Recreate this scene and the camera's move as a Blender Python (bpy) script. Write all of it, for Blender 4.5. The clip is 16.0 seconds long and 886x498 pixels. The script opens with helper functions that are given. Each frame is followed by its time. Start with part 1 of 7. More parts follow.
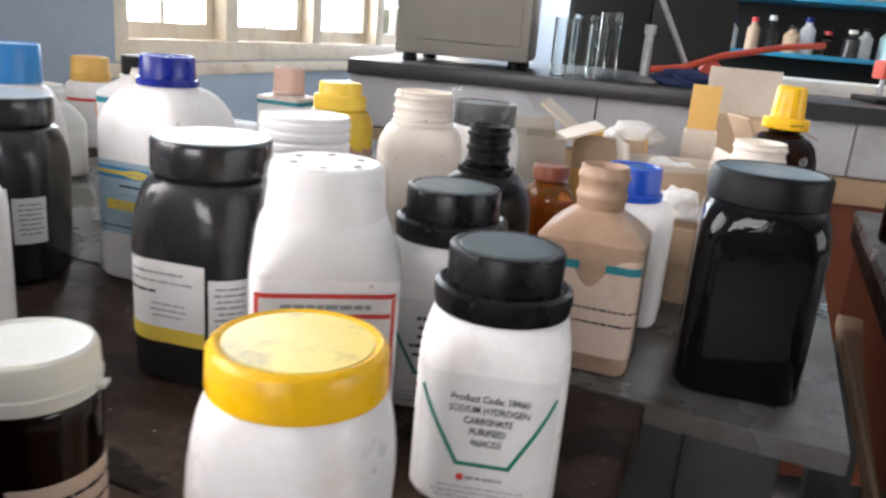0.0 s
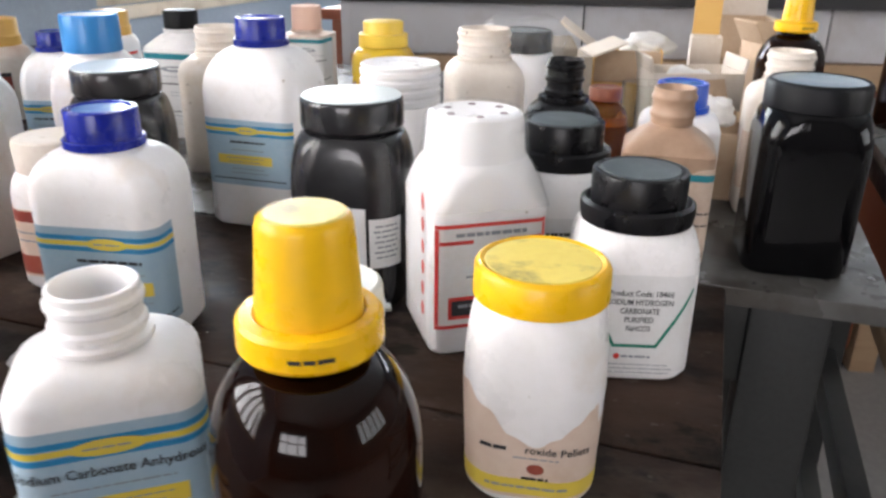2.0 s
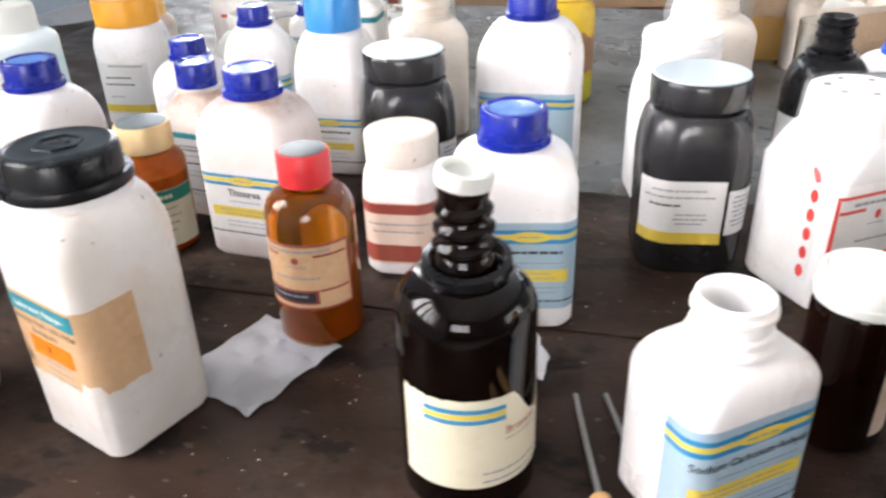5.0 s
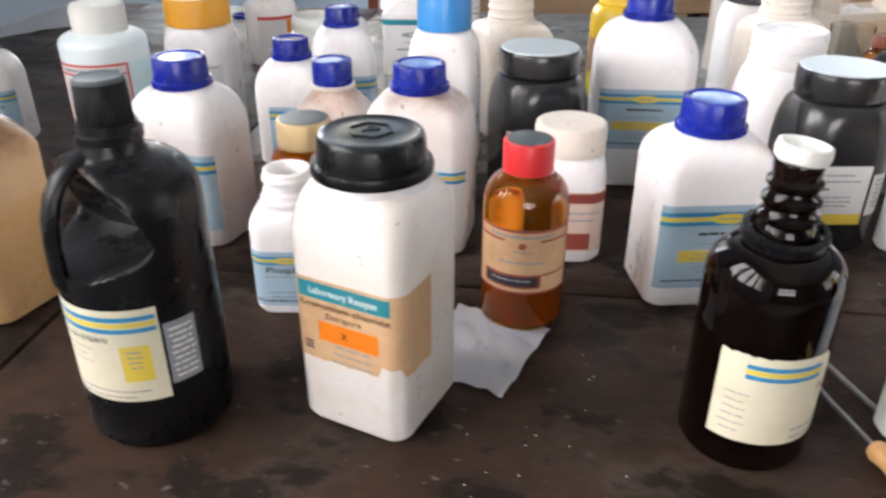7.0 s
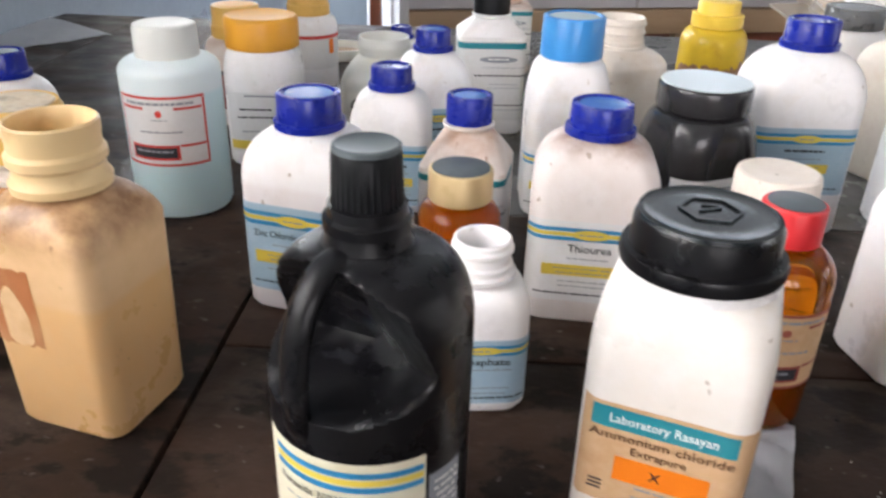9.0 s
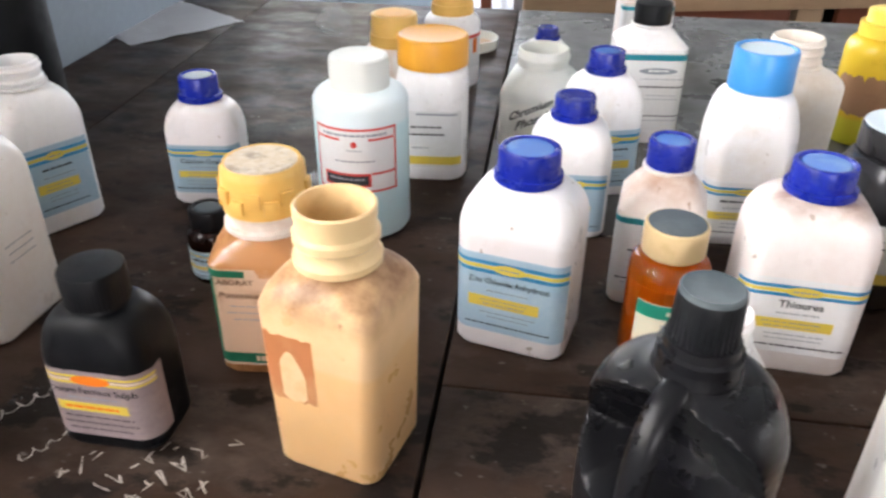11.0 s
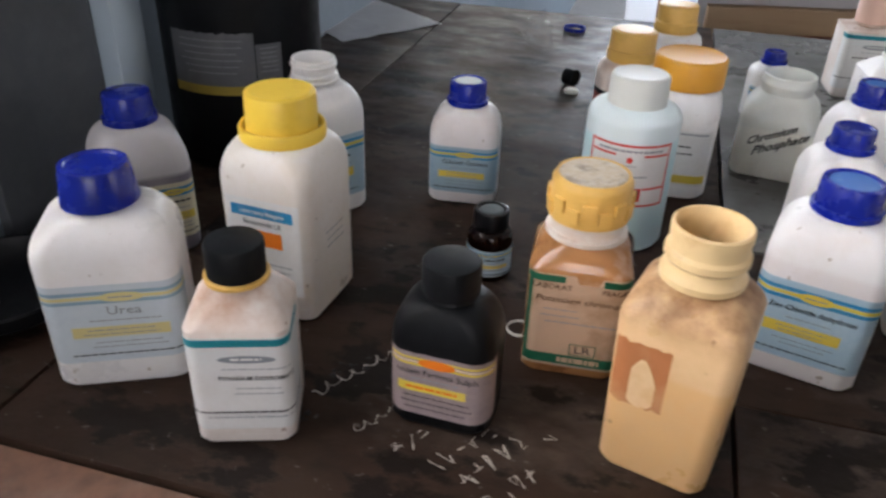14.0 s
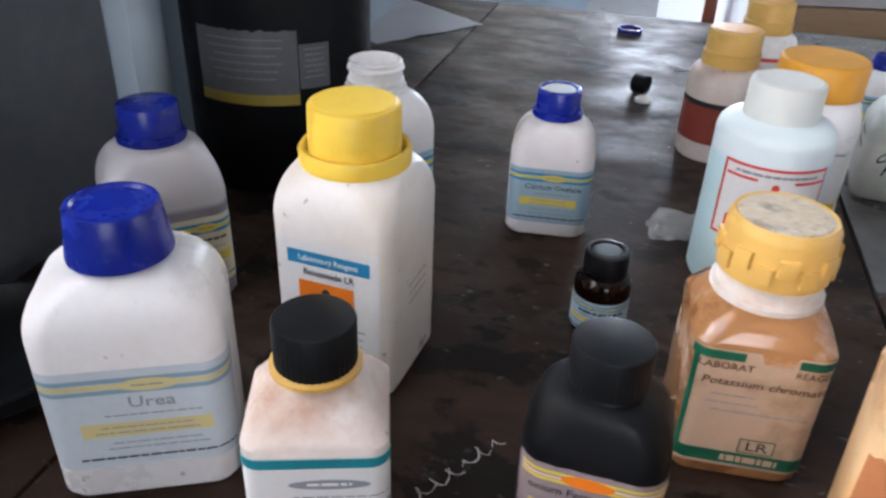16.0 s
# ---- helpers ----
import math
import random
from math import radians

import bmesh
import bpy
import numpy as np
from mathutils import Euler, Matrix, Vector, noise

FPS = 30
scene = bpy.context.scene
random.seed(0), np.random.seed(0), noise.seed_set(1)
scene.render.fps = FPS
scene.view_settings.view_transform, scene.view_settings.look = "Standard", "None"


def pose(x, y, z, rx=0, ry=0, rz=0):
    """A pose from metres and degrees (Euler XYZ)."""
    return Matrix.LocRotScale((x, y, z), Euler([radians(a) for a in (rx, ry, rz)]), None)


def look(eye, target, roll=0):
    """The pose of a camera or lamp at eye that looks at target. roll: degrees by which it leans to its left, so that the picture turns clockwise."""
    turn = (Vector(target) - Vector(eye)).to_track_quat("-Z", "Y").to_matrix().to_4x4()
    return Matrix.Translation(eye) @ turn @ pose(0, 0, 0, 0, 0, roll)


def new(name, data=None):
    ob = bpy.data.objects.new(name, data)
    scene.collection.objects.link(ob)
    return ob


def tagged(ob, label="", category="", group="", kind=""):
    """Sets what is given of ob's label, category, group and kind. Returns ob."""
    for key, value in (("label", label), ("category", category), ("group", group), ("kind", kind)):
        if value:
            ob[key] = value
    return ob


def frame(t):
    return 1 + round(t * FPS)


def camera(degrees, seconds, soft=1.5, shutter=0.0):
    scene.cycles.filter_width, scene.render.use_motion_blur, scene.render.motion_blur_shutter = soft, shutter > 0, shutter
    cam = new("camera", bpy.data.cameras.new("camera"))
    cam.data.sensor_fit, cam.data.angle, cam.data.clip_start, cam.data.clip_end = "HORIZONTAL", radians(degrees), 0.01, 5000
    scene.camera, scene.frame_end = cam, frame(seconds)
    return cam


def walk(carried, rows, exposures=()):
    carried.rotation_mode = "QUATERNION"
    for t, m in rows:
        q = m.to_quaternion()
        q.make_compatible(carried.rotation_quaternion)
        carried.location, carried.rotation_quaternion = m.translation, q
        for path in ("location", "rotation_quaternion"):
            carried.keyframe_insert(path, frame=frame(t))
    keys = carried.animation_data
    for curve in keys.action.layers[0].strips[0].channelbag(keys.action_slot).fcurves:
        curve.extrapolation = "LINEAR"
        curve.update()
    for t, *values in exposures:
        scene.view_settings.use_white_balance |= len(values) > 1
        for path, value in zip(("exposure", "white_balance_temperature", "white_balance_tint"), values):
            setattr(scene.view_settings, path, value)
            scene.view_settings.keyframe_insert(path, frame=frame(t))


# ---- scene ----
cam = camera(59.7, 16.0, soft=2.6, shutter=0.5)

PATH = [
    (0, (0.387, 0.267, 0.969), (0.096, 2.166, 0.414), 5.0),
    (0.5, (0.358, 0.235, 0.957), (0.107, 2.143, 0.410), 4.4),
    (1, (0.336, 0.212, 0.954), (0.123, 2.121, 0.397), 4.2),
    (1.5, (0.314, 0.198, 0.966), (0.118, 2.099, 0.377), 3.3),
    (2, (0.295, 0.183, 0.997), (0.121, 2.023, 0.233), 0.7),
    (2.5, (0.287, 0.154, 1.044), (0.119, 1.964, 0.210), -1.0),
    (3, (0.265, 0.142, 1.056), (0.100, 1.946, 0.210), -1.8),
    (3.5, (0.226, 0.145, 1.060), (0.058, 1.942, 0.197), -2.5),
    (4, (0.157, 0.154, 1.054), (-0.002, 1.933, 0.153), -2.5),
    (6.5, (-0.125, 0.149, 1.047), (0.019, 1.888, 0.070), -0.5),
    (7, (-0.169, 0.138, 1.047), (0.013, 1.895, 0.110), -0.0),
    (7.5, (-0.218, 0.172, 1.033), (-0.006, 1.937, 0.116), 0.7),
    (8, (-0.266, 0.224, 1.027), (0.010, 1.985, 0.121), 1.5),
    (8.5, (-0.289, 0.247, 1.027), (0.025, 2.000, 0.117), 1.6),
    (9, (-0.311, 0.261, 1.036), (0.026, 2.010, 0.126), 1.7),
    (11.5, (-0.430, 0.291, 1.106), (-0.303, 1.994, 0.065), 0.9),
    (12, (-0.452, 0.289, 1.107), (-0.361, 1.999, 0.073), 1.7),
    (12.5, (-0.476, 0.278, 1.115), (-0.437, 1.985, 0.074), 1.7),
    (13, (-0.500, 0.274, 1.117), (-0.508, 1.984, 0.079), 1.7),
    (13.5, (-0.525, 0.274, 1.116), (-0.561, 1.987, 0.084), 2.0),
    (14, (-0.558, 0.276, 1.114), (-0.606, 1.989, 0.083), 2.0),
    (14.5, (-0.593, 0.294, 1.095), (-0.651, 2.011, 0.072), 1.9),
    (15, (-0.599, 0.339, 1.085), (-0.652, 2.054, 0.057), 1.8),
    (15.5, (-0.615, 0.376, 1.083), (-0.651, 2.096, 0.064), 2.4),
    (16, (-0.631, 0.399, 1.071), (-0.671, 2.120, 0.051), 2.2),
]
EXPOSURES = [(0.0, 0.18, 6500, 10), (0.5, 0.3, 6500, 10), (1.0, 1.28, 6500, 10), (1.5, 0.94, 6500, 10), (2.0, 0.22, 6500, 10), (2.5, 0.37, 6500, 10), (3.0, 0.9, 6500, 10), (3.5, 0.78, 6500, 10), (4.0, 0.74, 6500, 10), (6.5, 0.6, 6500, 10), (7.0, 0.18, 6500, 10), (7.5, 0.4, 6500, 10), (8.0, 0.5, 6500, 10), (8.5, 0.35, 6500, 10), (9.0, 0.02, 6500, 10), (11.5, 0.47, 6500, 10), (12.0, -0.05, 6500, 10), (12.5, -0.15, 6500, 10), (13.0, -0.72, 6500, 10), (13.5, -0.62, 6500, 10), (14.0, -0.38, 6375, 10), (14.5, 0.02, 6250, 10), (15.0, 0.04, 6125, 10), (15.5, 0.0, 6000, 10), (16.0, -0.06, 6000, 10)]
walk(cam, [(t, look(eye, target, roll)) for t, eye, target, roll in PATH], EXPOSURES)

# ---- light ----
TOP = 0.76                                   # height of the table tops
ROOM = pose(0, 0, 0, 0, 0, -13.4)            # the tables and the window wall stand at this turn

world = bpy.data.worlds.new("sky")
scene.world = world
world.use_nodes = True
sky = world.node_tree.nodes.new("ShaderNodeTexSky")
sky.sky_type, sky.sun_disc, sky.sun_elevation, sky.sun_rotation = "NISHITA", False, radians(40), radians(250)
world.node_tree.links.new(sky.outputs[0], world.node_tree.nodes["Background"].inputs[0])
world.node_tree.nodes["Background"].inputs[1].default_value = 0.12


def window_lamp(name, m, width, height, power, colour):
    lamp = bpy.data.lights.new(name, "AREA")
    lamp.shape, lamp.size, lamp.size_y, lamp.energy, lamp.color = "RECTANGLE", width, height, power, colour
    ob = new(name, lamp)
    ob.matrix_world = m
    return ob


DAY = (1.02, 0.965, 0.985)
COOL = (0.92, 0.963, 1.06)
window_lamp("daylight_far_window", ROOM @ pose(-1.60, 2.87, 1.55, 90, 0, -90), 2.2, 1.5, 170, COOL)
window_lamp("daylight_near_window", ROOM @ pose(-1.37, -0.32, 1.65, 90, 0, -90), 1.7, 1.3, 92, DAY)
window_lamp("daylight_back_window", ROOM @ pose(0.35, -3.65, 1.80, 90, 0, 0), 2.4, 1.3, 86, DAY)
window_lamp("daylight_right_window", ROOM @ pose(4.60, 0.6, 1.75, 90, 0, 90), 2.6, 1.5, 40, DAY)
window_lamp("daylight_end_window", ROOM @ pose(0.8, 6.60, 1.75, 90, 0, 180), 3.9, 1.5, 300, COOL)


# ---- materials ----
def mat(name, colour, rough=0.5, metal=0.0, spot=None, spot_scale=30.0, spot_amount=0.5, grain=None, grain_scale=200.0,
        bump=0.0, bump_scale=300.0, coat=0.0, subsurface=0.0, transmission=0.0, ior=1.45, stretch=(1, 1, 1), level=None, vary=0.0,
        rough_vary=0.0, alpha=1.0, spec=0.5, blot=None, blot_scale=3.0, blot_range=(0.48, 0.62), blot_amount=0.8, fleck=None, fleck_scale=140.0, fleck_amount=0.8, fleck_range=(0.66, 0.72), grime=None):
    """A procedural material: base colour, large stains, fine grain, relief and uneven gloss, all in object space."""
    m = bpy.data.materials.new(name)
    m.use_nodes = True
    nodes, links = m.node_tree.nodes, m.node_tree.links
    bsdf = nodes["Principled BSDF"]
    bsdf.inputs["Roughness"].default_value = rough
    bsdf.inputs["Metallic"].default_value = metal
    bsdf.inputs["Coat Weight"].default_value = coat
    bsdf.inputs["Coat Roughness"].default_value = 0.06
    bsdf.inputs["Transmission Weight"].default_value = transmission
    bsdf.inputs["IOR"].default_value = ior
    bsdf.inputs["Alpha"].default_value = alpha
    bsdf.inputs["Specular IOR Level"].default_value = spec
    if subsurface:
        bsdf.inputs["Subsurface Weight"].default_value = subsurface
        bsdf.inputs["Subsurface Radius"].default_value = (0.006, 0.005, 0.004)
        bsdf.inputs["Subsurface Scale"].default_value = 1.0
    coord = nodes.new("ShaderNodeTexCoord")
    mapping = nodes.new("ShaderNodeMapping")
    mapping.inputs["Scale"].default_value = stretch
    info = nodes.new("ShaderNodeObjectInfo")
    shift = nodes.new("ShaderNodeVectorMath")
    shift.operation = "SCALE"
    shift.inputs[0].default_value = (7.1, 3.7, 5.3)
    links.new(info.outputs["Random"], shift.inputs["Scale"])
    links.new(coord.outputs["Object"], mapping.inputs[0])
    links.new(shift.outputs[0], mapping.inputs["Location"])
    colour_socket = None

    def mix(a, b, factor_socket, amount):
        node = nodes.new("ShaderNodeMix")
        node.data_type = "RGBA"
        scale = nodes.new("ShaderNodeMath")
        scale.operation = "MULTIPLY"
        scale.inputs[1].default_value = amount
        scale.use_clamp = True
        links.new(factor_socket, scale.inputs[0])
        links.new(scale.outputs[0], node.inputs["Factor"])
        if a is None:
            node.inputs["A"].default_value = (*colour, 1)
        else:
            links.new(a, node.inputs["A"])
        node.inputs["B"].default_value = (*b, 1)
        return node.outputs["Result"]

    def noisy(scale, low, high, detail=5.0):
        tex = nodes.new("ShaderNodeTexNoise")
        tex.inputs["Scale"].default_value, tex.inputs["Detail"].default_value = scale, detail
        tex.inputs["Roughness"].default_value = 0.62
        links.new(mapping.outputs[0], tex.inputs["Vector"])
        ramp = nodes.new("ShaderNodeMapRange")
        ramp.inputs["From Min"].default_value, ramp.inputs["From Max"].default_value = low, high
        links.new(tex.outputs["Fac"], ramp.inputs["Value"])
        return ramp.outputs["Result"]

    if level:                                # contents seen through the wall up to a level
        split = nodes.new("ShaderNodeSeparateXYZ")
        links.new(coord.outputs["Object"], split.inputs[0])
        below = nodes.new("ShaderNodeMapRange")
        below.inputs["From Min"].default_value, below.inputs["From Max"].default_value = level[0] + 0.002, level[0] - 0.002
        links.new(split.outputs["Z"], below.inputs["Value"])
        colour_socket = mix(colour_socket, level[1], below.outputs["Result"], 1.0)
    if spot:
        colour_socket = mix(colour_socket, spot, noisy(spot_scale, 0.5, 0.68), spot_amount)
    if grain:
        colour_socket = mix(colour_socket, grain, noisy(grain_scale, 0.42, 0.7, 3.0), 0.5)
    if blot:
        colour_socket = mix(colour_socket, blot, noisy(blot_scale, *blot_range, 7.0), blot_amount)
    if fleck:
        colour_socket = mix(colour_socket, fleck, noisy(fleck_scale, *fleck_range, 2.0), fleck_amount)
    if grime:                                # residue that has dried on above a height, broken up by noise
        split = nodes.new("ShaderNodeSeparateXYZ")
        links.new(coord.outputs["Object"], split.inputs[0])
        rise = nodes.new("ShaderNodeMapRange")
        rise.inputs["From Min"].default_value, rise.inputs["From Max"].default_value = grime[0], grime[1]
        links.new(split.outputs["Z"], rise.inputs["Value"])
        patch = nodes.new("ShaderNodeMath")
        patch.operation = "MULTIPLY"
        links.new(rise.outputs["Result"], patch.inputs[0])
        links.new(noisy(38, 0.32, 0.62), patch.inputs[1])
        colour_socket = mix(colour_socket, grime[2], patch.outputs[0], grime[3])
    if vary:
        hue = nodes.new("ShaderNodeHueSaturation")
        span = nodes.new("ShaderNodeMapRange")
        span.inputs["To Min"].default_value, span.inputs["To Max"].default_value = 1 - vary, 1 + vary
        links.new(info.outputs["Random"], span.inputs["Value"])
        links.new(span.outputs["Result"], hue.inputs["Value"])
        if colour_socket:
            links.new(colour_socket, hue.inputs["Color"])
        else:
            hue.inputs["Color"].default_value = (*colour, 1)
        colour_socket = hue.outputs["Color"]
    if colour_socket:
        links.new(colour_socket, bsdf.inputs["Base Color"])
    else:
        bsdf.inputs["Base Color"].default_value = (*colour, 1)
    if rough_vary:
        span = nodes.new("ShaderNodeMapRange")
        span.inputs["To Min"].default_value, span.inputs["To Max"].default_value = max(0.02, rough - rough_vary), min(1, rough + rough_vary)
        links.new(noisy(spot_scale * 1.7, 0.35, 0.7), span.inputs["Value"])
        links.new(span.outputs["Result"], bsdf.inputs["Roughness"])
    if bump:
        node = nodes.new("ShaderNodeBump")
        node.inputs["Strength"].default_value, node.inputs["Distance"].default_value = bump, 0.002
        links.new(noisy(bump_scale, 0.0, 1.0), node.inputs["Height"])
        links.new(node.outputs[0], bsdf.inputs["Normal"])
    return m


HDPE = mat("white_plastic", (0.86, 0.85, 0.845), 0.34, spot=(0.74, 0.69, 0.63), spot_scale=18, spot_amount=0.28, grain=(0.80, 0.79, 0.775), grain_scale=160, bump=0.06, bump_scale=55, subsurface=0.12, rough_vary=0.1, vary=0.03, blot=(0.62, 0.50, 0.36), blot_scale=15, blot_range=(0.60, 0.80), blot_amount=0.5, fleck=(0.34, 0.27, 0.20), fleck_scale=100, fleck_range=(0.72, 0.76), fleck_amount=0.6)
HDPE_SMUDGED = mat("smudged_white_plastic", (0.78, 0.75, 0.71), 0.36, spot=(0.66, 0.55, 0.42), spot_scale=13, spot_amount=0.4, grain=(0.72, 0.68, 0.62), grain_scale=140, bump=0.06, bump_scale=50, subsurface=0.12, rough_vary=0.1, blot=(0.60, 0.46, 0.31), blot_scale=17, blot_range=(0.56, 0.76), blot_amount=0.55, fleck=(0.30, 0.22, 0.15), fleck_scale=105, fleck_range=(0.70, 0.75), fleck_amount=0.7)
HDPE_RINGED = mat("white_plastic_with_a_dirty_neck", (0.78, 0.73, 0.70), 0.36, spot=(0.64, 0.50, 0.40), spot_scale=15, spot_amount=0.35, grain=(0.72, 0.66, 0.62), grain_scale=140, bump=0.06, bump_scale=50, rough_vary=0.1, grime=(0.106, 0.120, (0.28, 0.15, 0.09), 0.85), blot=(0.60, 0.46, 0.31), blot_scale=17, blot_range=(0.56, 0.76), blot_amount=0.55, fleck=(0.30, 0.22, 0.15), fleck_scale=105, fleck_range=(0.70, 0.75), fleck_amount=0.7)
PINKISH = mat("powder_tinted_plastic", (0.85, 0.84, 0.835), 0.34, spot=(0.62, 0.53, 0.46), spot_scale=16, spot_amount=0.3, level=(0.088, (0.80, 0.765, 0.76)), subsurface=0.12, rough_vary=0.1, bump=0.06, bump_scale=55, blot=(0.60, 0.46, 0.31), blot_scale=17, blot_range=(0.56, 0.76), blot_amount=0.55, fleck=(0.30, 0.22, 0.15), fleck_scale=105, fleck_range=(0.70, 0.75), fleck_amount=0.7)
HDPE_DIRTY = mat("soiled_white_plastic", (0.72, 0.68, 0.63), 0.42, spot=(0.45, 0.24, 0.12), spot_scale=22, spot_amount=0.5, grain=(0.62, 0.52, 0.44), grain_scale=120, bump=0.05, bump_scale=70, rough_vary=0.1)
HDPE_PINK = mat("stained_white_plastic", (0.81, 0.75, 0.70), 0.42, spot=(0.56, 0.33, 0.20), spot_scale=14, spot_amount=0.4, grain=(0.72, 0.63, 0.57), grain_scale=110, rough_vary=0.1, bump=0.06, bump_scale=55, grime=(0.078, 0.098, (0.42, 0.20, 0.09), 0.75), fleck=(0.30, 0.17, 0.10), fleck_scale=95, fleck_range=(0.69, 0.74), fleck_amount=0.7)
CREAM = mat("cream_plastic", (0.74, 0.68, 0.60), 0.42, spot=(0.62, 0.53, 0.44), spot_scale=15, spot_amount=0.5, grain=(0.66, 0.59, 0.51), bump=0.06, bump_scale=60, subsurface=0.1, blot=(0.60, 0.46, 0.31), blot_scale=17, blot_range=(0.56, 0.76), blot_amount=0.55, fleck=(0.30, 0.22, 0.15), fleck_scale=105, fleck_range=(0.70, 0.75), fleck_amount=0.7)
FROST = mat("frosted_plastic", (0.66, 0.68, 0.64), 0.45, level=(0.05, (0.76, 0.76, 0.70)), spot=(0.48, 0.47, 0.42), spot_scale=24, spot_amount=0.4, subsurface=0.15)
AQUA = mat("pale_aqua_plastic", (0.72, 0.82, 0.84), 0.34, level=(0.098, (0.58, 0.78, 0.81)), spot=(0.60, 0.70, 0.70), spot_scale=20, spot_amount=0.25, subsurface=0.15, bump=0.05, bump_scale=50)
TAN = mat("tan_stained_plastic", (0.70, 0.47, 0.255), 0.36, level=(0.078, (0.68, 0.42, 0.19)), spot=(0.60, 0.34, 0.15), spot_scale=11, spot_amount=0.4, grain=(0.64, 0.42, 0.21), grain_scale=90, bump=0.06, bump_scale=50, subsurface=0.08, rough_vary=0.1, grime=(0.098, 0.118, (0.20, 0.082, 0.03), 0.85), fleck=(0.22, 0.10, 0.04), fleck_scale=70, fleck_range=(0.70, 0.74), fleck_amount=0.8)
TAN_RIM = mat("yellowed_neck_plastic", (0.74, 0.55, 0.29), 0.4, spot=(0.46, 0.24, 0.09), spot_scale=30, spot_amount=0.5, subsurface=0.08, bump=0.08, bump_scale=60)
GREY_CONTENT = mat("plastic_with_grey_contents", (0.62, 0.60, 0.62), 0.4, level=(0.072, (0.22, 0.20, 0.24)), spot=(0.5, 0.46, 0.46), spot_scale=20, spot_amount=0.3)
YELLOW_BODY = mat("yellow_film_bottle", (0.66, 0.45, 0.03), 0.26, spot=(0.48, 0.28, 0.02), spot_scale=24, spot_amount=0.75, level=(0.03, (0.6, 0.55, 0.04)), bump=0.15, bump_scale=40)
TORN_BROWN = mat("dark_torn_label", (0.28, 0.15, 0.075), 0.6, spot=(0.20, 0.10, 0.05), spot_scale=30, spot_amount=0.6)
BLUE = mat("blue_cap_plastic", (0.006, 0.016, 0.25), 0.28, spot=(0.012, 0.026, 0.30), spot_scale=40, spot_amount=0.4, bump=0.05, bump_scale=80, vary=0.12, rough_vary=0.1)
# Lighter than the cap sides: reflected daylight is painted into the tops.
BLUE_DISC = mat("sheen_blue_cap_top", (0.06, 0.16, 0.46), 0.16, spot=(0.16, 0.30, 0.56), spot_scale=45, spot_amount=0.6, bump=0.1, bump_scale=45)
ROYAL = mat("royal_blue_cap_plastic", (0.015, 0.085, 0.55), 0.28, spot=(0.03, 0.12, 0.6), spot_scale=30, spot_amount=0.5)
RUST = mat("rust_brown_stain", (0.44, 0.17, 0.065), 0.5, spot=(0.62, 0.36, 0.17), spot_scale=45, spot_amount=0.8, grain=(0.38, 0.14, 0.05), grain_scale=90)
REMNANT = mat("pale_label_remnant", (0.72, 0.50, 0.28), 0.6, spot=(0.60, 0.36, 0.16), spot_scale=45, spot_amount=0.6)
AGED = mat("brown_stained_label", (0.56, 0.38, 0.26), 0.5, spot=(0.30, 0.18, 0.09), spot_scale=30, spot_amount=0.7, grain=(0.50, 0.37, 0.26))
# Drum label, print and band: the shade around the drum is mixed into these.
SHADED_LABEL = mat("shaded_grey_label", (0.085, 0.088, 0.095), 0.5, spot=(0.13, 0.13, 0.135), spot_scale=30, spot_amount=0.6)
SHADED_PRINT = mat("shaded_print", (0.19, 0.19, 0.20), 0.5)
SHADED_YELLOW = mat("shaded_yellow_band", (0.30, 0.22, 0.03), 0.5, spot=(0.18, 0.13, 0.03), spot_scale=30, spot_amount=0.6)
BROWN_HAZE = mat("brown_powdered_plastic", (0.42, 0.28, 0.19), 0.35, spot=(0.55, 0.42, 0.32), spot_scale=16, spot_amount=0.6, grain=(0.32, 0.20, 0.13), grain_scale=80)
LIGHT_BLUE = mat("light_blue_cap_plastic", (0.045, 0.26, 0.62), 0.28, spot=(0.10, 0.36, 0.68), spot_scale=30, spot_amount=0.5)
# Slate blue of this lid disc is the sky's reflection, painted in.
SKY_TOP = mat("sky_sheen_disc", (0.10, 0.15, 0.18), 0.34, spot=(0.17, 0.23, 0.27), spot_scale=40, spot_amount=0.6, bump=0.12, bump_scale=50)
YELLOW = mat("yellow_cap_plastic", (0.86, 0.49, 0.005), 0.34, spot=(0.72, 0.42, 0.03), spot_scale=40, spot_amount=0.5, bump=0.03, bump_scale=120, rough_vary=0.1)
PALE_YELLOW = mat("worn_pale_yellow_top", (0.74, 0.60, 0.13), 0.4, spot=(0.24, 0.20, 0.06), spot_scale=55, spot_amount=0.75, grain=(0.68, 0.52, 0.10), bump=0.06, bump_scale=120)
LEMON = mat("lemon_cap_plastic", (0.85, 0.59, 0.07), 0.38, spot=(0.72, 0.45, 0.04), spot_scale=40, spot_amount=0.5, bump=0.05, bump_scale=110)
ORANGE = mat("orange_cap_plastic", (0.72, 0.34, 0.03), 0.36, spot=(0.62, 0.28, 0.04), spot_scale=30, spot_amount=0.5)
OCHRE = mat("ochre_cap_plastic", (0.70, 0.43, 0.11), 0.42, spot=(0.50, 0.28, 0.06), spot_scale=40, spot_amount=0.6, bump=0.04, bump_scale=150)
SOILED_TOP = mat("soiled_cap_top", (0.50, 0.42, 0.30), 0.6, spot=(0.16, 0.12, 0.09), spot_scale=70, spot_amount=0.9, grain=(0.62, 0.58, 0.50), bump=0.3, bump_scale=140)
PINK = mat("faded_pink_cap", (0.72, 0.48, 0.38), 0.45, spot=(0.66, 0.40, 0.30), spot_scale=30, spot_amount=0.4)
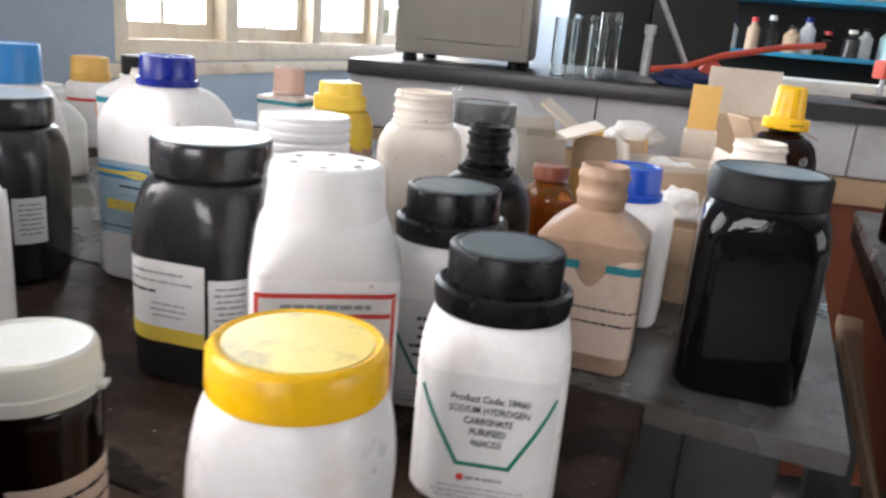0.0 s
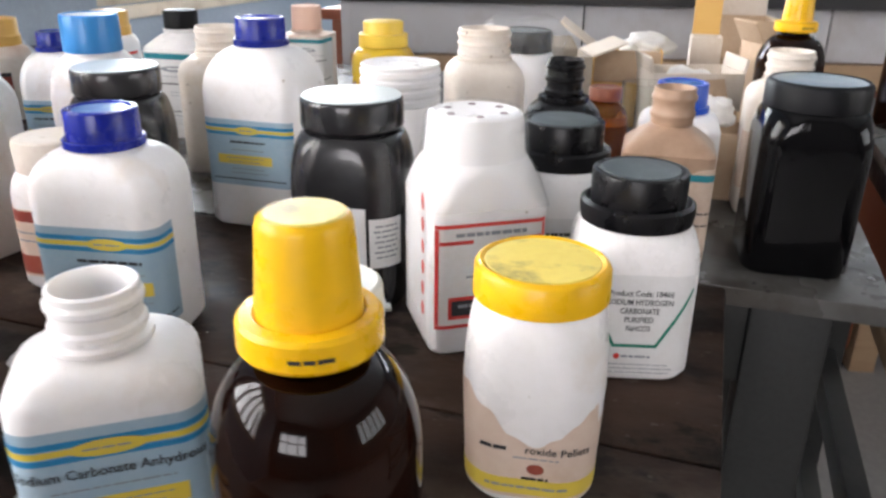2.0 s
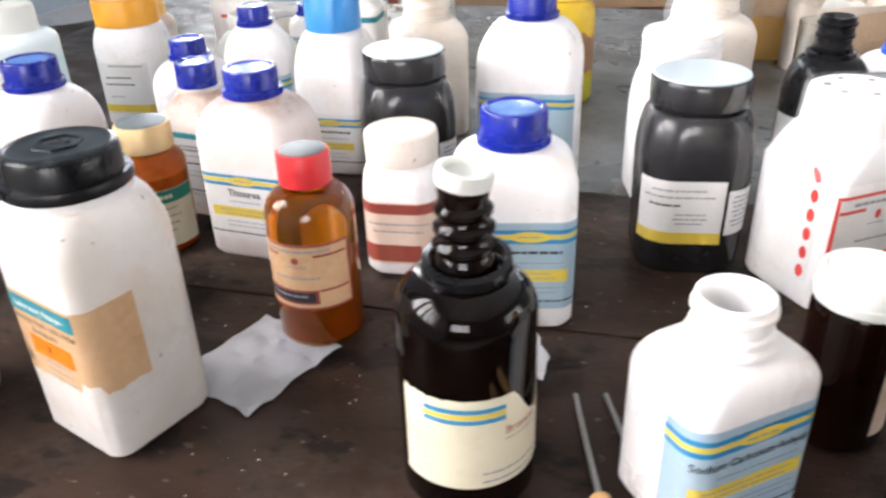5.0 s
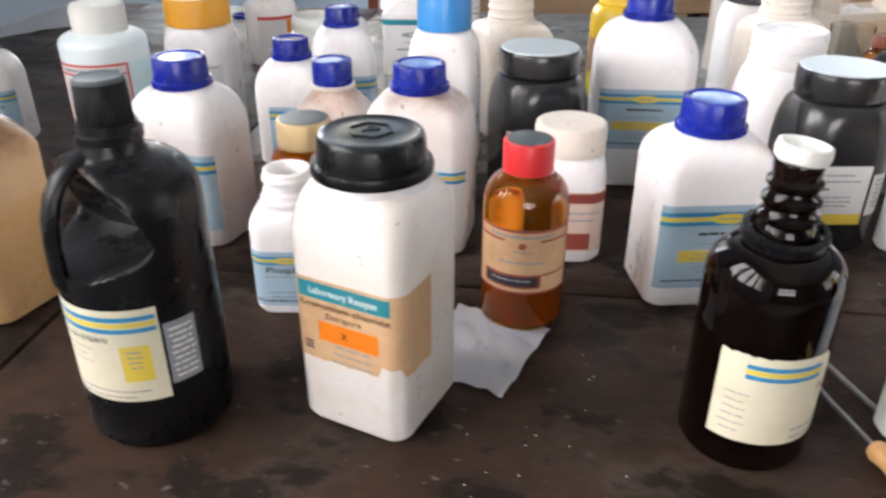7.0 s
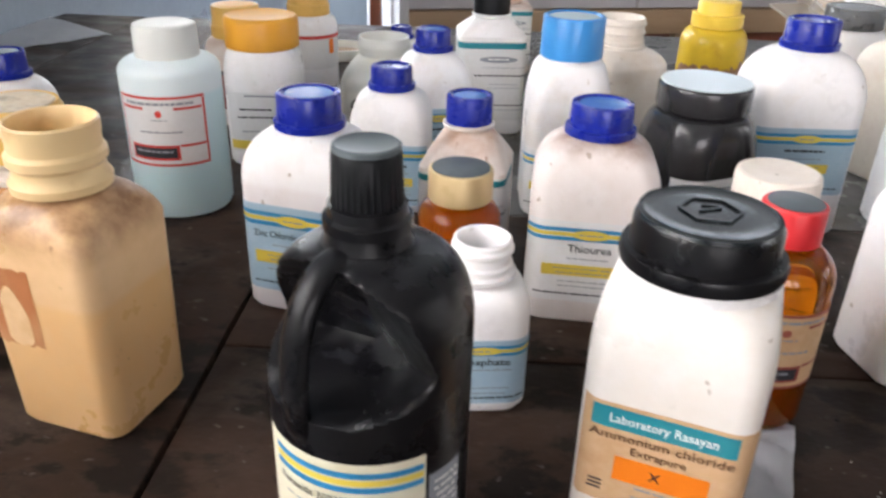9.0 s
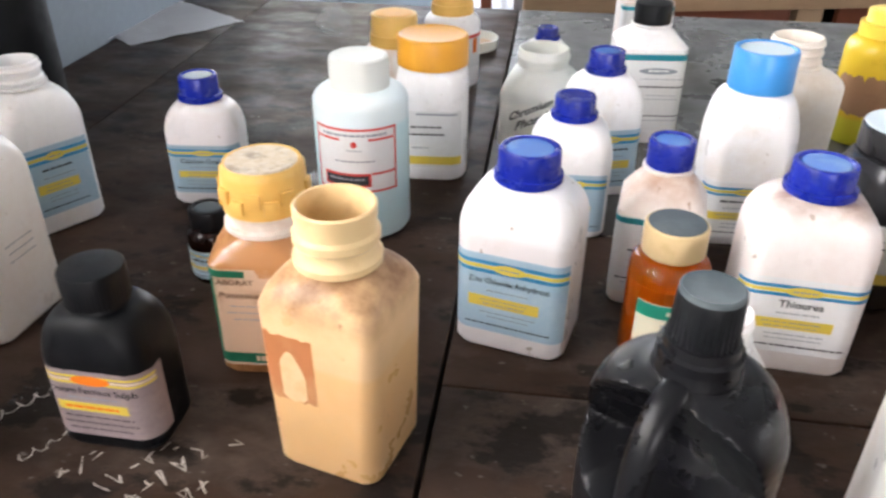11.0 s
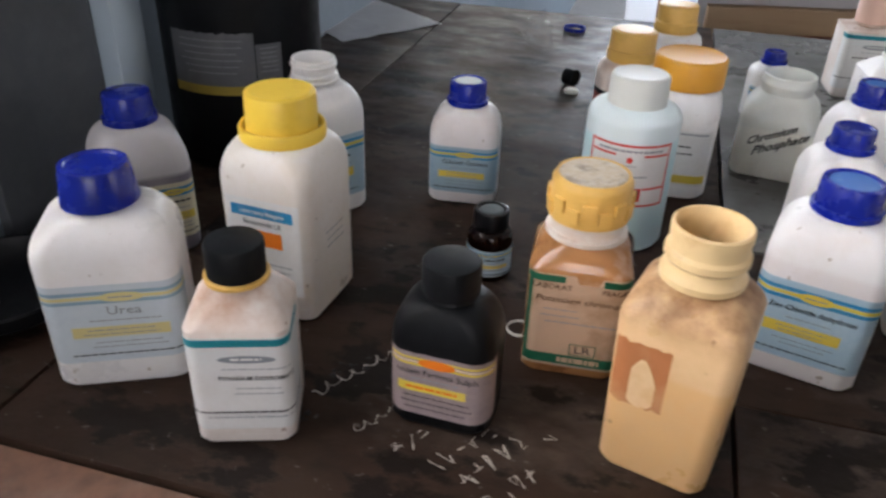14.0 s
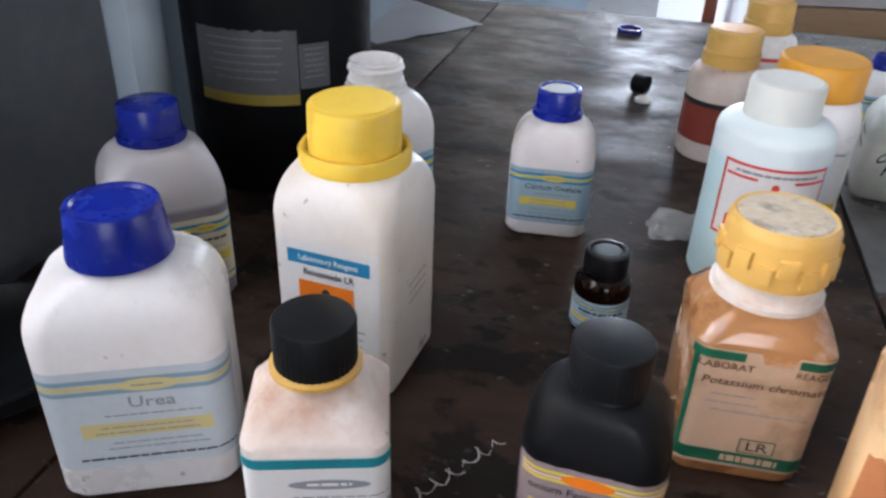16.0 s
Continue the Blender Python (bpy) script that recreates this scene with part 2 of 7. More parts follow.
RED = mat("red_cap_plastic", (0.62, 0.03, 0.035), 0.35, spot=(0.5, 0.03, 0.03), spot_scale=40, spot_amount=0.5)
BLACK = mat("black_plastic", (0.005, 0.005, 0.006), 0.32, spec=0.34, spot=(0.008, 0.008, 0.008), spot_scale=30, spot_amount=0.5, bump=0.05, bump_scale=80, rough_vary=0.1, fleck=(0.09, 0.09, 0.09), fleck_scale=130, fleck_range=(0.72, 0.76), fleck_amount=0.6)
BLACK_MATT = mat("matt_black_plastic", (0.005, 0.0055, 0.0065), 0.46, spec=0.24, spot=(0.010, 0.010, 0.012), spot_scale=25, spot_amount=0.5, bump=0.05, bump_scale=90, rough_vary=0.1)
BLACK_SHEEN = mat("shiny_black_plastic", (0.010, 0.013, 0.015), 0.22, spec=0.6, spot=(0.02, 0.025, 0.028), spot_scale=30, spot_amount=0.5, bump=0.06, bump_scale=60)
# Teal-grey cap discs: the window's sheen on black tops is given as colour.
BLACK_TOP = mat("sheen_grey_disc", (0.055, 0.072, 0.078), 0.42, spot=(0.12, 0.14, 0.145), spot_scale=35, spot_amount=0.5)
DARK_JAR = mat("dark_grey_jar_plastic", (0.018, 0.0175, 0.019), 0.26, spot=(0.032, 0.031, 0.033), spot_scale=20, spot_amount=0.5, coat=0.3, bump=0.1, bump_scale=35)
# Film and cap tops whose pale colour carries the bright window's reflection.
FOIL = mat("reflection_pale_film", (0.52, 0.60, 0.63), 0.30, metal=0.15, spot=(0.50, 0.56, 0.58), spot_scale=30, spot_amount=0.5, bump=0.15, bump_scale=40)
DARK_GLASS = mat("dark_brown_glass", (0.006, 0.0018, 0.001), 0.06, spec=0.36, spot=(0.026, 0.0065, 0.0022), spot_scale=14, spot_amount=0.6, bump=0.04, bump_scale=22)
BROWN_BLACK_GLASS = mat("near_black_brown_glass", (0.0022, 0.0009, 0.0006), 0.07, spec=0.36, spot=(0.008, 0.0025, 0.001), spot_scale=14, spot_amount=0.6, bump=0.06, bump_scale=22)
BLACK_GLASS = mat("black_glass", (0.003, 0.003, 0.0035), 0.08, spec=0.4, spot=(0.008, 0.008, 0.009), spot_scale=25, spot_amount=0.5, bump=0.35, bump_scale=28)
AMBER = mat("amber_glass", (0.84, 0.30, 0.015), 0.05, transmission=0.92, spot=(0.74, 0.22, 0.012), spot_scale=20, spot_amount=0.5)
AMBER_FILL = mat("orange_powder", (0.60, 0.18, 0.012), 0.8, spot=(0.34, 0.085, 0.008), spot_scale=40, spot_amount=0.7, bump=0.3, bump_scale=200)
DARK_FILL = mat("dark_red_powder", (0.24, 0.030, 0.006), 0.8, spot=(0.05, 0.008, 0.003), spot_scale=40, spot_amount=0.7, bump=0.3, bump_scale=200)
RED_FILL = mat("brown_red_crystals", (0.20, 0.035, 0.01), 0.7, spot=(0.10, 0.015, 0.005), spot_scale=60, spot_amount=0.7, bump=0.4, bump_scale=200)
GLASS = mat("clear_glass", (0.95, 0.98, 0.97), 0.02, transmission=1.0, ior=1.45)
STAINED_GLASS = mat("powder_coated_glass", (0.38, 0.18, 0.07), 0.14, coat=0.3, spot=(0.74, 0.60, 0.49), spot_scale=22, spot_amount=0.9, grain=(0.38, 0.19, 0.08), grain_scale=70, blot=(0.20, 0.085, 0.03), blot_scale=19, blot_range=(0.54, 0.60), blot_amount=0.8)
INK_FOREST = mat("dark_green_print", (0.006, 0.10, 0.05), 0.5, spot=(0.02, 0.15, 0.08), spot_scale=60)
FILM = mat("clear_film", (0.80, 0.82, 0.82), 0.07, bump=0.5, bump_scale=40, alpha=0.13)
GOLD = mat("gold_screw_cap", (0.62, 0.47, 0.25), 0.40, metal=0.45, spot=(0.40, 0.26, 0.10), spot_scale=40, spot_amount=0.5)

PAPER = mat("white_label_paper", (0.74, 0.74, 0.73), 0.55, spot=(0.62, 0.58, 0.52), spot_scale=22, spot_amount=0.35, grain=(0.68, 0.67, 0.65), grain_scale=260)
PAPER_BLUE = mat("light_blue_label_paper", (0.35, 0.48, 0.57), 0.42, spot=(0.44, 0.54, 0.60), spot_scale=25, spot_amount=0.5, grain=(0.30, 0.44, 0.55), grain_scale=260, vary=0.1)
PAPER_PALE = mat("faded_blue_label_paper", (0.56, 0.63, 0.68), 0.5, spot=(0.62, 0.66, 0.68), spot_scale=22, spot_amount=0.5, grain=(0.50, 0.57, 0.62), grain_scale=240)
PAPER_CREAM = mat("cream_label_paper", (0.66, 0.62, 0.47), 0.55, spot=(0.56, 0.49, 0.32), spot_scale=24, spot_amount=0.5, grain=(0.70, 0.64, 0.46))
PAPER_BROWN = mat("browned_label_paper", (0.58, 0.37, 0.20), 0.6, spot=(0.44, 0.24, 0.11), spot_scale=20, spot_amount=0.6, grain=(0.64, 0.44, 0.27))
PAPER_PINK = mat("pinkish_label_paper", (0.66, 0.52, 0.42), 0.6, spot=(0.50, 0.34, 0.22), spot_scale=20, spot_amount=0.6, grain=(0.70, 0.58, 0.48))
PAPER_LILAC = mat("faded_lilac_label_paper", (0.29, 0.23, 0.235), 0.6, spot=(0.38, 0.29, 0.27), spot_scale=30, spot_amount=0.6, grain=(0.23, 0.18, 0.19))
SHEET = mat("sheet_paper", (0.76, 0.77, 0.80), 0.7, spot=(0.66, 0.66, 0.70), spot_scale=10, spot_amount=0.4)
INK = mat("black_print", (0.025, 0.025, 0.03), 0.6)
INK_GREY = mat("grey_print", (0.26, 0.28, 0.31), 0.6)
# Dark paint for the two unseen walls, chosen to cut bounced light.
WALL_UNSEEN = mat("unseen_wall_paint", (0.16, 0.15, 0.14), 0.8, spot=(0.11, 0.10, 0.09), spot_scale=3, spot_amount=0.5)
# Darker copy of the wall paint; the shade between the windows is in its colour.
WALL_SHADED = mat("shaded_wall_paint", (0.085, 0.091, 0.10), 0.8, spot=(0.06, 0.063, 0.068), spot_scale=4, spot_amount=0.6, grain=(0.11, 0.117, 0.128), grain_scale=70, bump=0.15, bump_scale=70, blot=(0.13, 0.138, 0.15), blot_scale=2.4)
# Lighter than the wall: window light on the strip is put into the colour.
LIT_STRIP = mat("lit_strip_paint", (0.50, 0.60, 0.68), 0.55, spot=(0.42, 0.50, 0.57), spot_scale=9, spot_amount=0.5, bump=0.08, bump_scale=90)
INK_BLUE = mat("blue_print", (0.02, 0.22, 0.44), 0.5, spot=(0.08, 0.28, 0.46), spot_scale=40, spot_amount=0.5)
INK_TEAL = mat("teal_print", (0.012, 0.22, 0.27), 0.5, spot=(0.06, 0.27, 0.31), spot_scale=40, spot_amount=0.5)
FADED_BLUE = mat("faded_blue_print", (0.24, 0.36, 0.46), 0.5)
FADED_YELLOW = mat("faded_yellow_print", (0.66, 0.58, 0.26), 0.5, spot=(0.58, 0.52, 0.32), spot_scale=40)
INK_GREEN = mat("green_print", (0.01, 0.20, 0.13), 0.5)
INK_YELLOW = mat("yellow_print", (0.70, 0.53, 0.07), 0.5, spot=(0.60, 0.48, 0.14), spot_scale=40, spot_amount=0.5)
INK_RED = mat("red_print", (0.62, 0.05, 0.04), 0.5)
INK_MAROON = mat("maroon_print", (0.26, 0.05, 0.035), 0.5, spot=(0.34, 0.10, 0.06), spot_scale=40)
INK_BROWN = mat("dark_brown_print", (0.10, 0.045, 0.02), 0.6)
INK_ORANGE = mat("orange_print", (0.80, 0.20, 0.01), 0.5)
INK_WHITE = mat("white_print", (0.8, 0.8, 0.78), 0.5)
CHALK = mat("chalk_scratches", (0.42, 0.39, 0.35), 0.9, spot=(0.12, 0.10, 0.09), spot_scale=120, spot_amount=0.8)

WOOD_DARK = mat("worn_dark_table_top", (0.040, 0.023, 0.016), 0.52, spec=0.13, spot=(0.105, 0.082, 0.066), spot_scale=6.5, spot_amount=0.85, grain=(0.014, 0.010, 0.008), grain_scale=32, bump=0.16, bump_scale=160, rough_vary=0.18, stretch=(1, 1.6, 1), blot=(0.009, 0.006, 0.005), blot_scale=13, blot_range=(0.52, 0.58), blot_amount=0.9, fleck=(0.17, 0.155, 0.14), fleck_scale=85, fleck_range=(0.67, 0.80), fleck_amount=0.8)
WOOD_GREY = mat("worn_grey_table_top", (0.12, 0.12, 0.115), 0.36, spec=0.6, spot=(0.17, 0.17, 0.16), spot_scale=5, spot_amount=0.8, grain=(0.06, 0.056, 0.05), grain_scale=26, bump=0.12, bump_scale=180, rough_vary=0.2, blot=(0.055, 0.047, 0.038), blot_scale=6, fleck=(0.03, 0.028, 0.025), fleck_scale=70)
WOOD_EDGE = mat("table_edge_wood", (0.20, 0.105, 0.07), 0.5, spot=(0.22, 0.17, 0.14), spot_scale=14, spot_amount=0.6, grain=(0.07, 0.04, 0.03), grain_scale=60)
GREY_PAINT = mat("grey_painted_wood", (0.040, 0.042, 0.040), 0.5, spot=(0.07, 0.068, 0.062), spot_scale=10, spot_amount=0.5, grain=(0.026, 0.026, 0.025))
WALL = mat("pale_blue_wall_paint", (0.30, 0.355, 0.41), 0.75, spot=(0.25, 0.295, 0.34), spot_scale=3, spot_amount=0.5, grain=(0.34, 0.40, 0.46), grain_scale=90, bump=0.1, bump_scale=90)
CEILING = mat("ceiling_paint", (0.45, 0.45, 0.44), 0.8, spot=(0.38, 0.38, 0.37), spot_scale=2)
FLOOR = mat("cement_floor", (0.26, 0.25, 0.24), 0.5, spot=(0.18, 0.17, 0.16), spot_scale=4, grain=(0.34, 0.33, 0.31), grain_scale=60)
FRAME = mat("cream_window_paint", (0.66, 0.58, 0.45), 0.5, spot=(0.45, 0.35, 0.24), spot_scale=14, spot_amount=0.6)
STONE = mat("dark_counter_slab", (0.055, 0.055, 0.058), 0.3, spot=(0.09, 0.09, 0.09), spot_scale=14, grain=(0.03, 0.03, 0.03))
APRON = mat("white_painted_panel", (0.58, 0.58, 0.60), 0.55, spot=(0.42, 0.38, 0.35), spot_scale=7, spot_amount=0.45)
PINE = mat("tan_wood", (0.44, 0.30, 0.18), 0.5, spot=(0.34, 0.21, 0.12), spot_scale=6, stretch=(1, 8, 8))
RED_WOOD = mat("red_brown_wood", (0.20, 0.055, 0.025), 0.4, spot=(0.13, 0.035, 0.018), spot_scale=6, stretch=(8, 1, 1), grain=(0.25, 0.08, 0.04), grain_scale=40)
LACQUER = mat("dark_red_lacquer", (0.13, 0.03, 0.014), 0.16, spot=(0.07, 0.016, 0.01), spot_scale=6, coat=0.6)
# Near black: painted shade behind counter and racks, and the cupboard.
VOID = mat("shade_and_cupboard_black", (0.012, 0.011, 0.010), 0.8)
STEEL_GREY = mat("beige_grey_enamel", (0.36, 0.33, 0.29), 0.4, spot=(0.28, 0.25, 0.21), spot_scale=8, spot_amount=0.4)
CARD = mat("cardboard", (0.50, 0.36, 0.24), 0.75, spot=(0.42, 0.29, 0.18), spot_scale=9, grain=(0.56, 0.42, 0.29), grain_scale=120)
CARD_PALE = mat("pale_carton", (0.66, 0.58, 0.49), 0.7, spot=(0.56, 0.46, 0.36), spot_scale=9, grain=(0.7, 0.64, 0.56))
CARD_GREY = mat("grey_carton", (0.36, 0.31, 0.25), 0.75, spot=(0.28, 0.23, 0.18), spot_scale=9)
CARD_YELLOW = mat("yellow_carton", (0.74, 0.46, 0.14), 0.65, spot=(0.66, 0.38, 0.10), spot_scale=9)
COTTON = mat("white_wadding", (0.76, 0.75, 0.72), 0.95, bump=0.8, bump_scale=60, spot=(0.62, 0.60, 0.56), spot_scale=30)
BLUE_PAINT = mat("blue_painted_steel", (0.02, 0.22, 0.36), 0.45, spot=(0.05, 0.28, 0.42), spot_scale=6)
RUBBER_RED = mat("red_rubber", (0.50, 0.06, 0.03), 0.5, spot=(0.4, 0.05, 0.03), spot_scale=30)
CLOTH_BLUE = mat("navy_cloth", (0.02, 0.03, 0.09), 0.9, spot=(0.04, 0.06, 0.14), spot_scale=30)
HANDLE_WOOD = mat("turned_handle_wood", (0.50, 0.29, 0.12), 0.42, spot=(0.38, 0.20, 0.08), spot_scale=40, stretch=(1, 1, 6))
STEEL = mat("dull_steel", (0.34, 0.34, 0.34), 0.35, metal=0.9, spot=(0.2, 0.18, 0.16), spot_scale=60)
DIRT = mat("black_crumbs", (0.012, 0.011, 0.010), 0.8)
DUST = mat("white_residue", (0.48, 0.46, 0.43), 0.9)


# ---- mesh helpers ----
def part(name, bm, material, parent=None, label="", m=None, smooth=35):
    mesh = bpy.data.meshes.new(name)
    bm.normal_update()
    bm.to_mesh(mesh)
    bm.free()
    mesh.materials.append(material)
    if smooth:
        mesh.polygons.foreach_set("use_smooth", [True] * len(mesh.polygons))
        mesh.set_sharp_from_angle(angle=radians(smooth))
    ob = new(name, mesh)
    ob.parent = parent
    if m is not None:
        ob.matrix_basis = m
    if label:
        ob["label"] = label
    return ob


def thing(name, m, label, category, group=""):
    ob = tagged(new(name), label, category, group)
    ob.empty_display_size = 0.02
    ob.matrix_basis = m
    return ob


def structure(name, bm, material, m=None, smooth=0):
    return tagged(part(name, bm, material, None, "", m, smooth), kind="structure")


def add_box(bm, x0, x1, y0, y1, z0, z1, m=None):
    vs = [bm.verts.new((x, y, z)) for z in (z0, z1) for y in (y0, y1) for x in (x0, x1)]
    for f in ((0, 2, 3, 1), (4, 5, 7, 6), (0, 1, 5, 4), (2, 6, 7, 3), (0, 4, 6, 2), (1, 3, 7, 5)):
        bm.faces.new([vs[i] for i in f])
    if m is not None:
        bmesh.ops.transform(bm, matrix=m, verts=vs)
    return vs


def box(x0, x1, y0, y1, z0, z1, bevel=0.0, m=None):
    bm = bmesh.new()
    add_box(bm, x0, x1, y0, y1, z0, z1, m)
    if bevel:
        bmesh.ops.bevel(bm, geom=list(bm.edges), offset=bevel, segments=2, affect="EDGES", profile=0.6)
    return bm


ARC = 9                                       # segments to a rounded corner


def ring_points(a, b, r, arc=ARC):
    """A rounded rectangle, half sizes a and b, corner radius r, from the front middle anticlockwise seen from above."""
    r = min(r, a, b)
    out = []
    for cx, cy, start in ((a - r, -b + r, -90), (a - r, b - r, 0), (-a + r, b - r, 90), (-a + r, -b + r, 180)):
        for k in range(arc + 1):
            g = radians(start + 90 * k / arc)
            out.append((cx + r * math.cos(g), cy + r * math.sin(g)))
    return out


def loft(rings, close_start=True, close_end=True, arc=ARC):
    """Skin through rings of (z, a, b, r)."""
    bm = bmesh.new()
    loops = [[bm.verts.new((x, y, z)) for x, y in ring_points(a, b, r, arc)] for z, a, b, r in rings]
    n = len(loops[0])
    for low, high in zip(loops, loops[1:]):
        for k in range(n):
            bm.faces.new((low[k], low[(k + 1) % n], high[(k + 1) % n], high[k]))
    if close_start:
        bm.faces.new(loops[0][::-1])
    if close_end:
        bm.faces.new(loops[-1])
    bmesh.ops.remove_doubles(bm, verts=bm.verts, dist=1e-6)
    return bm


def turned(profile, close_start=True, close_end=True):
    """A turned body through (z, radius)."""
    return loft([(z, max(r, 1e-4), max(r, 1e-4), max(r, 1e-4)) for z, r in profile], close_start, close_end)


def ribbed(z0, z1, r0, r1, ribs, depth):
    """A short knurled tube, closed at both ends."""
    bm = bmesh.new()
    n = ribs * 2
    loops = []
    for z, r, d in ((z0, r0, depth), (z0 + 0.0006, r0, depth), (z1 - 0.0014, r1, depth), (z1 - 0.0004, r1 - 0.0008, 0), (z1, r1 - 0.0018, 0)):
        loops.append([bm.verts.new(((r - d * (k % 2)) * math.cos(2 * math.pi * k / n), (r - d * (k % 2)) * math.sin(2 * math.pi * k / n), z)) for k in range(n)])
    for low, high in zip(loops, loops[1:]):
        for k in range(n):
            bm.faces.new((low[k], low[(k + 1) % n], high[(k + 1) % n], high[k]))
    bm.faces.new(loops[0][::-1])
    bm.faces.new(loops[-1])
    return bm


def sec(rings, z):
    """The section of a lofted body at a height: a, b, r."""
    for (z0, *s0), (z1, *s1) in zip(rings, rings[1:]):
        if z0 <= z <= z1 and z1 > z0:
            k = (z - z0) / (z1 - z0)
            return [p + (q - p) * k for p, q in zip(s0, s1)]
    return rings[-1][1:] if z > rings[-1][0] else rings[0][1:]


def around(a, b, r, s):
    """The point and outward normal at the arc length s, to the right of the front middle."""
    r = min(r, a, b)
    side, s = (1 if s >= 0 else -1), abs(s)
    q = r * math.pi / 2
    if s <= a - r:
        x, y, nx, ny = s, -b, 0, -1
    elif s <= a - r + q:
        g = (s - a + r) / max(r, 1e-6)
        nx, ny = math.sin(g), -math.cos(g)
        x, y = a - r + r * nx, -b + r + r * ny
    elif s <= a - r + q + 2 * (b - r):
        x, y, nx, ny = a, -b + r + (s - a + r - q), 1, 0
    else:
        g = (s - (a - r) - q - 2 * (b - r)) / max(r, 1e-6)
        if g <= math.pi / 2:
            nx, ny = math.cos(g), math.sin(g)
            x, y = a - r + r * nx, b - r + r * ny
        else:
            x, y, nx, ny = a - r - (s - (a - r) - 2 * q - 2 * (b - r)), b, 0, 1
    return side * x, y, side * nx, ny


def wrap(bm, rings, s0, z0, off):
    """Lay a flat mesh (x along, y up) on the outside of a lofted body."""
    for v in bm.verts:
        z = z0 + v.co.y
        x, y, nx, ny = around(*sec(rings, z), s0 + v.co.x)
        v.co = (x + nx * off, y + ny * off, z)
    return bm


def sheet(w, h, nx=0, ny=0, top=None, bottom=None, left=None):
    """A flat rectangle, centred, with worn edges by functions of -0.5 to 0.5."""
    nx, ny = nx or max(2, int(w / 0.0025)), ny or max(1, int(h / 0.006))
    bm = bmesh.new()
    rows = []
    for j in range(ny + 1):
        row = []
        for i in range(nx + 1):
            u = i / nx - 0.5
            lo, hi = -h / 2 + (bottom(u) if bottom else 0), h / 2 - (top(u) if top else 0)
            row.append(bm.verts.new((u * w, lo + (hi - lo) * j / ny, 0)))
        rows.append(row)
    for a, b in zip(rows, rows[1:]):
        for i in range(nx):
            bm.faces.new((a[i], a[i + 1], b[i + 1], b[i]))
    return bm


def ragged(size, seed, freq=14):
    return lambda u: size * (0.5 + 0.5 * noise.noise((u * freq, seed, 0)) + 0.35 * noise.noise((u * freq * 3.3, seed, 5)))


def sticker(name, parent, rings, s0, z0, w, h, material, layer=1, label="", top=None, bottom=None):
    return part(name, wrap(sheet(w, h, top=top, bottom=bottom), rings, s0, z0, 0.00025 * layer), material, parent, label)


def words(parent, rings, text, s0, z0, size, material=None, layer=3, width=0.0, slant=0.0, align="CENTER", bold=0.00007):
    """Lettering laid on a body; width: the length to which the line is fitted."""
    data = bpy.data.curves.new("print", "FONT")
    data.body, data.size, data.align_x, data.align_y, data.resolution_u, data.shear = text, size, align, "CENTER", 2, slant
    data.offset = bold
    ob = bpy.data.objects.new("print", data)
    mesh = ob.to_mesh()
    bm = bmesh.new()
    bm.from_mesh(mesh)
    ob.to_mesh_clear()
    bpy.data.objects.remove(ob)
    if width and bm.verts:
        xs = [v.co.x for v in bm.verts]
        k = width / (max(xs) - min(xs))
        for v in bm.verts:
            v.co.x *= k
    return part("lettering", wrap(bm, rings, s0, z0, 0.00025 * layer), material or INK, parent, smooth=0)


def lines(parent, rings, s0, z0, w, rows, pitch, thick, material=None, layer=3, seed=0, gaps=True, name="small_print"):
    """Rows of small print that nobody can read, as bars of word length."""
    rng = random.Random(seed)
    bm = bmesh.new()
    for j in range(rows):
        width = w * (rng.uniform(0.7, 1.0) if gaps else 1.0)
        x, y = -width / 2, -j * pitch
        while x < width / 2 - 0.001:
            n = min(width / 2 - x, rng.uniform(0.002, 0.007)) if gaps else width
            steps = max(1, int(n / 0.003))
            for i in range(steps):
                a, b = x + n * i / steps, x + n * (i + 1) / steps
                bm.faces.new([bm.verts.new(c) for c in ((a, y - thick * 0.36, 0), (b, y - thick * 0.36, 0), (b, y + thick * 0.36, 0), (a, y + thick * 0.36, 0))])
            x += n + 0.0008
    return part(name, wrap(bm, rings, s0, z0, 0.00025 * layer), material or INK_GREY, parent, smooth=0)


def oval(parent, rings, s0, z0, rx, ry, material, layer=4, name="emblem"):
    bm = bmesh.new()
    bm.faces.new([bm.verts.new((rx * math.cos(2 * math.pi * k / 20), ry * math.sin(2 * math.pi * k / 20), 0)) for k in range(20)])
    return part(name, wrap(bm, rings, s0, z0, 0.00025 * layer), material, parent, smooth=0)


# ---- bottle bodies ----
def square_rings(w, d, shoulder, neck_z, neck_r, corner=0.012, base=0.0, flat=0.0):
    """Foot, straight sides and a rounded (flat=0) or slanting (flat=1) shoulder up to a round neck."""
    a, b = w / 2, d / 2
    rings = [(0, a - 0.005 - base, b - 0.005 - base, corner), (0.0012, a - 0.002 - base, b - 0.002 - base, corner), (0.005, a - base, b - base, corner), (shoulder, a, b, corner)]
    for k in range(1, 9):
        g = k / 8 * math.pi / 2
        f = (1 - flat) * (1 - math.cos(g)) + flat * k / 8
        z = shoulder + (neck_z - shoulder) * ((1 - flat) * math.sin(g) + flat * k / 8)
        half_a, half_b = a + (neck_r - a) * f, b + (neck_r - b) * f
        rings.append((z, half_a, half_b, corner + (neck_r - corner) * f ** 0.7))
    return rings


def round_rings(r, shoulder, neck_z, neck_r, flat=0.0):
    return square_rings(2 * r, 2 * r, shoulder, neck_z, neck_r, r, 0.0, flat)


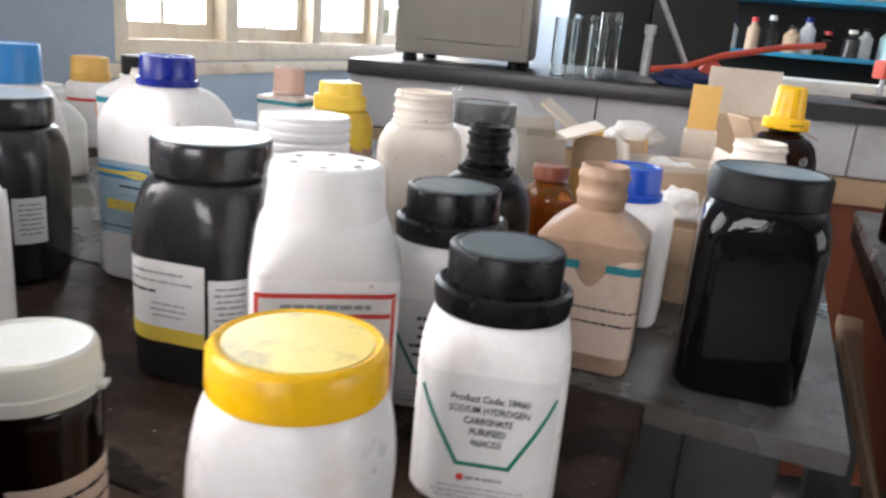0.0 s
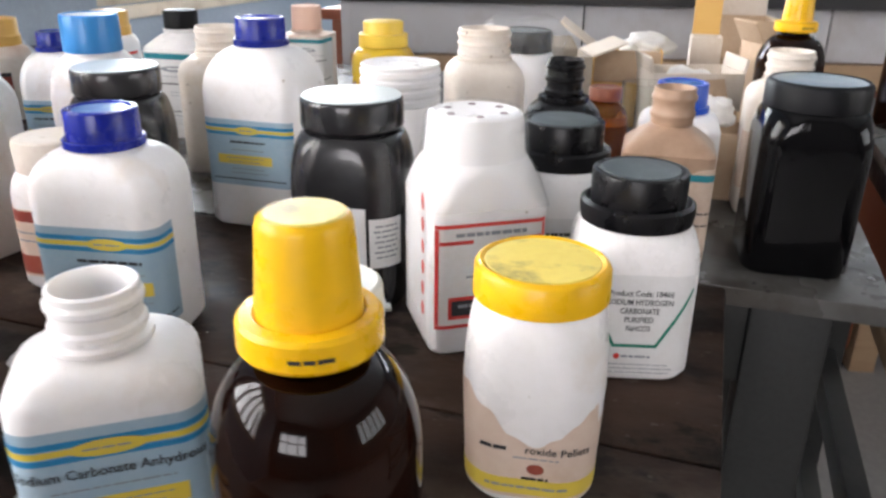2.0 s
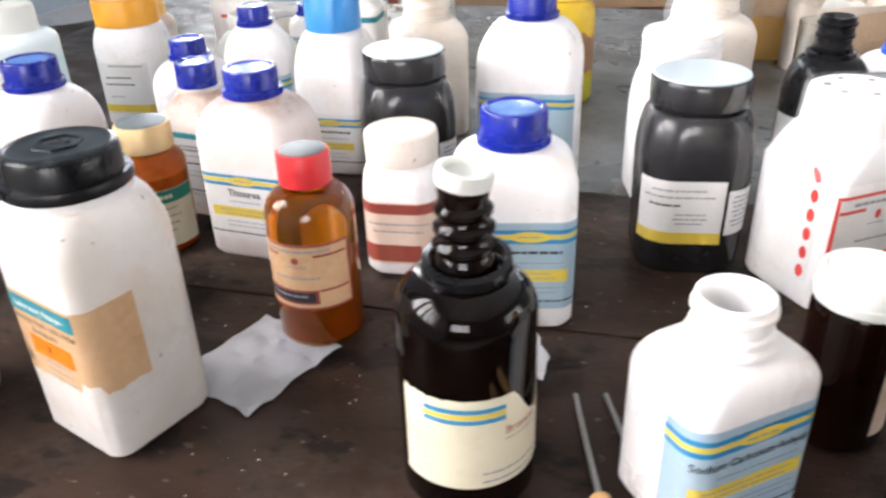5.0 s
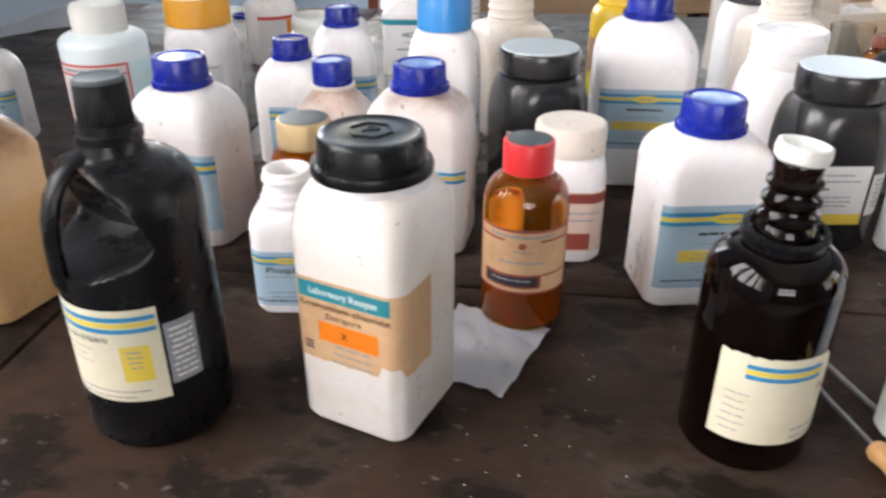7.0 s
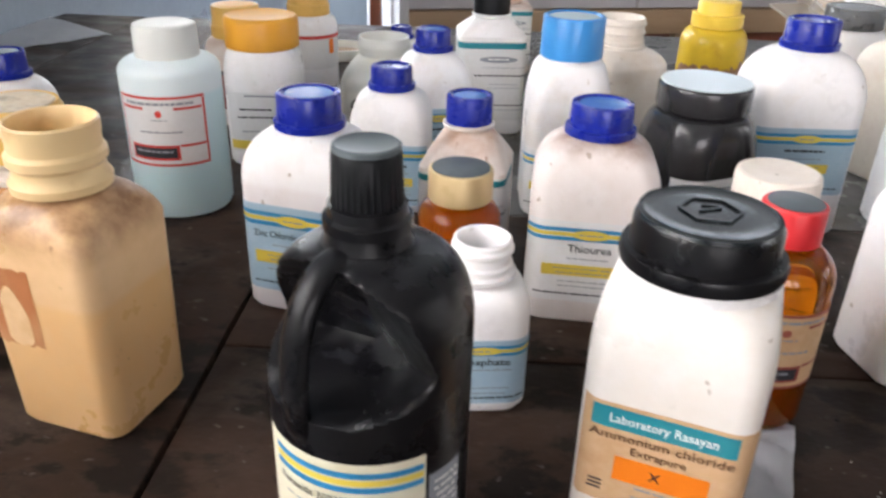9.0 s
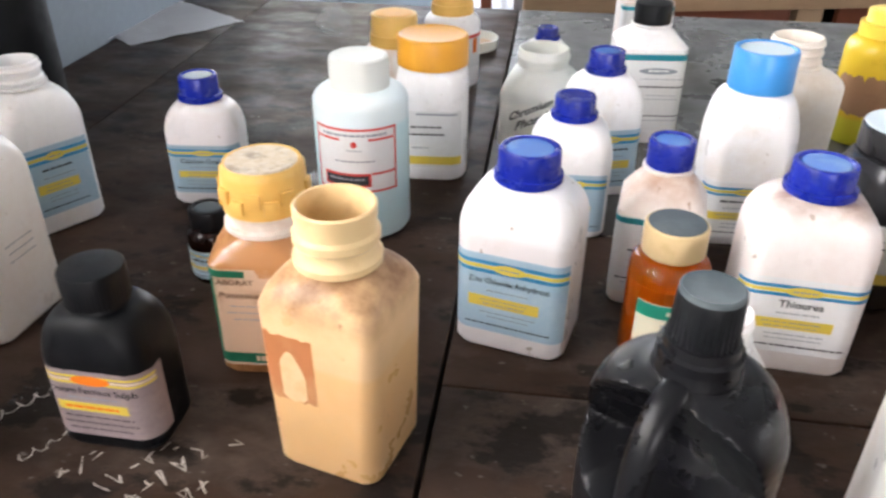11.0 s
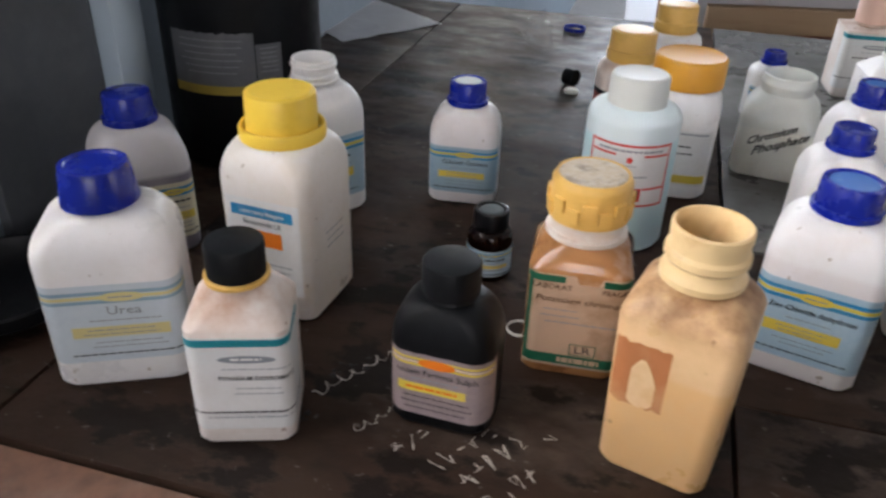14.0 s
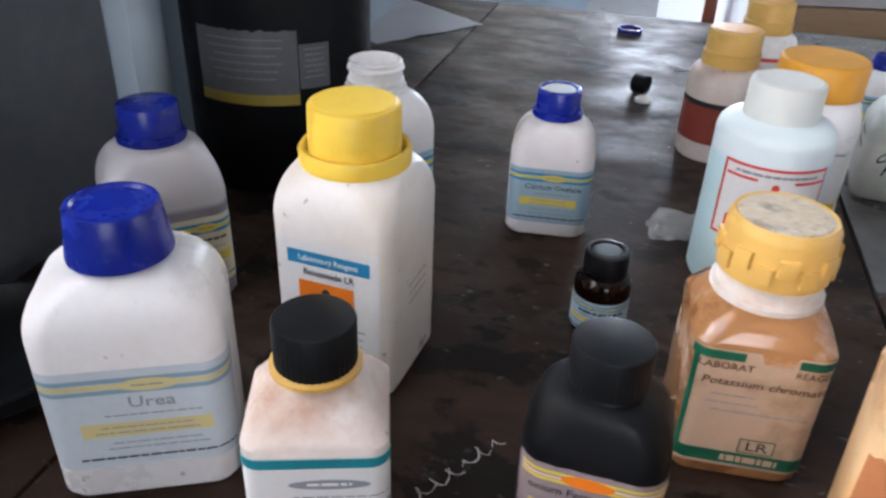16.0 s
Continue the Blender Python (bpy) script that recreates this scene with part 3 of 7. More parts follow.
def open_neck(rings, height, r, threads=2, wall=0.0022, lip=0.0012):
    """Carries a body on into an open threaded mouth."""
    z0 = rings[-1][0]
    out = list(rings) + [(z0 + 0.001, r, r, r)]
    step = (height - z0 - 0.003) / max(threads, 1)
    for k in range(threads):
        z = z0 + 0.002 + k * step
        out += [(z + step * 0.25, r, r, r), (z + step * 0.4, r + lip, r + lip, r + lip), (z + step * 0.6, r + lip, r + lip, r + lip), (z + step * 0.75, r, r, r)]
    out += [(height - 0.0006, r, r, r), (height, r - 0.0007, r - 0.0007, r)]
    inner = r - wall
    out += [(height, inner + 0.0004, inner + 0.0004, inner), (height - 0.001, inner, inner, inner), (z0 - 0.006, inner, inner, inner), (z0 - 0.03, inner * 1.3, inner * 1.3, inner)]
    return out


def plain_cap(parent, z0, z1, r, material, ribs=0, collar=0.0, collar_h=0.004, recess=0.0015, taper=0.0, disc=None, name="cap"):
    cap_r = r - taper
    if ribs:
        cap = part(name, ribbed(z0, z1, r, cap_r, ribs, 0.0004), material, parent)
    else:
        cap = part(name, turned([(z0, r - 0.001), (z0 + 0.0008, r), (z1 - 0.0015, cap_r), (z1 - 0.0004, cap_r - 0.0006), (z1, cap_r - 0.0018), (z1, cap_r - 0.0032), (z1 - recess, cap_r - 0.0045), (z1 - recess, 0.0002)]), material, parent)
    if collar:
        part("tamper_ring", turned([(z0 - 0.0006, r - 0.001), (z0 - 0.0006, collar - 0.0006), (z0, collar), (z0 + collar_h - 0.0006, collar), (z0 + collar_h, collar - 0.0008), (z0 + collar_h, r - 0.001)], False, False), material, parent)
    if disc:
        top = z1 if ribs else z1 - recess
        part("cap_disc", turned([(top + 0.0001, cap_r - 0.0046), (top + 0.0006, cap_r - 0.0052), (top + 0.0009, cap_r * 0.5), (top + 0.0007, 0.0002)]), disc, cap)
    return cap


# ---- label kinds ----
def blue_label(parent, rings, w, h, z, s=0.0, text="", size=0.006, tint=None, layer=1, hazard=True, seed=1, ink=None, text_w=0.0, top=None, yellow=None):
    lab = sticker("label", parent, rings, s, z, w, h, tint or PAPER_BLUE, layer, "light blue paper label with blue and yellow stripes", top=top)
    t = z + h / 2
    blue = INK_BLUE
    if tint is PAPER_PALE:
        blue, yellow, ink = FADED_BLUE, FADED_YELLOW, INK_GREY
    for k, (y, hh, m) in enumerate(((0.10, 0.045, blue), (0.155, 0.045, yellow or INK_YELLOW), (0.21, 0.045, blue))):
        sticker("stripe", lab, rings, s, t - y * h, w, hh * h, m, layer + 1)
    oval(lab, rings, s, t - 0.155 * h, w * 0.14, h * 0.06, yellow or INK_YELLOW, layer + 2)
    lines(lab, rings, s, t - 0.155 * h, w * 0.2, 1, 0.01, 0.0012, INK_GREY, layer + 3, seed)
    if text:
        words(lab, rings, text, s, t - 0.33 * h, size, ink or INK, layer + 2, text_w)
    else:
        lines(lab, rings, s, t - 0.33 * h, w * 0.5, 1, 0.01, 0.0026, ink or INK, layer + 2, seed)
    lines(lab, rings, s, t - 0.45 * h, w * 0.45, 1, 0.004, 0.0011, INK_GREY, layer + 2, seed + 3)
    if hazard:
        strip = sticker("hazard_strip", lab, rings, s - w * 0.04, t - 0.60 * h, w * 0.6, h * 0.14, yellow or INK_YELLOW, layer + 1)
        lines(strip, rings, s - w * 0.04, t - 0.575 * h, w * 0.5, 2, 0.0032, 0.0009, INK_GREY, layer + 2, seed + 4)
    lines(lab, rings, s, t - 0.74 * h, w * 0.5, 2, 0.0034, 0.0010, INK_GREY, layer + 2, seed + 5)
    lines(lab, rings, s, t - 0.90 * h, w * 0.9, 1, 0.003, 0.0016, INK, layer + 2, seed + 6)
    return lab


def teal_label(parent, rings, w, h, z, s=0.0, text="", size=0.0045, paper=None, layer=1, seed=2, text_w=0.0, stripe_w=0.0, top=None):
    lab = sticker("label", parent, rings, s, z, w, h, paper or PAPER, layer, "white paper label with a teal stripe", top=top)
    t = z + h / 2
    if top:
        sticker("stripe", lab, rings, s - w * 0.22, t - h * 0.16, w * 0.16, h * 0.075, INK_TEAL, layer + 1)
        sticker("stripe", lab, rings, s + w * 0.10, t - h * 0.16, w * 0.20, h * 0.075, INK_TEAL, layer + 1)
        lines(lab, rings, s, t - h * 0.55, w * 0.5, 2, 0.009, 0.0018, INK, layer + 2, seed)
        return lab
    sticker("stripe", lab, rings, s, t - h * 0.05, stripe_w or w, h * 0.075, INK_TEAL, layer + 1)
    oval(lab, rings, s - w * 0.05, t - h * 0.22, w * 0.16, h * 0.04, INK_GREY, layer + 1)
    lines(lab, rings, s - w * 0.05, t - h * 0.215, w * 0.24, 1, 0.01, h * 0.03, INK_WHITE, layer + 2, seed)
    lines(lab, rings, s, t - h * 0.32, w * 0.5, 1, 0.01, 0.0010, INK_GREY, layer + 2, seed + 1)
    if text:
        words(lab, rings, text, s, t - h * 0.42, size, INK, layer + 2, text_w)
    else:
        lines(lab, rings, s, t - h * 0.42, w * 0.7, 1, 0.01, 0.0022, INK, layer + 2, seed + 2)
    lines(lab, rings, s, t - h * 0.53, w * 0.3, 2, 0.004, 0.0009, INK_GREY, layer + 2, seed + 3)
    lines(lab, rings, s, t - h * 0.80, w * 0.92, 1, 0.01, 0.0017, INK, layer + 2, seed + 4)
    lines(lab, rings, s, t - h * 0.86, w * 0.7, 1, 0.01, 0.0010, INK_GREY, layer + 2, seed + 5)
    return lab


def red_label(parent, rings, w, h, z, s=0.0, paper=None, layer=1, seed=3, frame_ink=None, dark=True):
    lab = sticker("label", parent, rings, s, z, w, h, paper or PAPER, layer, "white paper label with a red border")
    ink, t = frame_ink or INK_RED, z + h / 2
    e = h * 0.035
    sticker("border", lab, rings, s, t - e / 2, w, e, ink, layer + 1)
    sticker("border", lab, rings, s, t - h + e / 2, w, e, ink, layer + 1)
    sticker("border", lab, rings, s - w / 2 + e / 2, z, e, h * 0.92, ink, layer + 1)
    sticker("border", lab, rings, s + w / 2 - e / 2, z, e, h * 0.92, ink, layer + 1)
    sticker("border", lab, rings, s - w * 0.31, t - h * 0.17, w * 0.30, e, ink, layer + 1)
    sticker("border", lab, rings, s + w * 0.31, t - h * 0.17, w * 0.30, e, ink, layer + 1)
    lines(lab, rings, s, t - h * 0.10, w * 0.85, 1, 0.01, h * 0.05, INK_GREY, layer + 2, seed)
    oval(lab, rings, s, t - h * 0.24, w * 0.035, h * 0.05, ink, layer + 1)
    lines(lab, rings, s, t - h * 0.33, w * 0.22, 1, 0.01, 0.0011, INK_GREY, layer + 2, seed + 1)
    lines(lab, rings, s, t - h * 0.50, w * 0.45, 1, 0.01, 0.0018, INK_GREY, layer + 2, seed + 2)
    if dark:
        blk = sticker("name_panel", lab, rings, s - w * 0.10, t - h * 0.80, w * 0.56, h * 0.22, ink, layer + 1)
        sticker("name_panel", blk, rings, s - w * 0.10, t - h * 0.80, w * 0.50, h * 0.15, INK, layer + 2)
        lines(blk, rings, s - w * 0.10, t - h * 0.78, w * 0.42, 1, 0.01, h * 0.045, INK_GREY, layer + 3, seed + 3)
        sticker("border", lab, rings, s + w * 0.33, t - h * 0.70, w * 0.28, e, ink, layer + 1)
    return lab


def stand(x, y, facing, wide=1.0, tall=1.0):
    """A place on the table; facing: the way that the front looks, in degrees from +x; wide, tall: size against the kind's usual one."""
    return pose(x, y, TOP, 0, 0, facing + 90) @ Matrix.Diagonal((wide, wide, tall * 1.022, 1))


GROUP = "chemical bottles on the tables"


def bottle(x, y, facing, label, category="bottle", name="bottle", wide=1.0, tall=1.0):
    return thing(name, stand(x, y, facing, wide, tall), label, category, GROUP)


# ---- the room ----
WALL_P, END_Q, BACK_Q, RIGHT_P, HIGH = -1.13, 6.2, -3.2, 4.2, 3.1


def wall_with_openings(name, length0, length1, openings, along_q, at, outward, paint=WALL):
    """A wall 0.2 thick from length0 to length1 with openings (from, to, sill, head)."""
    bm = bmesh.new()
    t0, t1 = (at, at + 0.2) if outward > 0 else (at - 0.2, at)

    def piece(a, b, z0, z1):
        if along_q:
            add_box(bm, t0, t1, a, b, z0, z1)
        else:
            add_box(bm, a, b, t0, t1, z0, z1)

    edge = length0
    for a, b, sill, head in sorted(openings):
        piece(edge, a, 0, HIGH)
        piece(a, b, 0, sill)
        piece(a, b, head, HIGH)
        edge = b
    piece(edge, length1, 0, HIGH)
    return structure(name, bm, paint, ROOM)


FAR_WIN, NEAR_WIN, RIGHT_WIN = (1.76, 3.98, 0.82, 2.2), (-1.20, 0.56, 1.0, 2.3), (-0.7, 1.9, 1.0, 2.4)
wall_with_openings("wall_west", BACK_Q, END_Q, [FAR_WIN, NEAR_WIN], True, WALL_P, -1)
wall_with_openings("wall_east", BACK_Q, END_Q, [RIGHT_WIN], True, RIGHT_P, 1, WALL_UNSEEN)
wall_with_openings("wall_north", WALL_P - 0.2, RIGHT_P + 0.2, [(-1.05, 2.7, 1.0, 2.5)], False, END_Q, 1)
wall_with_openings("wall_south", WALL_P - 0.2, RIGHT_P + 0.2, [(-0.6, 1.3, 1.15, 2.45)], False, BACK_Q, -1, WALL_UNSEEN)
structure("floor", box(WALL_P - 0.2, RIGHT_P + 0.2, BACK_Q - 0.2, END_Q + 0.2, -0.1, 0), FLOOR, ROOM)
structure("ceiling", box(WALL_P - 0.2, RIGHT_P + 0.2, BACK_Q - 0.2, END_Q + 0.2, HIGH, HIGH + 0.1), CEILING, ROOM)
# Thin sheet over the west wall that carries its painted shade.
structure("wall_panel", box(WALL_P, WALL_P + 0.012, 0.60, 0.752, 0, HIGH, 0.002), WALL_SHADED, ROOM)
tagged(part("pilaster", box(WALL_P, WALL_P + 0.032, 0.753, 0.800, 0, HIGH, 0.004), LIT_STRIP, None, "vertical wall strip, window light painted in its pale blue", ROOM), kind="structure")


def casement_window(name, p, a, b, sill, head, panes, inward):
    """A wooden window in a side wall: outer frame, mullions, glazed casements with bars, sill."""
    win = tagged(thing(name, ROOM, "cream painted wooden casement window, glaring with daylight", "window"), kind="structure")
    t0, t1 = p - 0.05, p + 0.03
    f = 0.055
    for z0, z1 in ((sill - 0.0, sill + f), (head - f, head)):
        part("window_frame", box(t0, t1, a, b, z0, z1, 0.004), FRAME, win)
    for q0, q1 in ((a, a + f), (b - f, b)):
        part("window_frame", box(t0, t1, q0, q1, sill + f, head - f, 0.004), FRAME, win)
    part("window_sill", box(min(p, p + 0.05 * inward), max(p, p + 0.05 * inward), a - 0.03, b + 0.03, sill - 0.035, sill - 0.002, 0.005), FRAME, win)
    step = (b - a) / panes
    for k in range(1, panes):
        part("mullion", box(t0 - 0.005, t1, a + k * step - 0.028, a + k * step + 0.028, sill + f, head - f, 0.004), FRAME, win)
    for k in range(panes):
        q0, q1 = a + k * step + 0.03, a + (k + 1) * step - 0.03
        bm = bmesh.new()
        add_box(bm, t0, t0 + 0.035, q0, q0 + 0.03, sill + f, head - f)
        add_box(bm, t0, t0 + 0.035, q1 - 0.03, q1, sill + f, head - f)
        add_box(bm, t0, t0 + 0.035, q0 + 0.03, q1 - 0.03, sill + f, sill + f + 0.04)
        add_box(bm, t0, t0 + 0.035, q0 + 0.03, q1 - 0.03, head - f - 0.04, head - f)
        add_box(bm, t0 + 0.005, t0 + 0.03, q0 + 0.03, q1 - 0.03, sill + 0.62, sill + 0.645)
        add_box(bm, t0 + 0.005, t0 + 0.03, (q0 + q1) / 2 - 0.006, (q0 + q1) / 2 + 0.006, sill + f, head - f)
        part("casement", bm, FRAME, win)
        pane = part("pane", box(t0 + 0.014, t0 + 0.018, q0 + 0.03, q1 - 0.03, sill + f + 0.04, head - f - 0.04), GLASS, win)
        pane.visible_shadow = False
    return win


casement_window("window_1", WALL_P - 0.04, *FAR_WIN, 5, 1)
casement_window("window_2", WALL_P - 0.04, *NEAR_WIN, 5, 1)
casement_window("window_3", RIGHT_P + 0.04, *RIGHT_WIN, 5, -1)


# ---- tables ----
def table(p0, p1, q0, q1, planks, material, label, thick=0.028, board=False):
    """A plank-topped table; planks: cuts across the depth."""
    ob = thing("table", ROOM, label, "table", "work tables pushed together")
    cuts = [q0, *planks, q1]
    for a, b in zip(cuts, cuts[1:]):
        part("plank", box(p0, p1, a + 0.0008, b - 0.0008, TOP - thick, TOP, 0.0022), material, ob)
    part("apron", box(p0 + 0.05, p1 - 0.05, q0 + 0.05, q0 + 0.07, TOP - thick - 0.09, TOP - thick, 0.002), GREY_PAINT, ob)
    part("apron", box(p0 + 0.05, p1 - 0.05, q1 - 0.07, q1 - 0.05, TOP - thick - 0.09, TOP - thick, 0.002), GREY_PAINT, ob)
    for p in (p0 + 0.03, p1 - 0.09):
        part("apron", box(p, p + 0.02, q0 + 0.07, q1 - 0.07, TOP - thick - 0.09, TOP - thick, 0.002), GREY_PAINT, ob)
        for q in (q0 + 0.04, q1 - 0.10):
            part("leg", box(p, p + 0.06, q, q + 0.06, 0, TOP - thick, 0.004), GREY_PAINT, ob)
        part("stretcher", box(p + 0.015, p + 0.045, q0 + 0.10, q1 - 0.10, 0.14, 0.19, 0.003), GREY_PAINT, ob)
    if board:
        part("edge_board", box(p0, p1, q0 - 0.055, q0 - 0.001, TOP - 0.030, TOP - 0.004, 0.003), WOOD_EDGE, ob, "worn reddish wooden edge board")
    return ob


table(-1.128, -0.977, 0.402, 1.59, [], WOOD_DARK, "worn dark brown wooden table top against the wall", board=True)
table(-0.975, -0.5185, 0.402, 1.59, [], WOOD_DARK, "stained dark wooden table with chalk scratches on its top", board=True)
table(-0.5155, 0.275, 0.24, 0.792, [0.576], WOOD_DARK, "dark brown wooden table with worn, stained planks")
table(-0.5155, 0.388, 0.794, 1.59, [], WOOD_GREY, "worn grey wooden table with a faded top", 0.015)


def varnished_table():
    """The next table along: rounded grey top, a black strip as shade under its overhang, red-brown varnished frame."""
    ob = thing("table", ROOM, "grey topped table on a red-brown varnished frame", "table")
    part("top", box(0.447, 1.55, 0.70, 1.62, TOP - 0.018, TOP, 0.007), WOOD_GREY, ob)
    # Black strip stands in for the shadow below the overhanging top.
    part("edge_strip", box(0.449, 0.456, 0.704, 1.616, TOP - 0.045, TOP - 0.019, 0.003), BLACK_MATT, ob)
    part("apron", box(0.458, 0.478, 0.72, 1.60, TOP - 0.155, TOP - 0.019, 0.003), LACQUER, ob, "red-brown varnished panel")
    part("rail", box(0.455, 0.485, 0.72, 1.60, TOP - 0.180, TOP - 0.157, 0.003), PINE, ob)
    for p in (0.46, 1.46):
        for q in (0.72, 1.54):
            part("leg", box(p, p + 0.06, q, q + 0.06, 0, TOP - 0.182, 0.004), GREY_PAINT, ob)
        part("stretcher", box(p + 0.015, p + 0.045, 0.78, 1.54, 0.30, 0.35, 0.003), GREY_PAINT, ob)
        part("stretcher", box(p + 0.015, p + 0.045, 0.78, 1.54, 0.12, 0.16, 0.003), GREY_PAINT, ob)


varnished_table()


# ---- bottles, from the far right of the tables to the left ----
def soda_jar(x, y, facing, top, lettered):
    ob = bottle(x, y, facing, "white square jar with flat black screw cap, green V label", "jar", "jar", wide=0.93)
    h = top
    rings = square_rings(0.073, 0.073, h - 0.050, h - 0.028, 0.031, 0.017)
    part("body", loft(rings), HDPE, ob)
    part("collar", turned([(h - 0.029, 0.030), (h - 0.028, 0.0335), (h - 0.022, 0.0345), (h - 0.018, 0.034), (h - 0.0165, 0.0315), (h - 0.0185, 0.0295)]), BLACK, ob)
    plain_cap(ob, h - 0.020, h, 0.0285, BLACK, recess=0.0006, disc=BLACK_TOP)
    lab = sticker("label", ob, rings, 0, 0.036, 0.068, 0.058, PAPER, 1, "white label with a green V line")
    for s0, z0, s1, z1 in ((-0.032, 0.056, -0.0125, 0.023), (-0.0125, 0.023, 0.0125, 0.023), (0.0125, 0.023, 0.032, 0.056)):
        n = math.hypot(s1 - s0, z1 - z0)
        bm = sheet(n + 0.0016, 0.0019, 12, 1)
        bmesh.ops.transform(bm, matrix=Matrix.Rotation(math.atan2(z1 - z0, s1 - s0), 4, "Z"), verts=bm.verts)
        part("stripe", wrap(bm, rings, (s0 + s1) / 2, (z0 + z1) / 2, 0.0005), INK_GREEN, lab)
    if lettered:
        for k, (t, w) in enumerate((("Product Code: 18460", 0.037), ("SODIUM HYDROGEN", 0.038), ("CARBONATE", 0.023), ("PURIFIED", 0.017), ("NaHCO3", 0.014))):
            words(lab, rings, t, 0.001, 0.0545 - 0.0052 * k, 0.0046, INK, 3, w)
    else:
        lines(lab, rings, 0, 0.0545, 0.034, 5, 0.0052, 0.0026, INK, 3, 7)
    oval(lab, rings, -0.010, 0.0165, 0.0018, 0.0018, INK_RED, 3)
    lines(lab, rings, 0.002, 0.0165, 0.022, 1, 0.01, 0.0018, INK_GREY, 3, 9)
    lines(lab, rings, 0, 0.0115, 0.05, 3, 0.0025, 0.0008, INK_GREY, 3, 11)
    return ob


soda_jar(0.365, 0.604, -88, 0.114, True)
soda_jar(0.326, 0.688, -84, 0.121, False)


def pellet_jar():
    ob = bottle(0.309, 0.488, -95, "white jar with yellow screw lid and torn brown label", "jar", "jar", wide=0.940, tall=0.914)
    h = 0.116
    rings = square_rings(0.066, 0.066, 0.062, h - 0.015, 0.0275, 0.020, 0.002)
    part("body", loft(rings), HDPE, ob)
    cap = part("lid", turned([(h - 0.017, 0.0300), (h - 0.0165, 0.0315), (h - 0.0025, 0.0312), (h - 0.0008, 0.0300), (h, 0.0285), (h - 0.0004, 0.0275), (h - 0.0012, 0.0265), (h - 0.001, 0.0003)]), YELLOW, ob)
    part("lid_top", turned([(h - 0.0009, 0.0265), (h - 0.0005, 0.026), (h - 0.0002, 0.013), (h - 0.0002, 0.0002)]), PALE_YELLOW, cap, "worn pale yellow lid top")
    tear = lambda u: 0.030 * math.exp(-((u - 0.02) / 0.16) ** 2) + 0.004 * noise.noise((u * 22, 3, 0)) + (0.016 if u > 0.22 else 0)
    lab = sticker("label", ob, rings, 0, 0.036, 0.150, 0.060, PAPER_PINK, 1, "torn, browned paper label", top=tear)
    sticker("stripe", lab, rings, 0, 0.0125, 0.120, 0.009, INK_YELLOW, 2)
    lines(lab, rings, 0, 0.0125, 0.05, 1, 0.01, 0.002, INK_GREY, 3, 4)
    words(lab, rings, "roxide Pellets", 0.014, 0.034, 0.0058, INK, 3, 0.030)
    lines(lab, rings, -0.016, 0.034, 0.014, 1, 0.01, 0.003, INK, 3, 5)
    lines(lab, rings, 0.004, 0.0295, 0.022, 1, 0.01, 0.0011, INK_GREY, 3, 6)
    oval(lab, rings, 0.004, 0.0235, 0.004, 0.003, INK_MAROON, 3)
    lines(lab, rings, 0.004, 0.018, 0.016, 1, 0.01, 0.002, INK, 3, 8)


pellet_jar()


def shrink_bottle():
    ob = bottle(0.271, 0.628, -69, "white square bottle in clear shrink film, red bordered label", wide=0.980, tall=0.970)
    h = 0.142
    rings = square_rings(0.073, 0.073, 0.092, h - 0.026, 0.0315, 0.009, 0.0, 0.6)
    part("body", loft(rings), HDPE, ob)
    cap = part("cap", turned([(h - 0.026, 0.0310), (h - 0.024, 0.0306), (h - 0.004, 0.0288), (h - 0.0012, 0.0278), (h, 0.0255), (h - 0.0005, 0.0225), (h - 0.0005, 0.0003)]), HDPE, ob)
    for k in range(6):
        g = radians(60 * k + 20)
        part("film_hole", turned([(h - 0.0004, 0.0026), (h + 0.0002, 0.0018)]), PAPER_LILAC, cap, "dull reddish spot", pose(0.018 * math.cos(g), 0.018 * math.sin(g), 0))
    film = [(z, a + 0.0012, b + 0.0012, r) for z, a, b, r in rings if z > 0.08]
    bm = loft(film + [(h - 0.010, 0.0318, 0.0318, 0.0318), (h - 0.003, 0.0310, 0.0310, 0.0310), (h + 0.001, 0.0280, 0.0280, 0.0280), (h + 0.0022, 0.0262, 0.0262, 0.0262)], False, False)
    for v in bm.verts:                        # wrinkles of the shrunk film
        k = 1 + 0.045 * max(0.0, noise.noise(Vector((v.co.x * 60, v.co.y * 60, v.co.z * 35))))
        v.co.x *= k
        v.co.y *= k
    part("shrink_film", bm, FILM, ob, "clear wrinkled shrink film", smooth=180)
    red_label(ob, rings, 0.068, 0.066, 0.052, 0.0, seed=21)
    side = sticker("side_label", ob, rings, -0.068, 0.060, 0.050, 0.082, PAPER, 1, "white side label with red spots")
    for k in range(6):
        oval(side, rings, -0.050, 0.094 - 0.0135 * k, 0.0032, 0.0045, INK_RED, 2)


shrink_bottle()


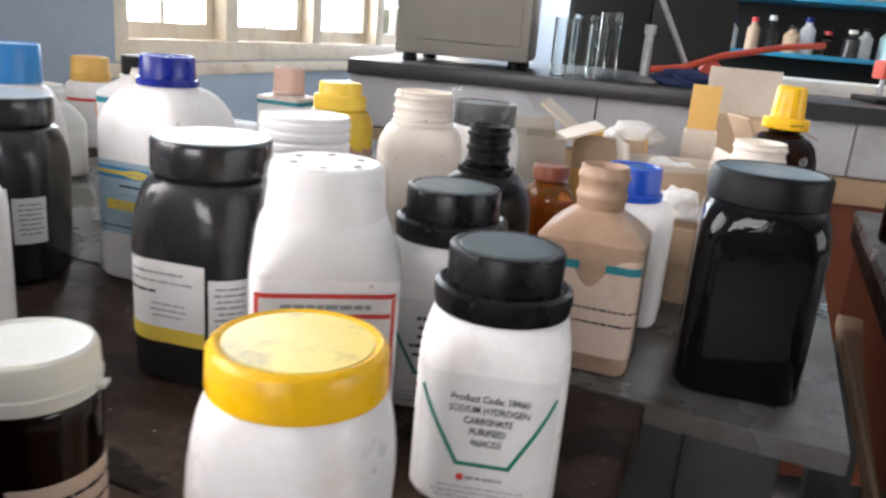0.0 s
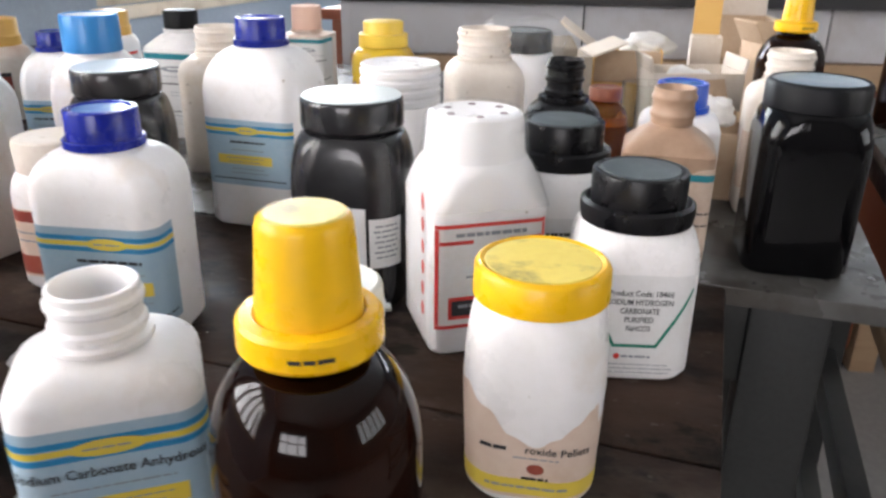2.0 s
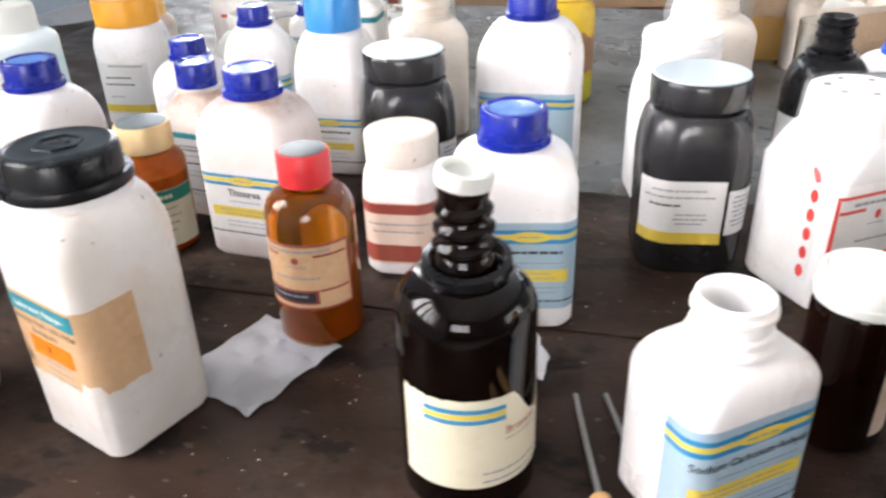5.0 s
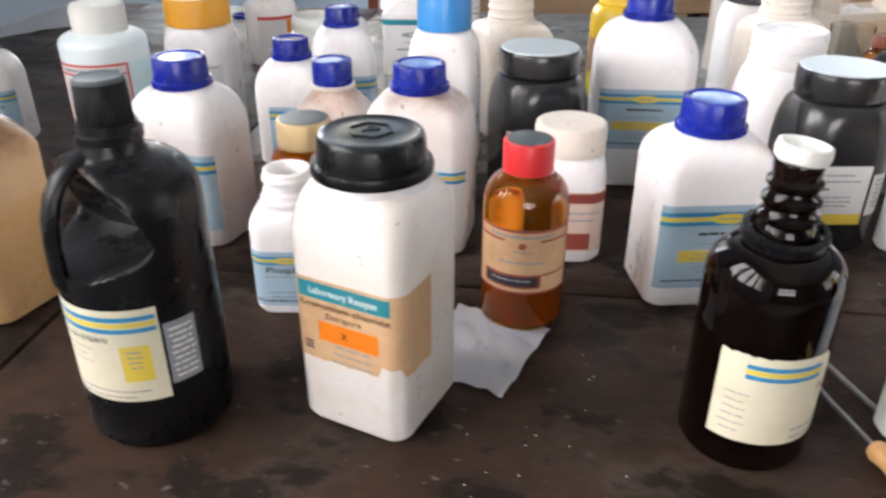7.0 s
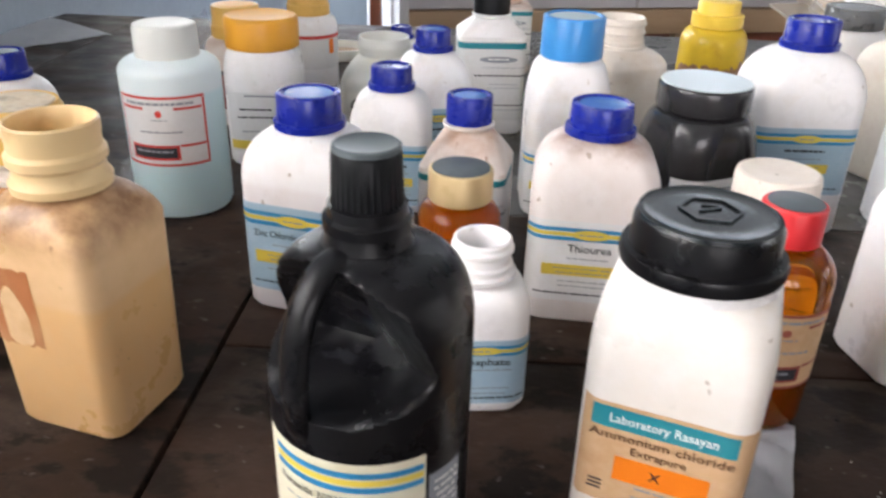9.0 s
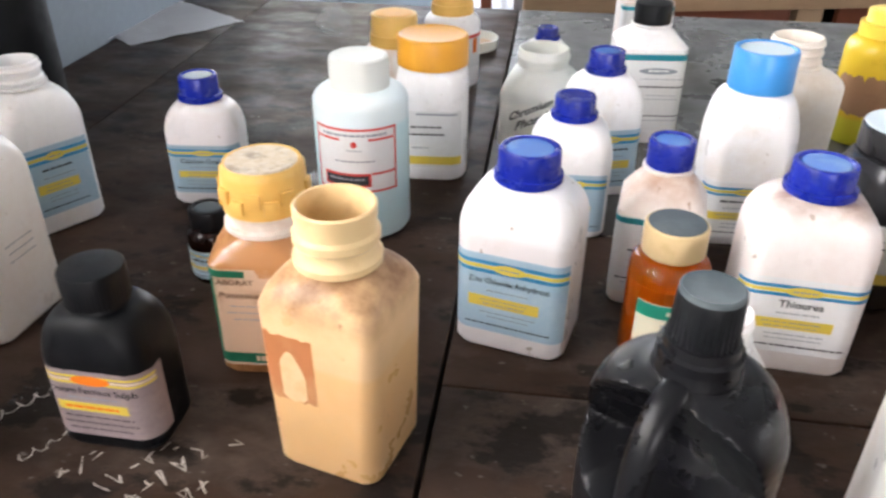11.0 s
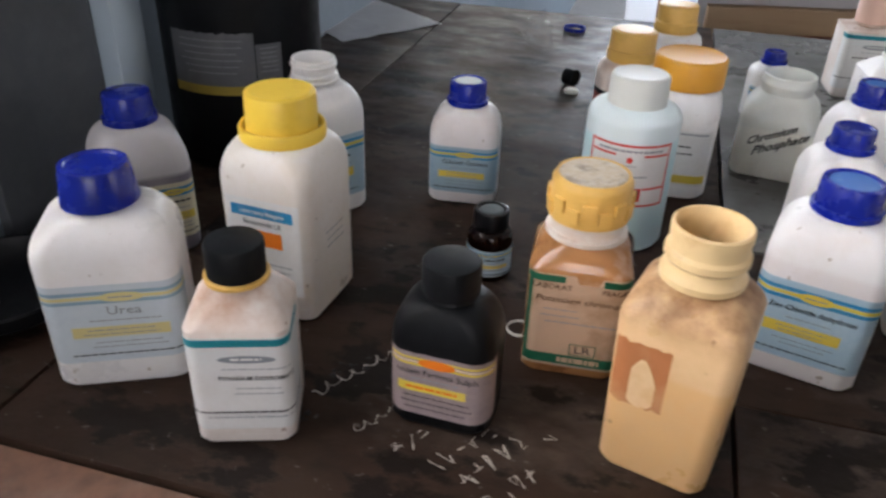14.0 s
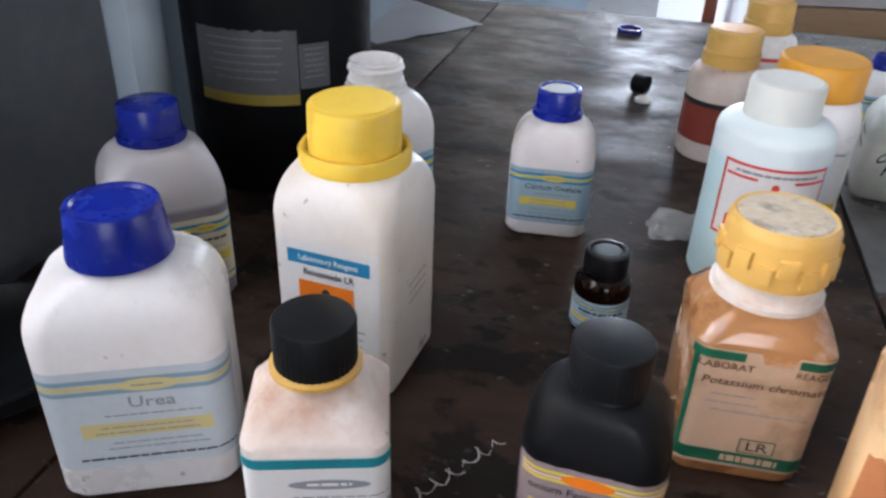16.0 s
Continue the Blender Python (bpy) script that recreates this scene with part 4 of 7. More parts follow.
def dark_jar(x, y, facing, top, labelled):
    ob = bottle(x, y, facing, "dark grey plastic jar with a pale film lid", "jar", "jar", wide=1.060, tall=0.975)
    h = top
    rings = square_rings(0.072, 0.072, 0.078, h - 0.022, 0.0295, 0.022, 0.001)
    part("body", loft(rings), DARK_JAR, ob)
    lid = part("lid", turned([(h - 0.022, 0.0290), (h - 0.020, 0.0312), (h - 0.018, 0.0318), (h - 0.003, 0.0318), (h - 0.001, 0.0310), (h, 0.0295), (h - 0.0008, 0.0285), (h - 0.0008, 0.0003)]), DARK_JAR, ob)
    part("lid_film", turned([(h - 0.0006, 0.0306), (h + 0.0003, 0.0300), (h + 0.0006, 0.016), (h + 0.0004, 0.0003)]), FOIL, lid, "crinkled lid film, window reflection in its colour")
    lab = sticker("label", ob, rings, -0.012, 0.050, 0.058, 0.048, PAPER, 1, "white paper label with a yellow band")
    sticker("stripe", lab, rings, -0.012, 0.0305, 0.058, 0.009, INK_YELLOW, 2)
    lines(lab, rings, -0.012, 0.067, 0.050, 2, 0.005, 0.0018, INK_GREY, 3, 31)
    lines(lab, rings, -0.020, 0.056, 0.030, 1, 0.005, 0.0022, INK, 3, 32)
    lines(lab, rings, -0.004, 0.049, 0.022, 3, 0.0035, 0.0014, INK_GREY, 3, 33)
    code = sticker("side_label", ob, rings, 0.030, 0.050, 0.022, 0.034, PAPER, 2, "white sticker with small print")
    lines(code, rings, 0.030, 0.062, 0.017, 7, 0.0036, 0.0018, INK_GREY, 3, 34)
    return ob


dark_jar(0.188, 0.674, -95, 0.139, True)
dark_jar(-0.022, 0.771, -78, 0.136, True)


def black_glass_jar():
    ob = bottle(0.511, 0.767, -97, "square black glass jar with a sheen-tinted black lid", "jar", "jar", wide=1.000, tall=1.007)
    h = 0.137
    rings = square_rings(0.076, 0.076, 0.094, h - 0.018, 0.033, 0.016)
    part("body", loft(rings), BLACK_GLASS, ob)
    lid = part("lid", turned([(h - 0.019, 0.0345), (h - 0.0185, 0.0362), (h - 0.003, 0.0362), (h - 0.001, 0.0350), (h, 0.0335), (h - 0.001, 0.0325), (h - 0.001, 0.0003)]), BLACK_MATT, ob)
    part("lid_disc", turned([(h - 0.0009, 0.0322), (h - 0.0004, 0.0310), (h, 0.012), (h - 0.0003, 0.0003)]), SKY_TOP, lid, "lid disc with sky sheen in its colour")


black_glass_jar()


def bevelled_bottle(x, y, facing, top, w, material, stain, label, text="", cap=None, cap_r=0.0165, mouth=False, paper=None, text_w=0.0, cap_h=0.02, shoulder=0.0, name="bottle", notch=None):
    """Square bottle with a slanting shoulder and a teal striped label."""
    ob = bottle(x, y, facing, label, "bottle", name)
    s = shoulder or top * 0.62
    neck = top - (cap_h + 0.003)
    rings = square_rings(w, w * 0.94, s, neck, cap_r - 0.001, 0.008, 0.0, 0.85)
    if mouth:
        part("body", loft(open_neck(rings, top, cap_r), True, False), material, ob)
    else:
        part("body", loft(rings + [(top - 0.006, cap_r - 0.002, cap_r - 0.002, cap_r)]), material, ob)
        part("neck_bead", turned([(neck, cap_r - 0.001), (neck + 0.001, cap_r + 0.002), (neck + 0.003, cap_r + 0.002), (neck + 0.004, cap_r - 0.001)], False, False), stain, ob, "stained neck ring")
        plain_cap(ob, top - cap_h, top, cap_r, cap, ribs=40 if cap is BLACK_MATT else 0, disc=BLUE_DISC if cap is BLUE else None)
    teal_label(ob, rings, w * 1.75, s * 0.80, s * 0.56, w * 0.18, text, paper=paper, text_w=text_w, seed=int(x * 1000) % 97, top=notch)
    return ob


bevelled_bottle(0.411, 0.771, -99, 0.129, 0.068, BROWN_HAZE, HDPE_DIRTY, "stained pinkish square plastic bottle with an open mouth", mouth=True, cap_r=0.0155, cap_h=0.024, paper=PAPER_PINK, shoulder=0.085, notch=lambda u: 0.004 + 0.020 * math.exp(-((u + 0.08) / 0.10) ** 2))


def flask_bottle(x, y, facing, top, w, d, label, text="", cap_r=0.021, cap_h=0.021, material=None, cap=None, lab_w=0.0, lab_h=0.0, lab_z=0.0, lab_s=0.0,
                 mouth=False, tint=None, size=0.006, text_w=0.0, hazard=True, collar=True, shoulder=0.0, corner=0.012, disc=None, ribs=0, taper=0.0005, seed=1, no_label=False, flare=0.0, cap_label=""):
    """The common square bottle with rounded shoulders and a striped blue label."""
    ob = bottle(x, y, facing, label)
    s, neck = shoulder or top * 0.66, top - cap_h - 0.001
    rings = square_rings(w, d, s, neck, cap_r - 0.002, corner)
    mat_ = material or HDPE
    if mouth:
        part("body", loft(open_neck(rings, top, cap_r), True, False), mat_, ob)
        part("neck_bead", turned([(neck + 0.0005, cap_r), (neck + 0.001, cap_r + 0.003), (neck + 0.003, cap_r + 0.003), (neck + 0.0035, cap_r)], False, False), mat_, ob)
    else:
        part("body", loft(rings + [(top - 0.008, cap_r - 0.003, cap_r - 0.003, cap_r)]), mat_, ob)
        if collar:
            part("neck_bead", turned([(neck - 0.001, cap_r - 0.002), (neck - 0.0005, cap_r + 0.001), (neck + 0.001, cap_r + 0.001), (neck + 0.0015, cap_r - 0.002)], False, False), mat_, ob)
        c = plain_cap(ob, top - cap_h, top, cap_r + flare, cap or BLUE, ribs, cap_r + 0.0022 if collar else 0, 0.0045, taper=taper + flare, disc=disc)
        if cap_label:
            c["label"] = cap_label
    if not no_label:
        blue_label(ob, rings, lab_w or w * 1.25, lab_h or s * 0.62, lab_z or s * 0.50, lab_s, text, size, tint, 1, hazard, seed, text_w=text_w)
    return ob


flask_bottle(0.437, 0.872, -100, 0.116, 0.070, 0.070, "white plastic bottle with a bright blue wide cap", cap=ROYAL, cap_r=0.022, cap_h=0.024, collar=True, no_label=True, disc=BLUE_DISC)
flask_bottle(0.084, 0.814, -101, 0.167, 0.088, 0.070, "large white bottle with blue cap and blue striped label", cap_r=0.0205, lab_w=0.082, lab_h=0.054, lab_z=0.064, shoulder=0.108, seed=13, corner=0.014)
flask_bottle(0.056, 0.603, -92, 0.138, 0.078, 0.062, "white plastic bottle with a blue cap and a clean blue label", cap_r=0.0210, lab_w=0.092, lab_h=0.060, lab_z=0.046, lab_s=0.010, shoulder=0.094, disc=BLUE_DISC, seed=17)
flask_bottle(0.139, 0.432, -66, 0.111, 0.071, 0.056, "white open bottle, blue striped label reading Sodium Carbonate Anhydrous", "Sodium Carbonate Anhydrous", mouth=True, cap_r=0.0170, cap_h=0.022, lab_w=0.10, lab_h=0.058, lab_z=0.038, shoulder=0.072, text_w=0.070, seed=19)
flask_bottle(-0.092, 0.868, -102, 0.161, 0.068, 0.066, "white plastic bottle with a tall light blue cap", cap=LIGHT_BLUE, cap_r=0.0255, cap_h=0.032, collar=False, shoulder=0.082, lab_h=0.050, lab_z=0.034, tint=PAPER, disc=FOIL, seed=23)
flask_bottle(-0.128, 0.701, -108, 0.140, 0.080, 0.062, "soiled white bottle with blue cap, label reading Thiourea", "Thiourea", cap_r=0.0200, cap_h=0.019, material=HDPE_RINGED, lab_w=0.086, lab_h=0.056, lab_z=0.045, shoulder=0.088, size=0.0075, tint=PAPER, disc=BLUE_DISC, seed=29)
flask_bottle(-0.237, 0.890, -101, 0.119, 0.068, 0.056, "small white plastic bottle with a blue cap and striped label", cap_r=0.0175, cap_h=0.018, lab_w=0.050, lab_h=0.052, lab_z=0.034, lab_s=0.006, shoulder=0.072, seed=31)
flask_bottle(-0.190, 0.966, -86, 0.133, 0.066, 0.058, "white plastic bottle with blue cap, pale blue label", cap_r=0.0165, cap_h=0.019, lab_h=0.056, lab_w=0.084, shoulder=0.078, disc=BLUE_DISC, seed=37)
flask_bottle(-0.307, 0.736, -117, 0.141, 0.078, 0.062, "white bottle with blue cap, label reading Zinc Chloride Anhydrous", "Zinc Chloride Anhydrous", cap_r=0.0205, cap_h=0.021, lab_w=0.082, lab_h=0.060, lab_z=0.046, shoulder=0.090, text_w=0.056, disc=BLUE_DISC, material=PINKISH, seed=41)
flask_bottle(-0.222, 0.613, -96, 0.097, 0.052, 0.046, "small white plastic bottle with an open mouth and blue label", "Phosphate", mouth=True, text_w=0.030, cap_r=0.0155, cap_h=0.020, lab_w=0.074, lab_h=0.040, lab_z=0.028, shoulder=0.060, hazard=False, seed=43)
flask_bottle(-0.559, 0.976, -97, 0.116, 0.066, 0.050, "small white bottle with blue cap, label reading Calcium Oxalate", "Calcium Oxalate", cap_r=0.0175, cap_h=0.021, lab_w=0.074, lab_h=0.046, lab_z=0.036, lab_s=0.003, shoulder=0.066, text_w=0.044, disc=FOIL, material=PINKISH, seed=47)
flask_bottle(-0.697, 0.941, -46, 0.142, 0.070, 0.066, "white plastic bottle with an open mouth and blue side label", mouth=True, cap_r=0.0195, cap_h=0.020, lab_w=0.060, lab_h=0.060, lab_z=0.048, shoulder=0.092, seed=53)
flask_bottle(-0.786, 0.698, -77, 0.147, 0.087, 0.064, "white plastic bottle with a flared blue cap, label reading Urea", "Urea", cap_r=0.0215, cap_h=0.025, lab_w=0.100, lab_h=0.058, lab_z=0.050, lab_s=0.008, shoulder=0.092, size=0.009, text_w=0.021, collar=False, flare=0.0025, tint=PAPER_PALE, seed=59, cap_label="translucent flared blue cap")
flask_bottle(-0.831, 0.854, -60, 0.135, 0.076, 0.062, "plastic bottle half full of dark grey contents with a blue cap", cap_r=0.0195, cap_h=0.023, material=GREY_CONTENT, lab_w=0.060, lab_h=0.050, lab_z=0.040, lab_s=0.020, shoulder=0.076, tint=PAPER_CREAM, ribs=36, seed=61)

bevelled_bottle(-0.105, 1.093, -98, 0.144, 0.072, HDPE, HDPE, "white plastic bottle with a black cap and teal striped label", cap=BLACK_MATT, cap_r=0.0195, cap_h=0.021, shoulder=0.104)
bevelled_bottle(-0.195, 0.779, -112, 0.125, 0.062, HDPE_PINK, HDPE_DIRTY, "soiled plastic bottle with a blue cap and teal striped label", cap=BLUE, cap_r=0.0165, cap_h=0.020, shoulder=0.078)
bevelled_bottle(-0.687, 0.646, -84, 0.128, 0.060, HDPE_PINK, OCHRE, "stained white bottle, black cap, label reading Potassium Dichromate", "POTASSIUM DICHROMATE", cap=BLACK_MATT, cap_r=0.0172, cap_h=0.021, text_w=0.045, shoulder=0.084)
bevelled_bottle(-0.023, 1.347, -98, 0.130, 0.070, HDPE_PINK, HDPE_PINK, "beige plastic bottle with a faded pink cap and teal striped label", cap=PINK, cap_r=0.0220, cap_h=0.034, shoulder=0.090)


def open_cream_bottle(x, y, facing, top, w, cap_r, label, material=None):
    ob = bottle(x, y, facing, label)
    rings = square_rings(w, w, top * 0.70, top - 0.027, cap_r - 0.001, 0.012)
    part("body", loft(open_neck(rings, top, cap_r, 3), True, False), material or CREAM, ob)
    part("neck_bead", turned([(top - 0.0275, cap_r - 0.001), (top - 0.027, cap_r + 0.0022), (top - 0.0245, cap_r + 0.0024), (top - 0.024, cap_r - 0.001)], False, False), material or CREAM, ob)
    return ob, rings


open_cream_bottle(0.262, 0.908, -80, 0.152, 0.070, 0.0235, "cream plastic bottle with an open threaded mouth")
ob, rings = open_cream_bottle(0.530, 0.893, -100, 0.141, 0.064, 0.0190, "yellowed translucent plastic bottle with an open mouth")
lab = sticker("label", ob, rings, 0, 0.050, 0.09, 0.05, PAPER_PINK, 1, "faded paper label")
lines(lab, rings, 0, 0.066, 0.05, 6, 0.006, 0.002, INK_GREY, 3, 71)
open_cream_bottle(-0.011, 0.965, -80, 0.142, 0.076, 0.0230, "cream plastic bottle, open and soiled")


def ridged_jar():
    ob = bottle(0.203, 0.785, -90, "plain white plastic jar with a ridged white lid", "jar", "jar")
    rings = square_rings(0.072, 0.072, 0.070, 0.110, 0.028, 0.022)
    part("body", loft(rings), HDPE, ob)
    prof = [(0.108, 0.0295)]
    for k in range(4):
        z = 0.109 + k * 0.007
        prof += [(z, 0.0305), (z + 0.001, 0.0316), (z + 0.0045, 0.0316), (z + 0.0055, 0.0305)]
    part("lid", turned(prof + [(0.138, 0.0310), (0.139, 0.0295), (0.1382, 0.0280), (0.1375, 0.0265), (0.1378, 0.0003)]), HDPE, ob)
    lab = sticker("label", ob, rings, 0.03, 0.040, 0.07, 0.050, PAPER, 1)
    sticker("stripe", lab, rings, 0.03, 0.020, 0.07, 0.008, INK_YELLOW, 2)


ridged_jar()


def yellow_bottle():
    ob = bottle(0.142, 1.062, -88, "yellow plastic bottle with a torn brown label")
    rings = round_rings(0.036, 0.094, 0.114, 0.021)
    part("body", loft(rings), YELLOW_BODY, ob)
    plain_cap(ob, 0.114, 0.140, 0.0225, LEMON, 40, 0.0275, 0.013)
    sticker("label", ob, rings, 0.0, 0.058, 0.12, 0.058, TORN_BROWN, 1, "torn brown label", top=ragged(0.022, 4, 9), bottom=ragged(0.012, 9, 9))


yellow_bottle()


def black_open_bottle():
    ob = bottle(0.331, 0.799, -95, "black round plastic bottle with an open threaded neck")
    rings = round_rings(0.034, 0.078, 0.112, 0.0165)
    part("body", loft(open_neck(rings, 0.143, 0.0140, 3, 0.002, 0.0015), True, False), BLACK, ob)
    part("neck_ring", turned([(0.1105, 0.016), (0.111, 0.0200), (0.115, 0.0200), (0.116, 0.016)], False, False), BLACK, ob)
    lab = sticker("label", ob, rings, -0.004, 0.040, 0.10, 0.05, PAPER, 1)
    lines(lab, rings, 0, 0.056, 0.06, 6, 0.006, 0.002, INK_GREY, 3, 75)


black_open_bottle()


def big_amber(x, y, label, top=0.159, radius=0.034, collar_text=True):
    """Round dark glass bottle with a tall yellow cap on a wide collar."""
    ob = bottle(x, y, -90, label)
    h = top
    rings = [(0, radius - 0.006, radius - 0.006, radius), (0.0015, radius - 0.002, radius - 0.002, radius), (0.006, radius, radius, radius), (h - 0.0755, radius, radius, radius)]
    for k in range(1, 10):
        g = k / 9 * math.pi / 2
        r = radius + (0.0150 - radius) * (1 - math.cos(g)) ** 0.9
        rings.append((h - 0.0755 + 0.031 * math.sin(g), r, r, r))
    part("body", loft(rings + [(h - 0.034, 0.015, 0.015, 0.015)]), DARK_GLASS, ob)
    part("tamper_ring", turned([(h - 0.0410, 0.015), (h - 0.0405, 0.0214), (h - 0.039, 0.0224), (h - 0.0315, 0.0222), (h - 0.0300, 0.0210), (h - 0.0296, 0.0172), (h - 0.031, 0.0162)], False, False), YELLOW, ob)
    cap = part("cap", turned([(h - 0.033, 0.0165), (h - 0.029, 0.0162), (h - 0.003, 0.0143), (h - 0.001, 0.0137), (h, 0.0125), (h - 0.0003, 0.0115), (h - 0.0003, 0.0002)]), YELLOW, ob)
    part("cap_top", turned([(h - 0.0002, 0.0122), (h + 0.0004, 0.0116), (h + 0.0004, 0.0002)]), PALE_YELLOW, cap, "scuffed pale cap top")
    if collar_text:
        tube = [(0, 0.0225, 0.0225, 0.0225), (0.3, 0.0225, 0.0225, 0.0225)]
        lines(cap, tube, 0.006, h - 0.0355, 0.014, 1, 0.01, 0.0018, INK, 1, 77)
    return ob


big_amber(0.236, 0.385, "dark brown glass reagent bottle with a tall yellow cap")
big_amber(0.595, 1.093, "dark brown glass bottle with yellow cap beside the cartons", 0.176, 0.036)


def lidded_amber():
    ob = bottle(0.219, 0.476, -75, "brown glass jar with a white snap lid", "jar", "jar", wide=0.980, tall=0.945)
    h = 0.102
    rings = round_rings(0.0235, 0.078, h - 0.017, 0.0215)
    part("body", loft(rings), DARK_GLASS, ob)
    lab = sticker("label", ob, rings, 0.026, 0.036, 0.05, 0.045, PAPER_PINK, 1)
    lines(lab, rings, 0.026, 0.052, 0.036, 5, 0.007, 0.002, INK, 3, 81)
    lid = part("lid", turned([(h - 0.018, 0.0215), (h - 0.017, 0.0238), (h - 0.012, 0.0242), (h - 0.0115, 0.0234), (h - 0.003, 0.0232), (h - 0.001, 0.0224), (h, 0.0208), (h - 0.0012, 0.0192), (h - 0.0014, 0.0003)]), FROST, ob)
    part("pull_tab", box(0.0225, 0.0265, -0.003, 0.003, h - 0.016, h - 0.0142, 0.0006), FROST, lid)


lidded_amber()


def bromine_bottle():
    ob = bottle(0.025, 0.446, -60, "black-brown glass bottle with a stoppered neck and torn cream label", wide=1.000, tall=0.965)
    r = 0.0325
    rings = round_rings(r, 0.098, 0.120, 0.0165)
    neck = [(0.124, 0.0145), (0.127, 0.0145)]
    for k in range(3):
        z = 0.131 + 0.0085 * k
        neck += [(z, 0.0125 - 0.0008 * k), (z + 0.002, 0.0142 - 0.0008 * k), (z + 0.004, 0.0142 - 0.0008 * k), (z + 0.006, 0.0122 - 0.0008 * k)]
    part("body", loft(rings + [(z, a, a, a) for z, a in neck + [(0.160, 0.0112), (0.162, 0.0105)]]), BROWN_BLACK_GLASS, ob)
    part("ring", turned([(0.1205, 0.0165), (0.1195, 0.0195), (0.122, 0.0205), (0.126, 0.0200), (0.127, 0.0170), (0.124, 0.0160)], False, False), BLACK, ob, "loose black tamper ring", pose(0, 0, 0.123) @ pose(0.001, 0, 0.001, 6, -4, 0) @ pose(0, 0, -0.123))
    part("stopper", turned([(0.155, 0.0092), (0.161, 0.0100), (0.1625, 0.0122), (0.166, 0.0126), (0.1695, 0.0122), (0.1700, 0.0105), (0.1665, 0.0092), (0.1655, 0.0003)]), FROST, ob, "white plastic stopper", pose(0, 0, 0.162) @ pose(0, 0, 0, 4, 6, 0) @ pose(0, 0, -0.162))
    tear = lambda u: 0.002 + (0.018 * max(0, min(1, (u - 0.05) / 0.12)) * max(0, min(1, (0.36 - u) / 0.12))) + 0.002 * noise.noise((u * 30, 1, 1))
    lab = sticker("label", ob, rings, 0.0, 0.048, 0.102, 0.054, PAPER_CREAM, 1, "torn cream paper label with blue and yellow stripes", top=tear)
    for z, m in ((0.0670, INK_BLUE), (0.0640, INK_YELLOW), (0.0610, INK_BLUE)):
        sticker("stripe", lab, rings, -0.0185, z, 0.038, 0.0025, m, 2)
    lines(lab, rings, -0.040, 0.050, 0.014, 6, 0.0045, 0.001, INK_GREY, 3, 83)
    words(lab, rings, "Bromine W", 0.014, 0.053, 0.0065, INK_MAROON, 3, 0.027)
    lines(lab, rings, 0.012, 0.048, 0.03, 1, 0.01, 0.001, INK_GREY, 3, 85)
    lines(lab, rings, 0.008, 0.030, 0.05, 2, 0.005, 0.0017, INK_GREY, 3, 87)


bromine_bottle()


def amber_bottle(x, y, facing, top, r, cap_r, cap_h, cap, label, fill, shade, gold=False, disc=None):
    """Clear amber glass with powder in it."""
    ob = bottle(x, y, facing, label)
    neck, s = top - cap_h, top * 0.66
    rings = round_rings(r, s, neck - 0.002, cap_r - 0.003)
    outer = rings + [(neck + 0.004, cap_r - 0.003, cap_r - 0.003, cap_r)]
    glass = part("body", loft(outer), AMBER, ob)
    part("contents", loft([(z + 0.003, a - 0.003, b - 0.003, c) for z, a, b, c in rings if z < fill] + [(fill + 0.003, *(k - 0.003 for k in sec(rings, fill)))]), shade, ob)
    lid = plain_cap(ob, neck, top, cap_r, cap, 0, recess=0.0004)
    if disc:
        part("cap_disc", turned([(top - 0.0006, cap_r - 0.0020), (top + 0.0004, cap_r - 0.0023), (top + 0.0006, cap_r - 0.0035), (top + 0.0006, 0.0002)]), disc, lid, "grey inlaid cap disc")
    return ob, rings


ob, rings = amber_bottle(-0.070, 0.579, -104, 0.123, 0.0275, 0.0160, 0.020, RED, "amber glass bottle of orange powder with a red cap", 0.050, DARK_FILL, disc=BLACK_TOP)
red_label(ob, rings, 0.070, 0.044, 0.052, 0.0, PAPER_BROWN, seed=91, frame_ink=INK_MAROON)
ob, rings = amber_bottle(-0.216, 0.702, -76, 0.101, 0.0265, 0.0205, 0.020, GOLD, "amber glass bottle of orange powder with a gold cap", 0.060, AMBER_FILL, disc=BLACK_TOP)
lab = sticker("label", ob, rings, 0.0, 0.032, 0.070, 0.046, PAPER_CREAM, 1, "cream label with a green band")
sticker("stripe", lab, rings, 0.0, 0.0495, 0.070, 0.010, INK_GREEN, 2)
lines(lab, rings, 0, 0.0495, 0.03, 1, 0.01, 0.004, PAPER_CREAM, 3, 93)
lines(lab, rings, 0, 0.040, 0.04, 4, 0.006, 0.0018, INK_GREY, 3, 94)
ob, rings = amber_bottle(0.374, 0.895, -100, 0.106, 0.022, 0.0150, 0.012, RED_WOOD, "small red-brown glass bottle", 0.07, RED_FILL)


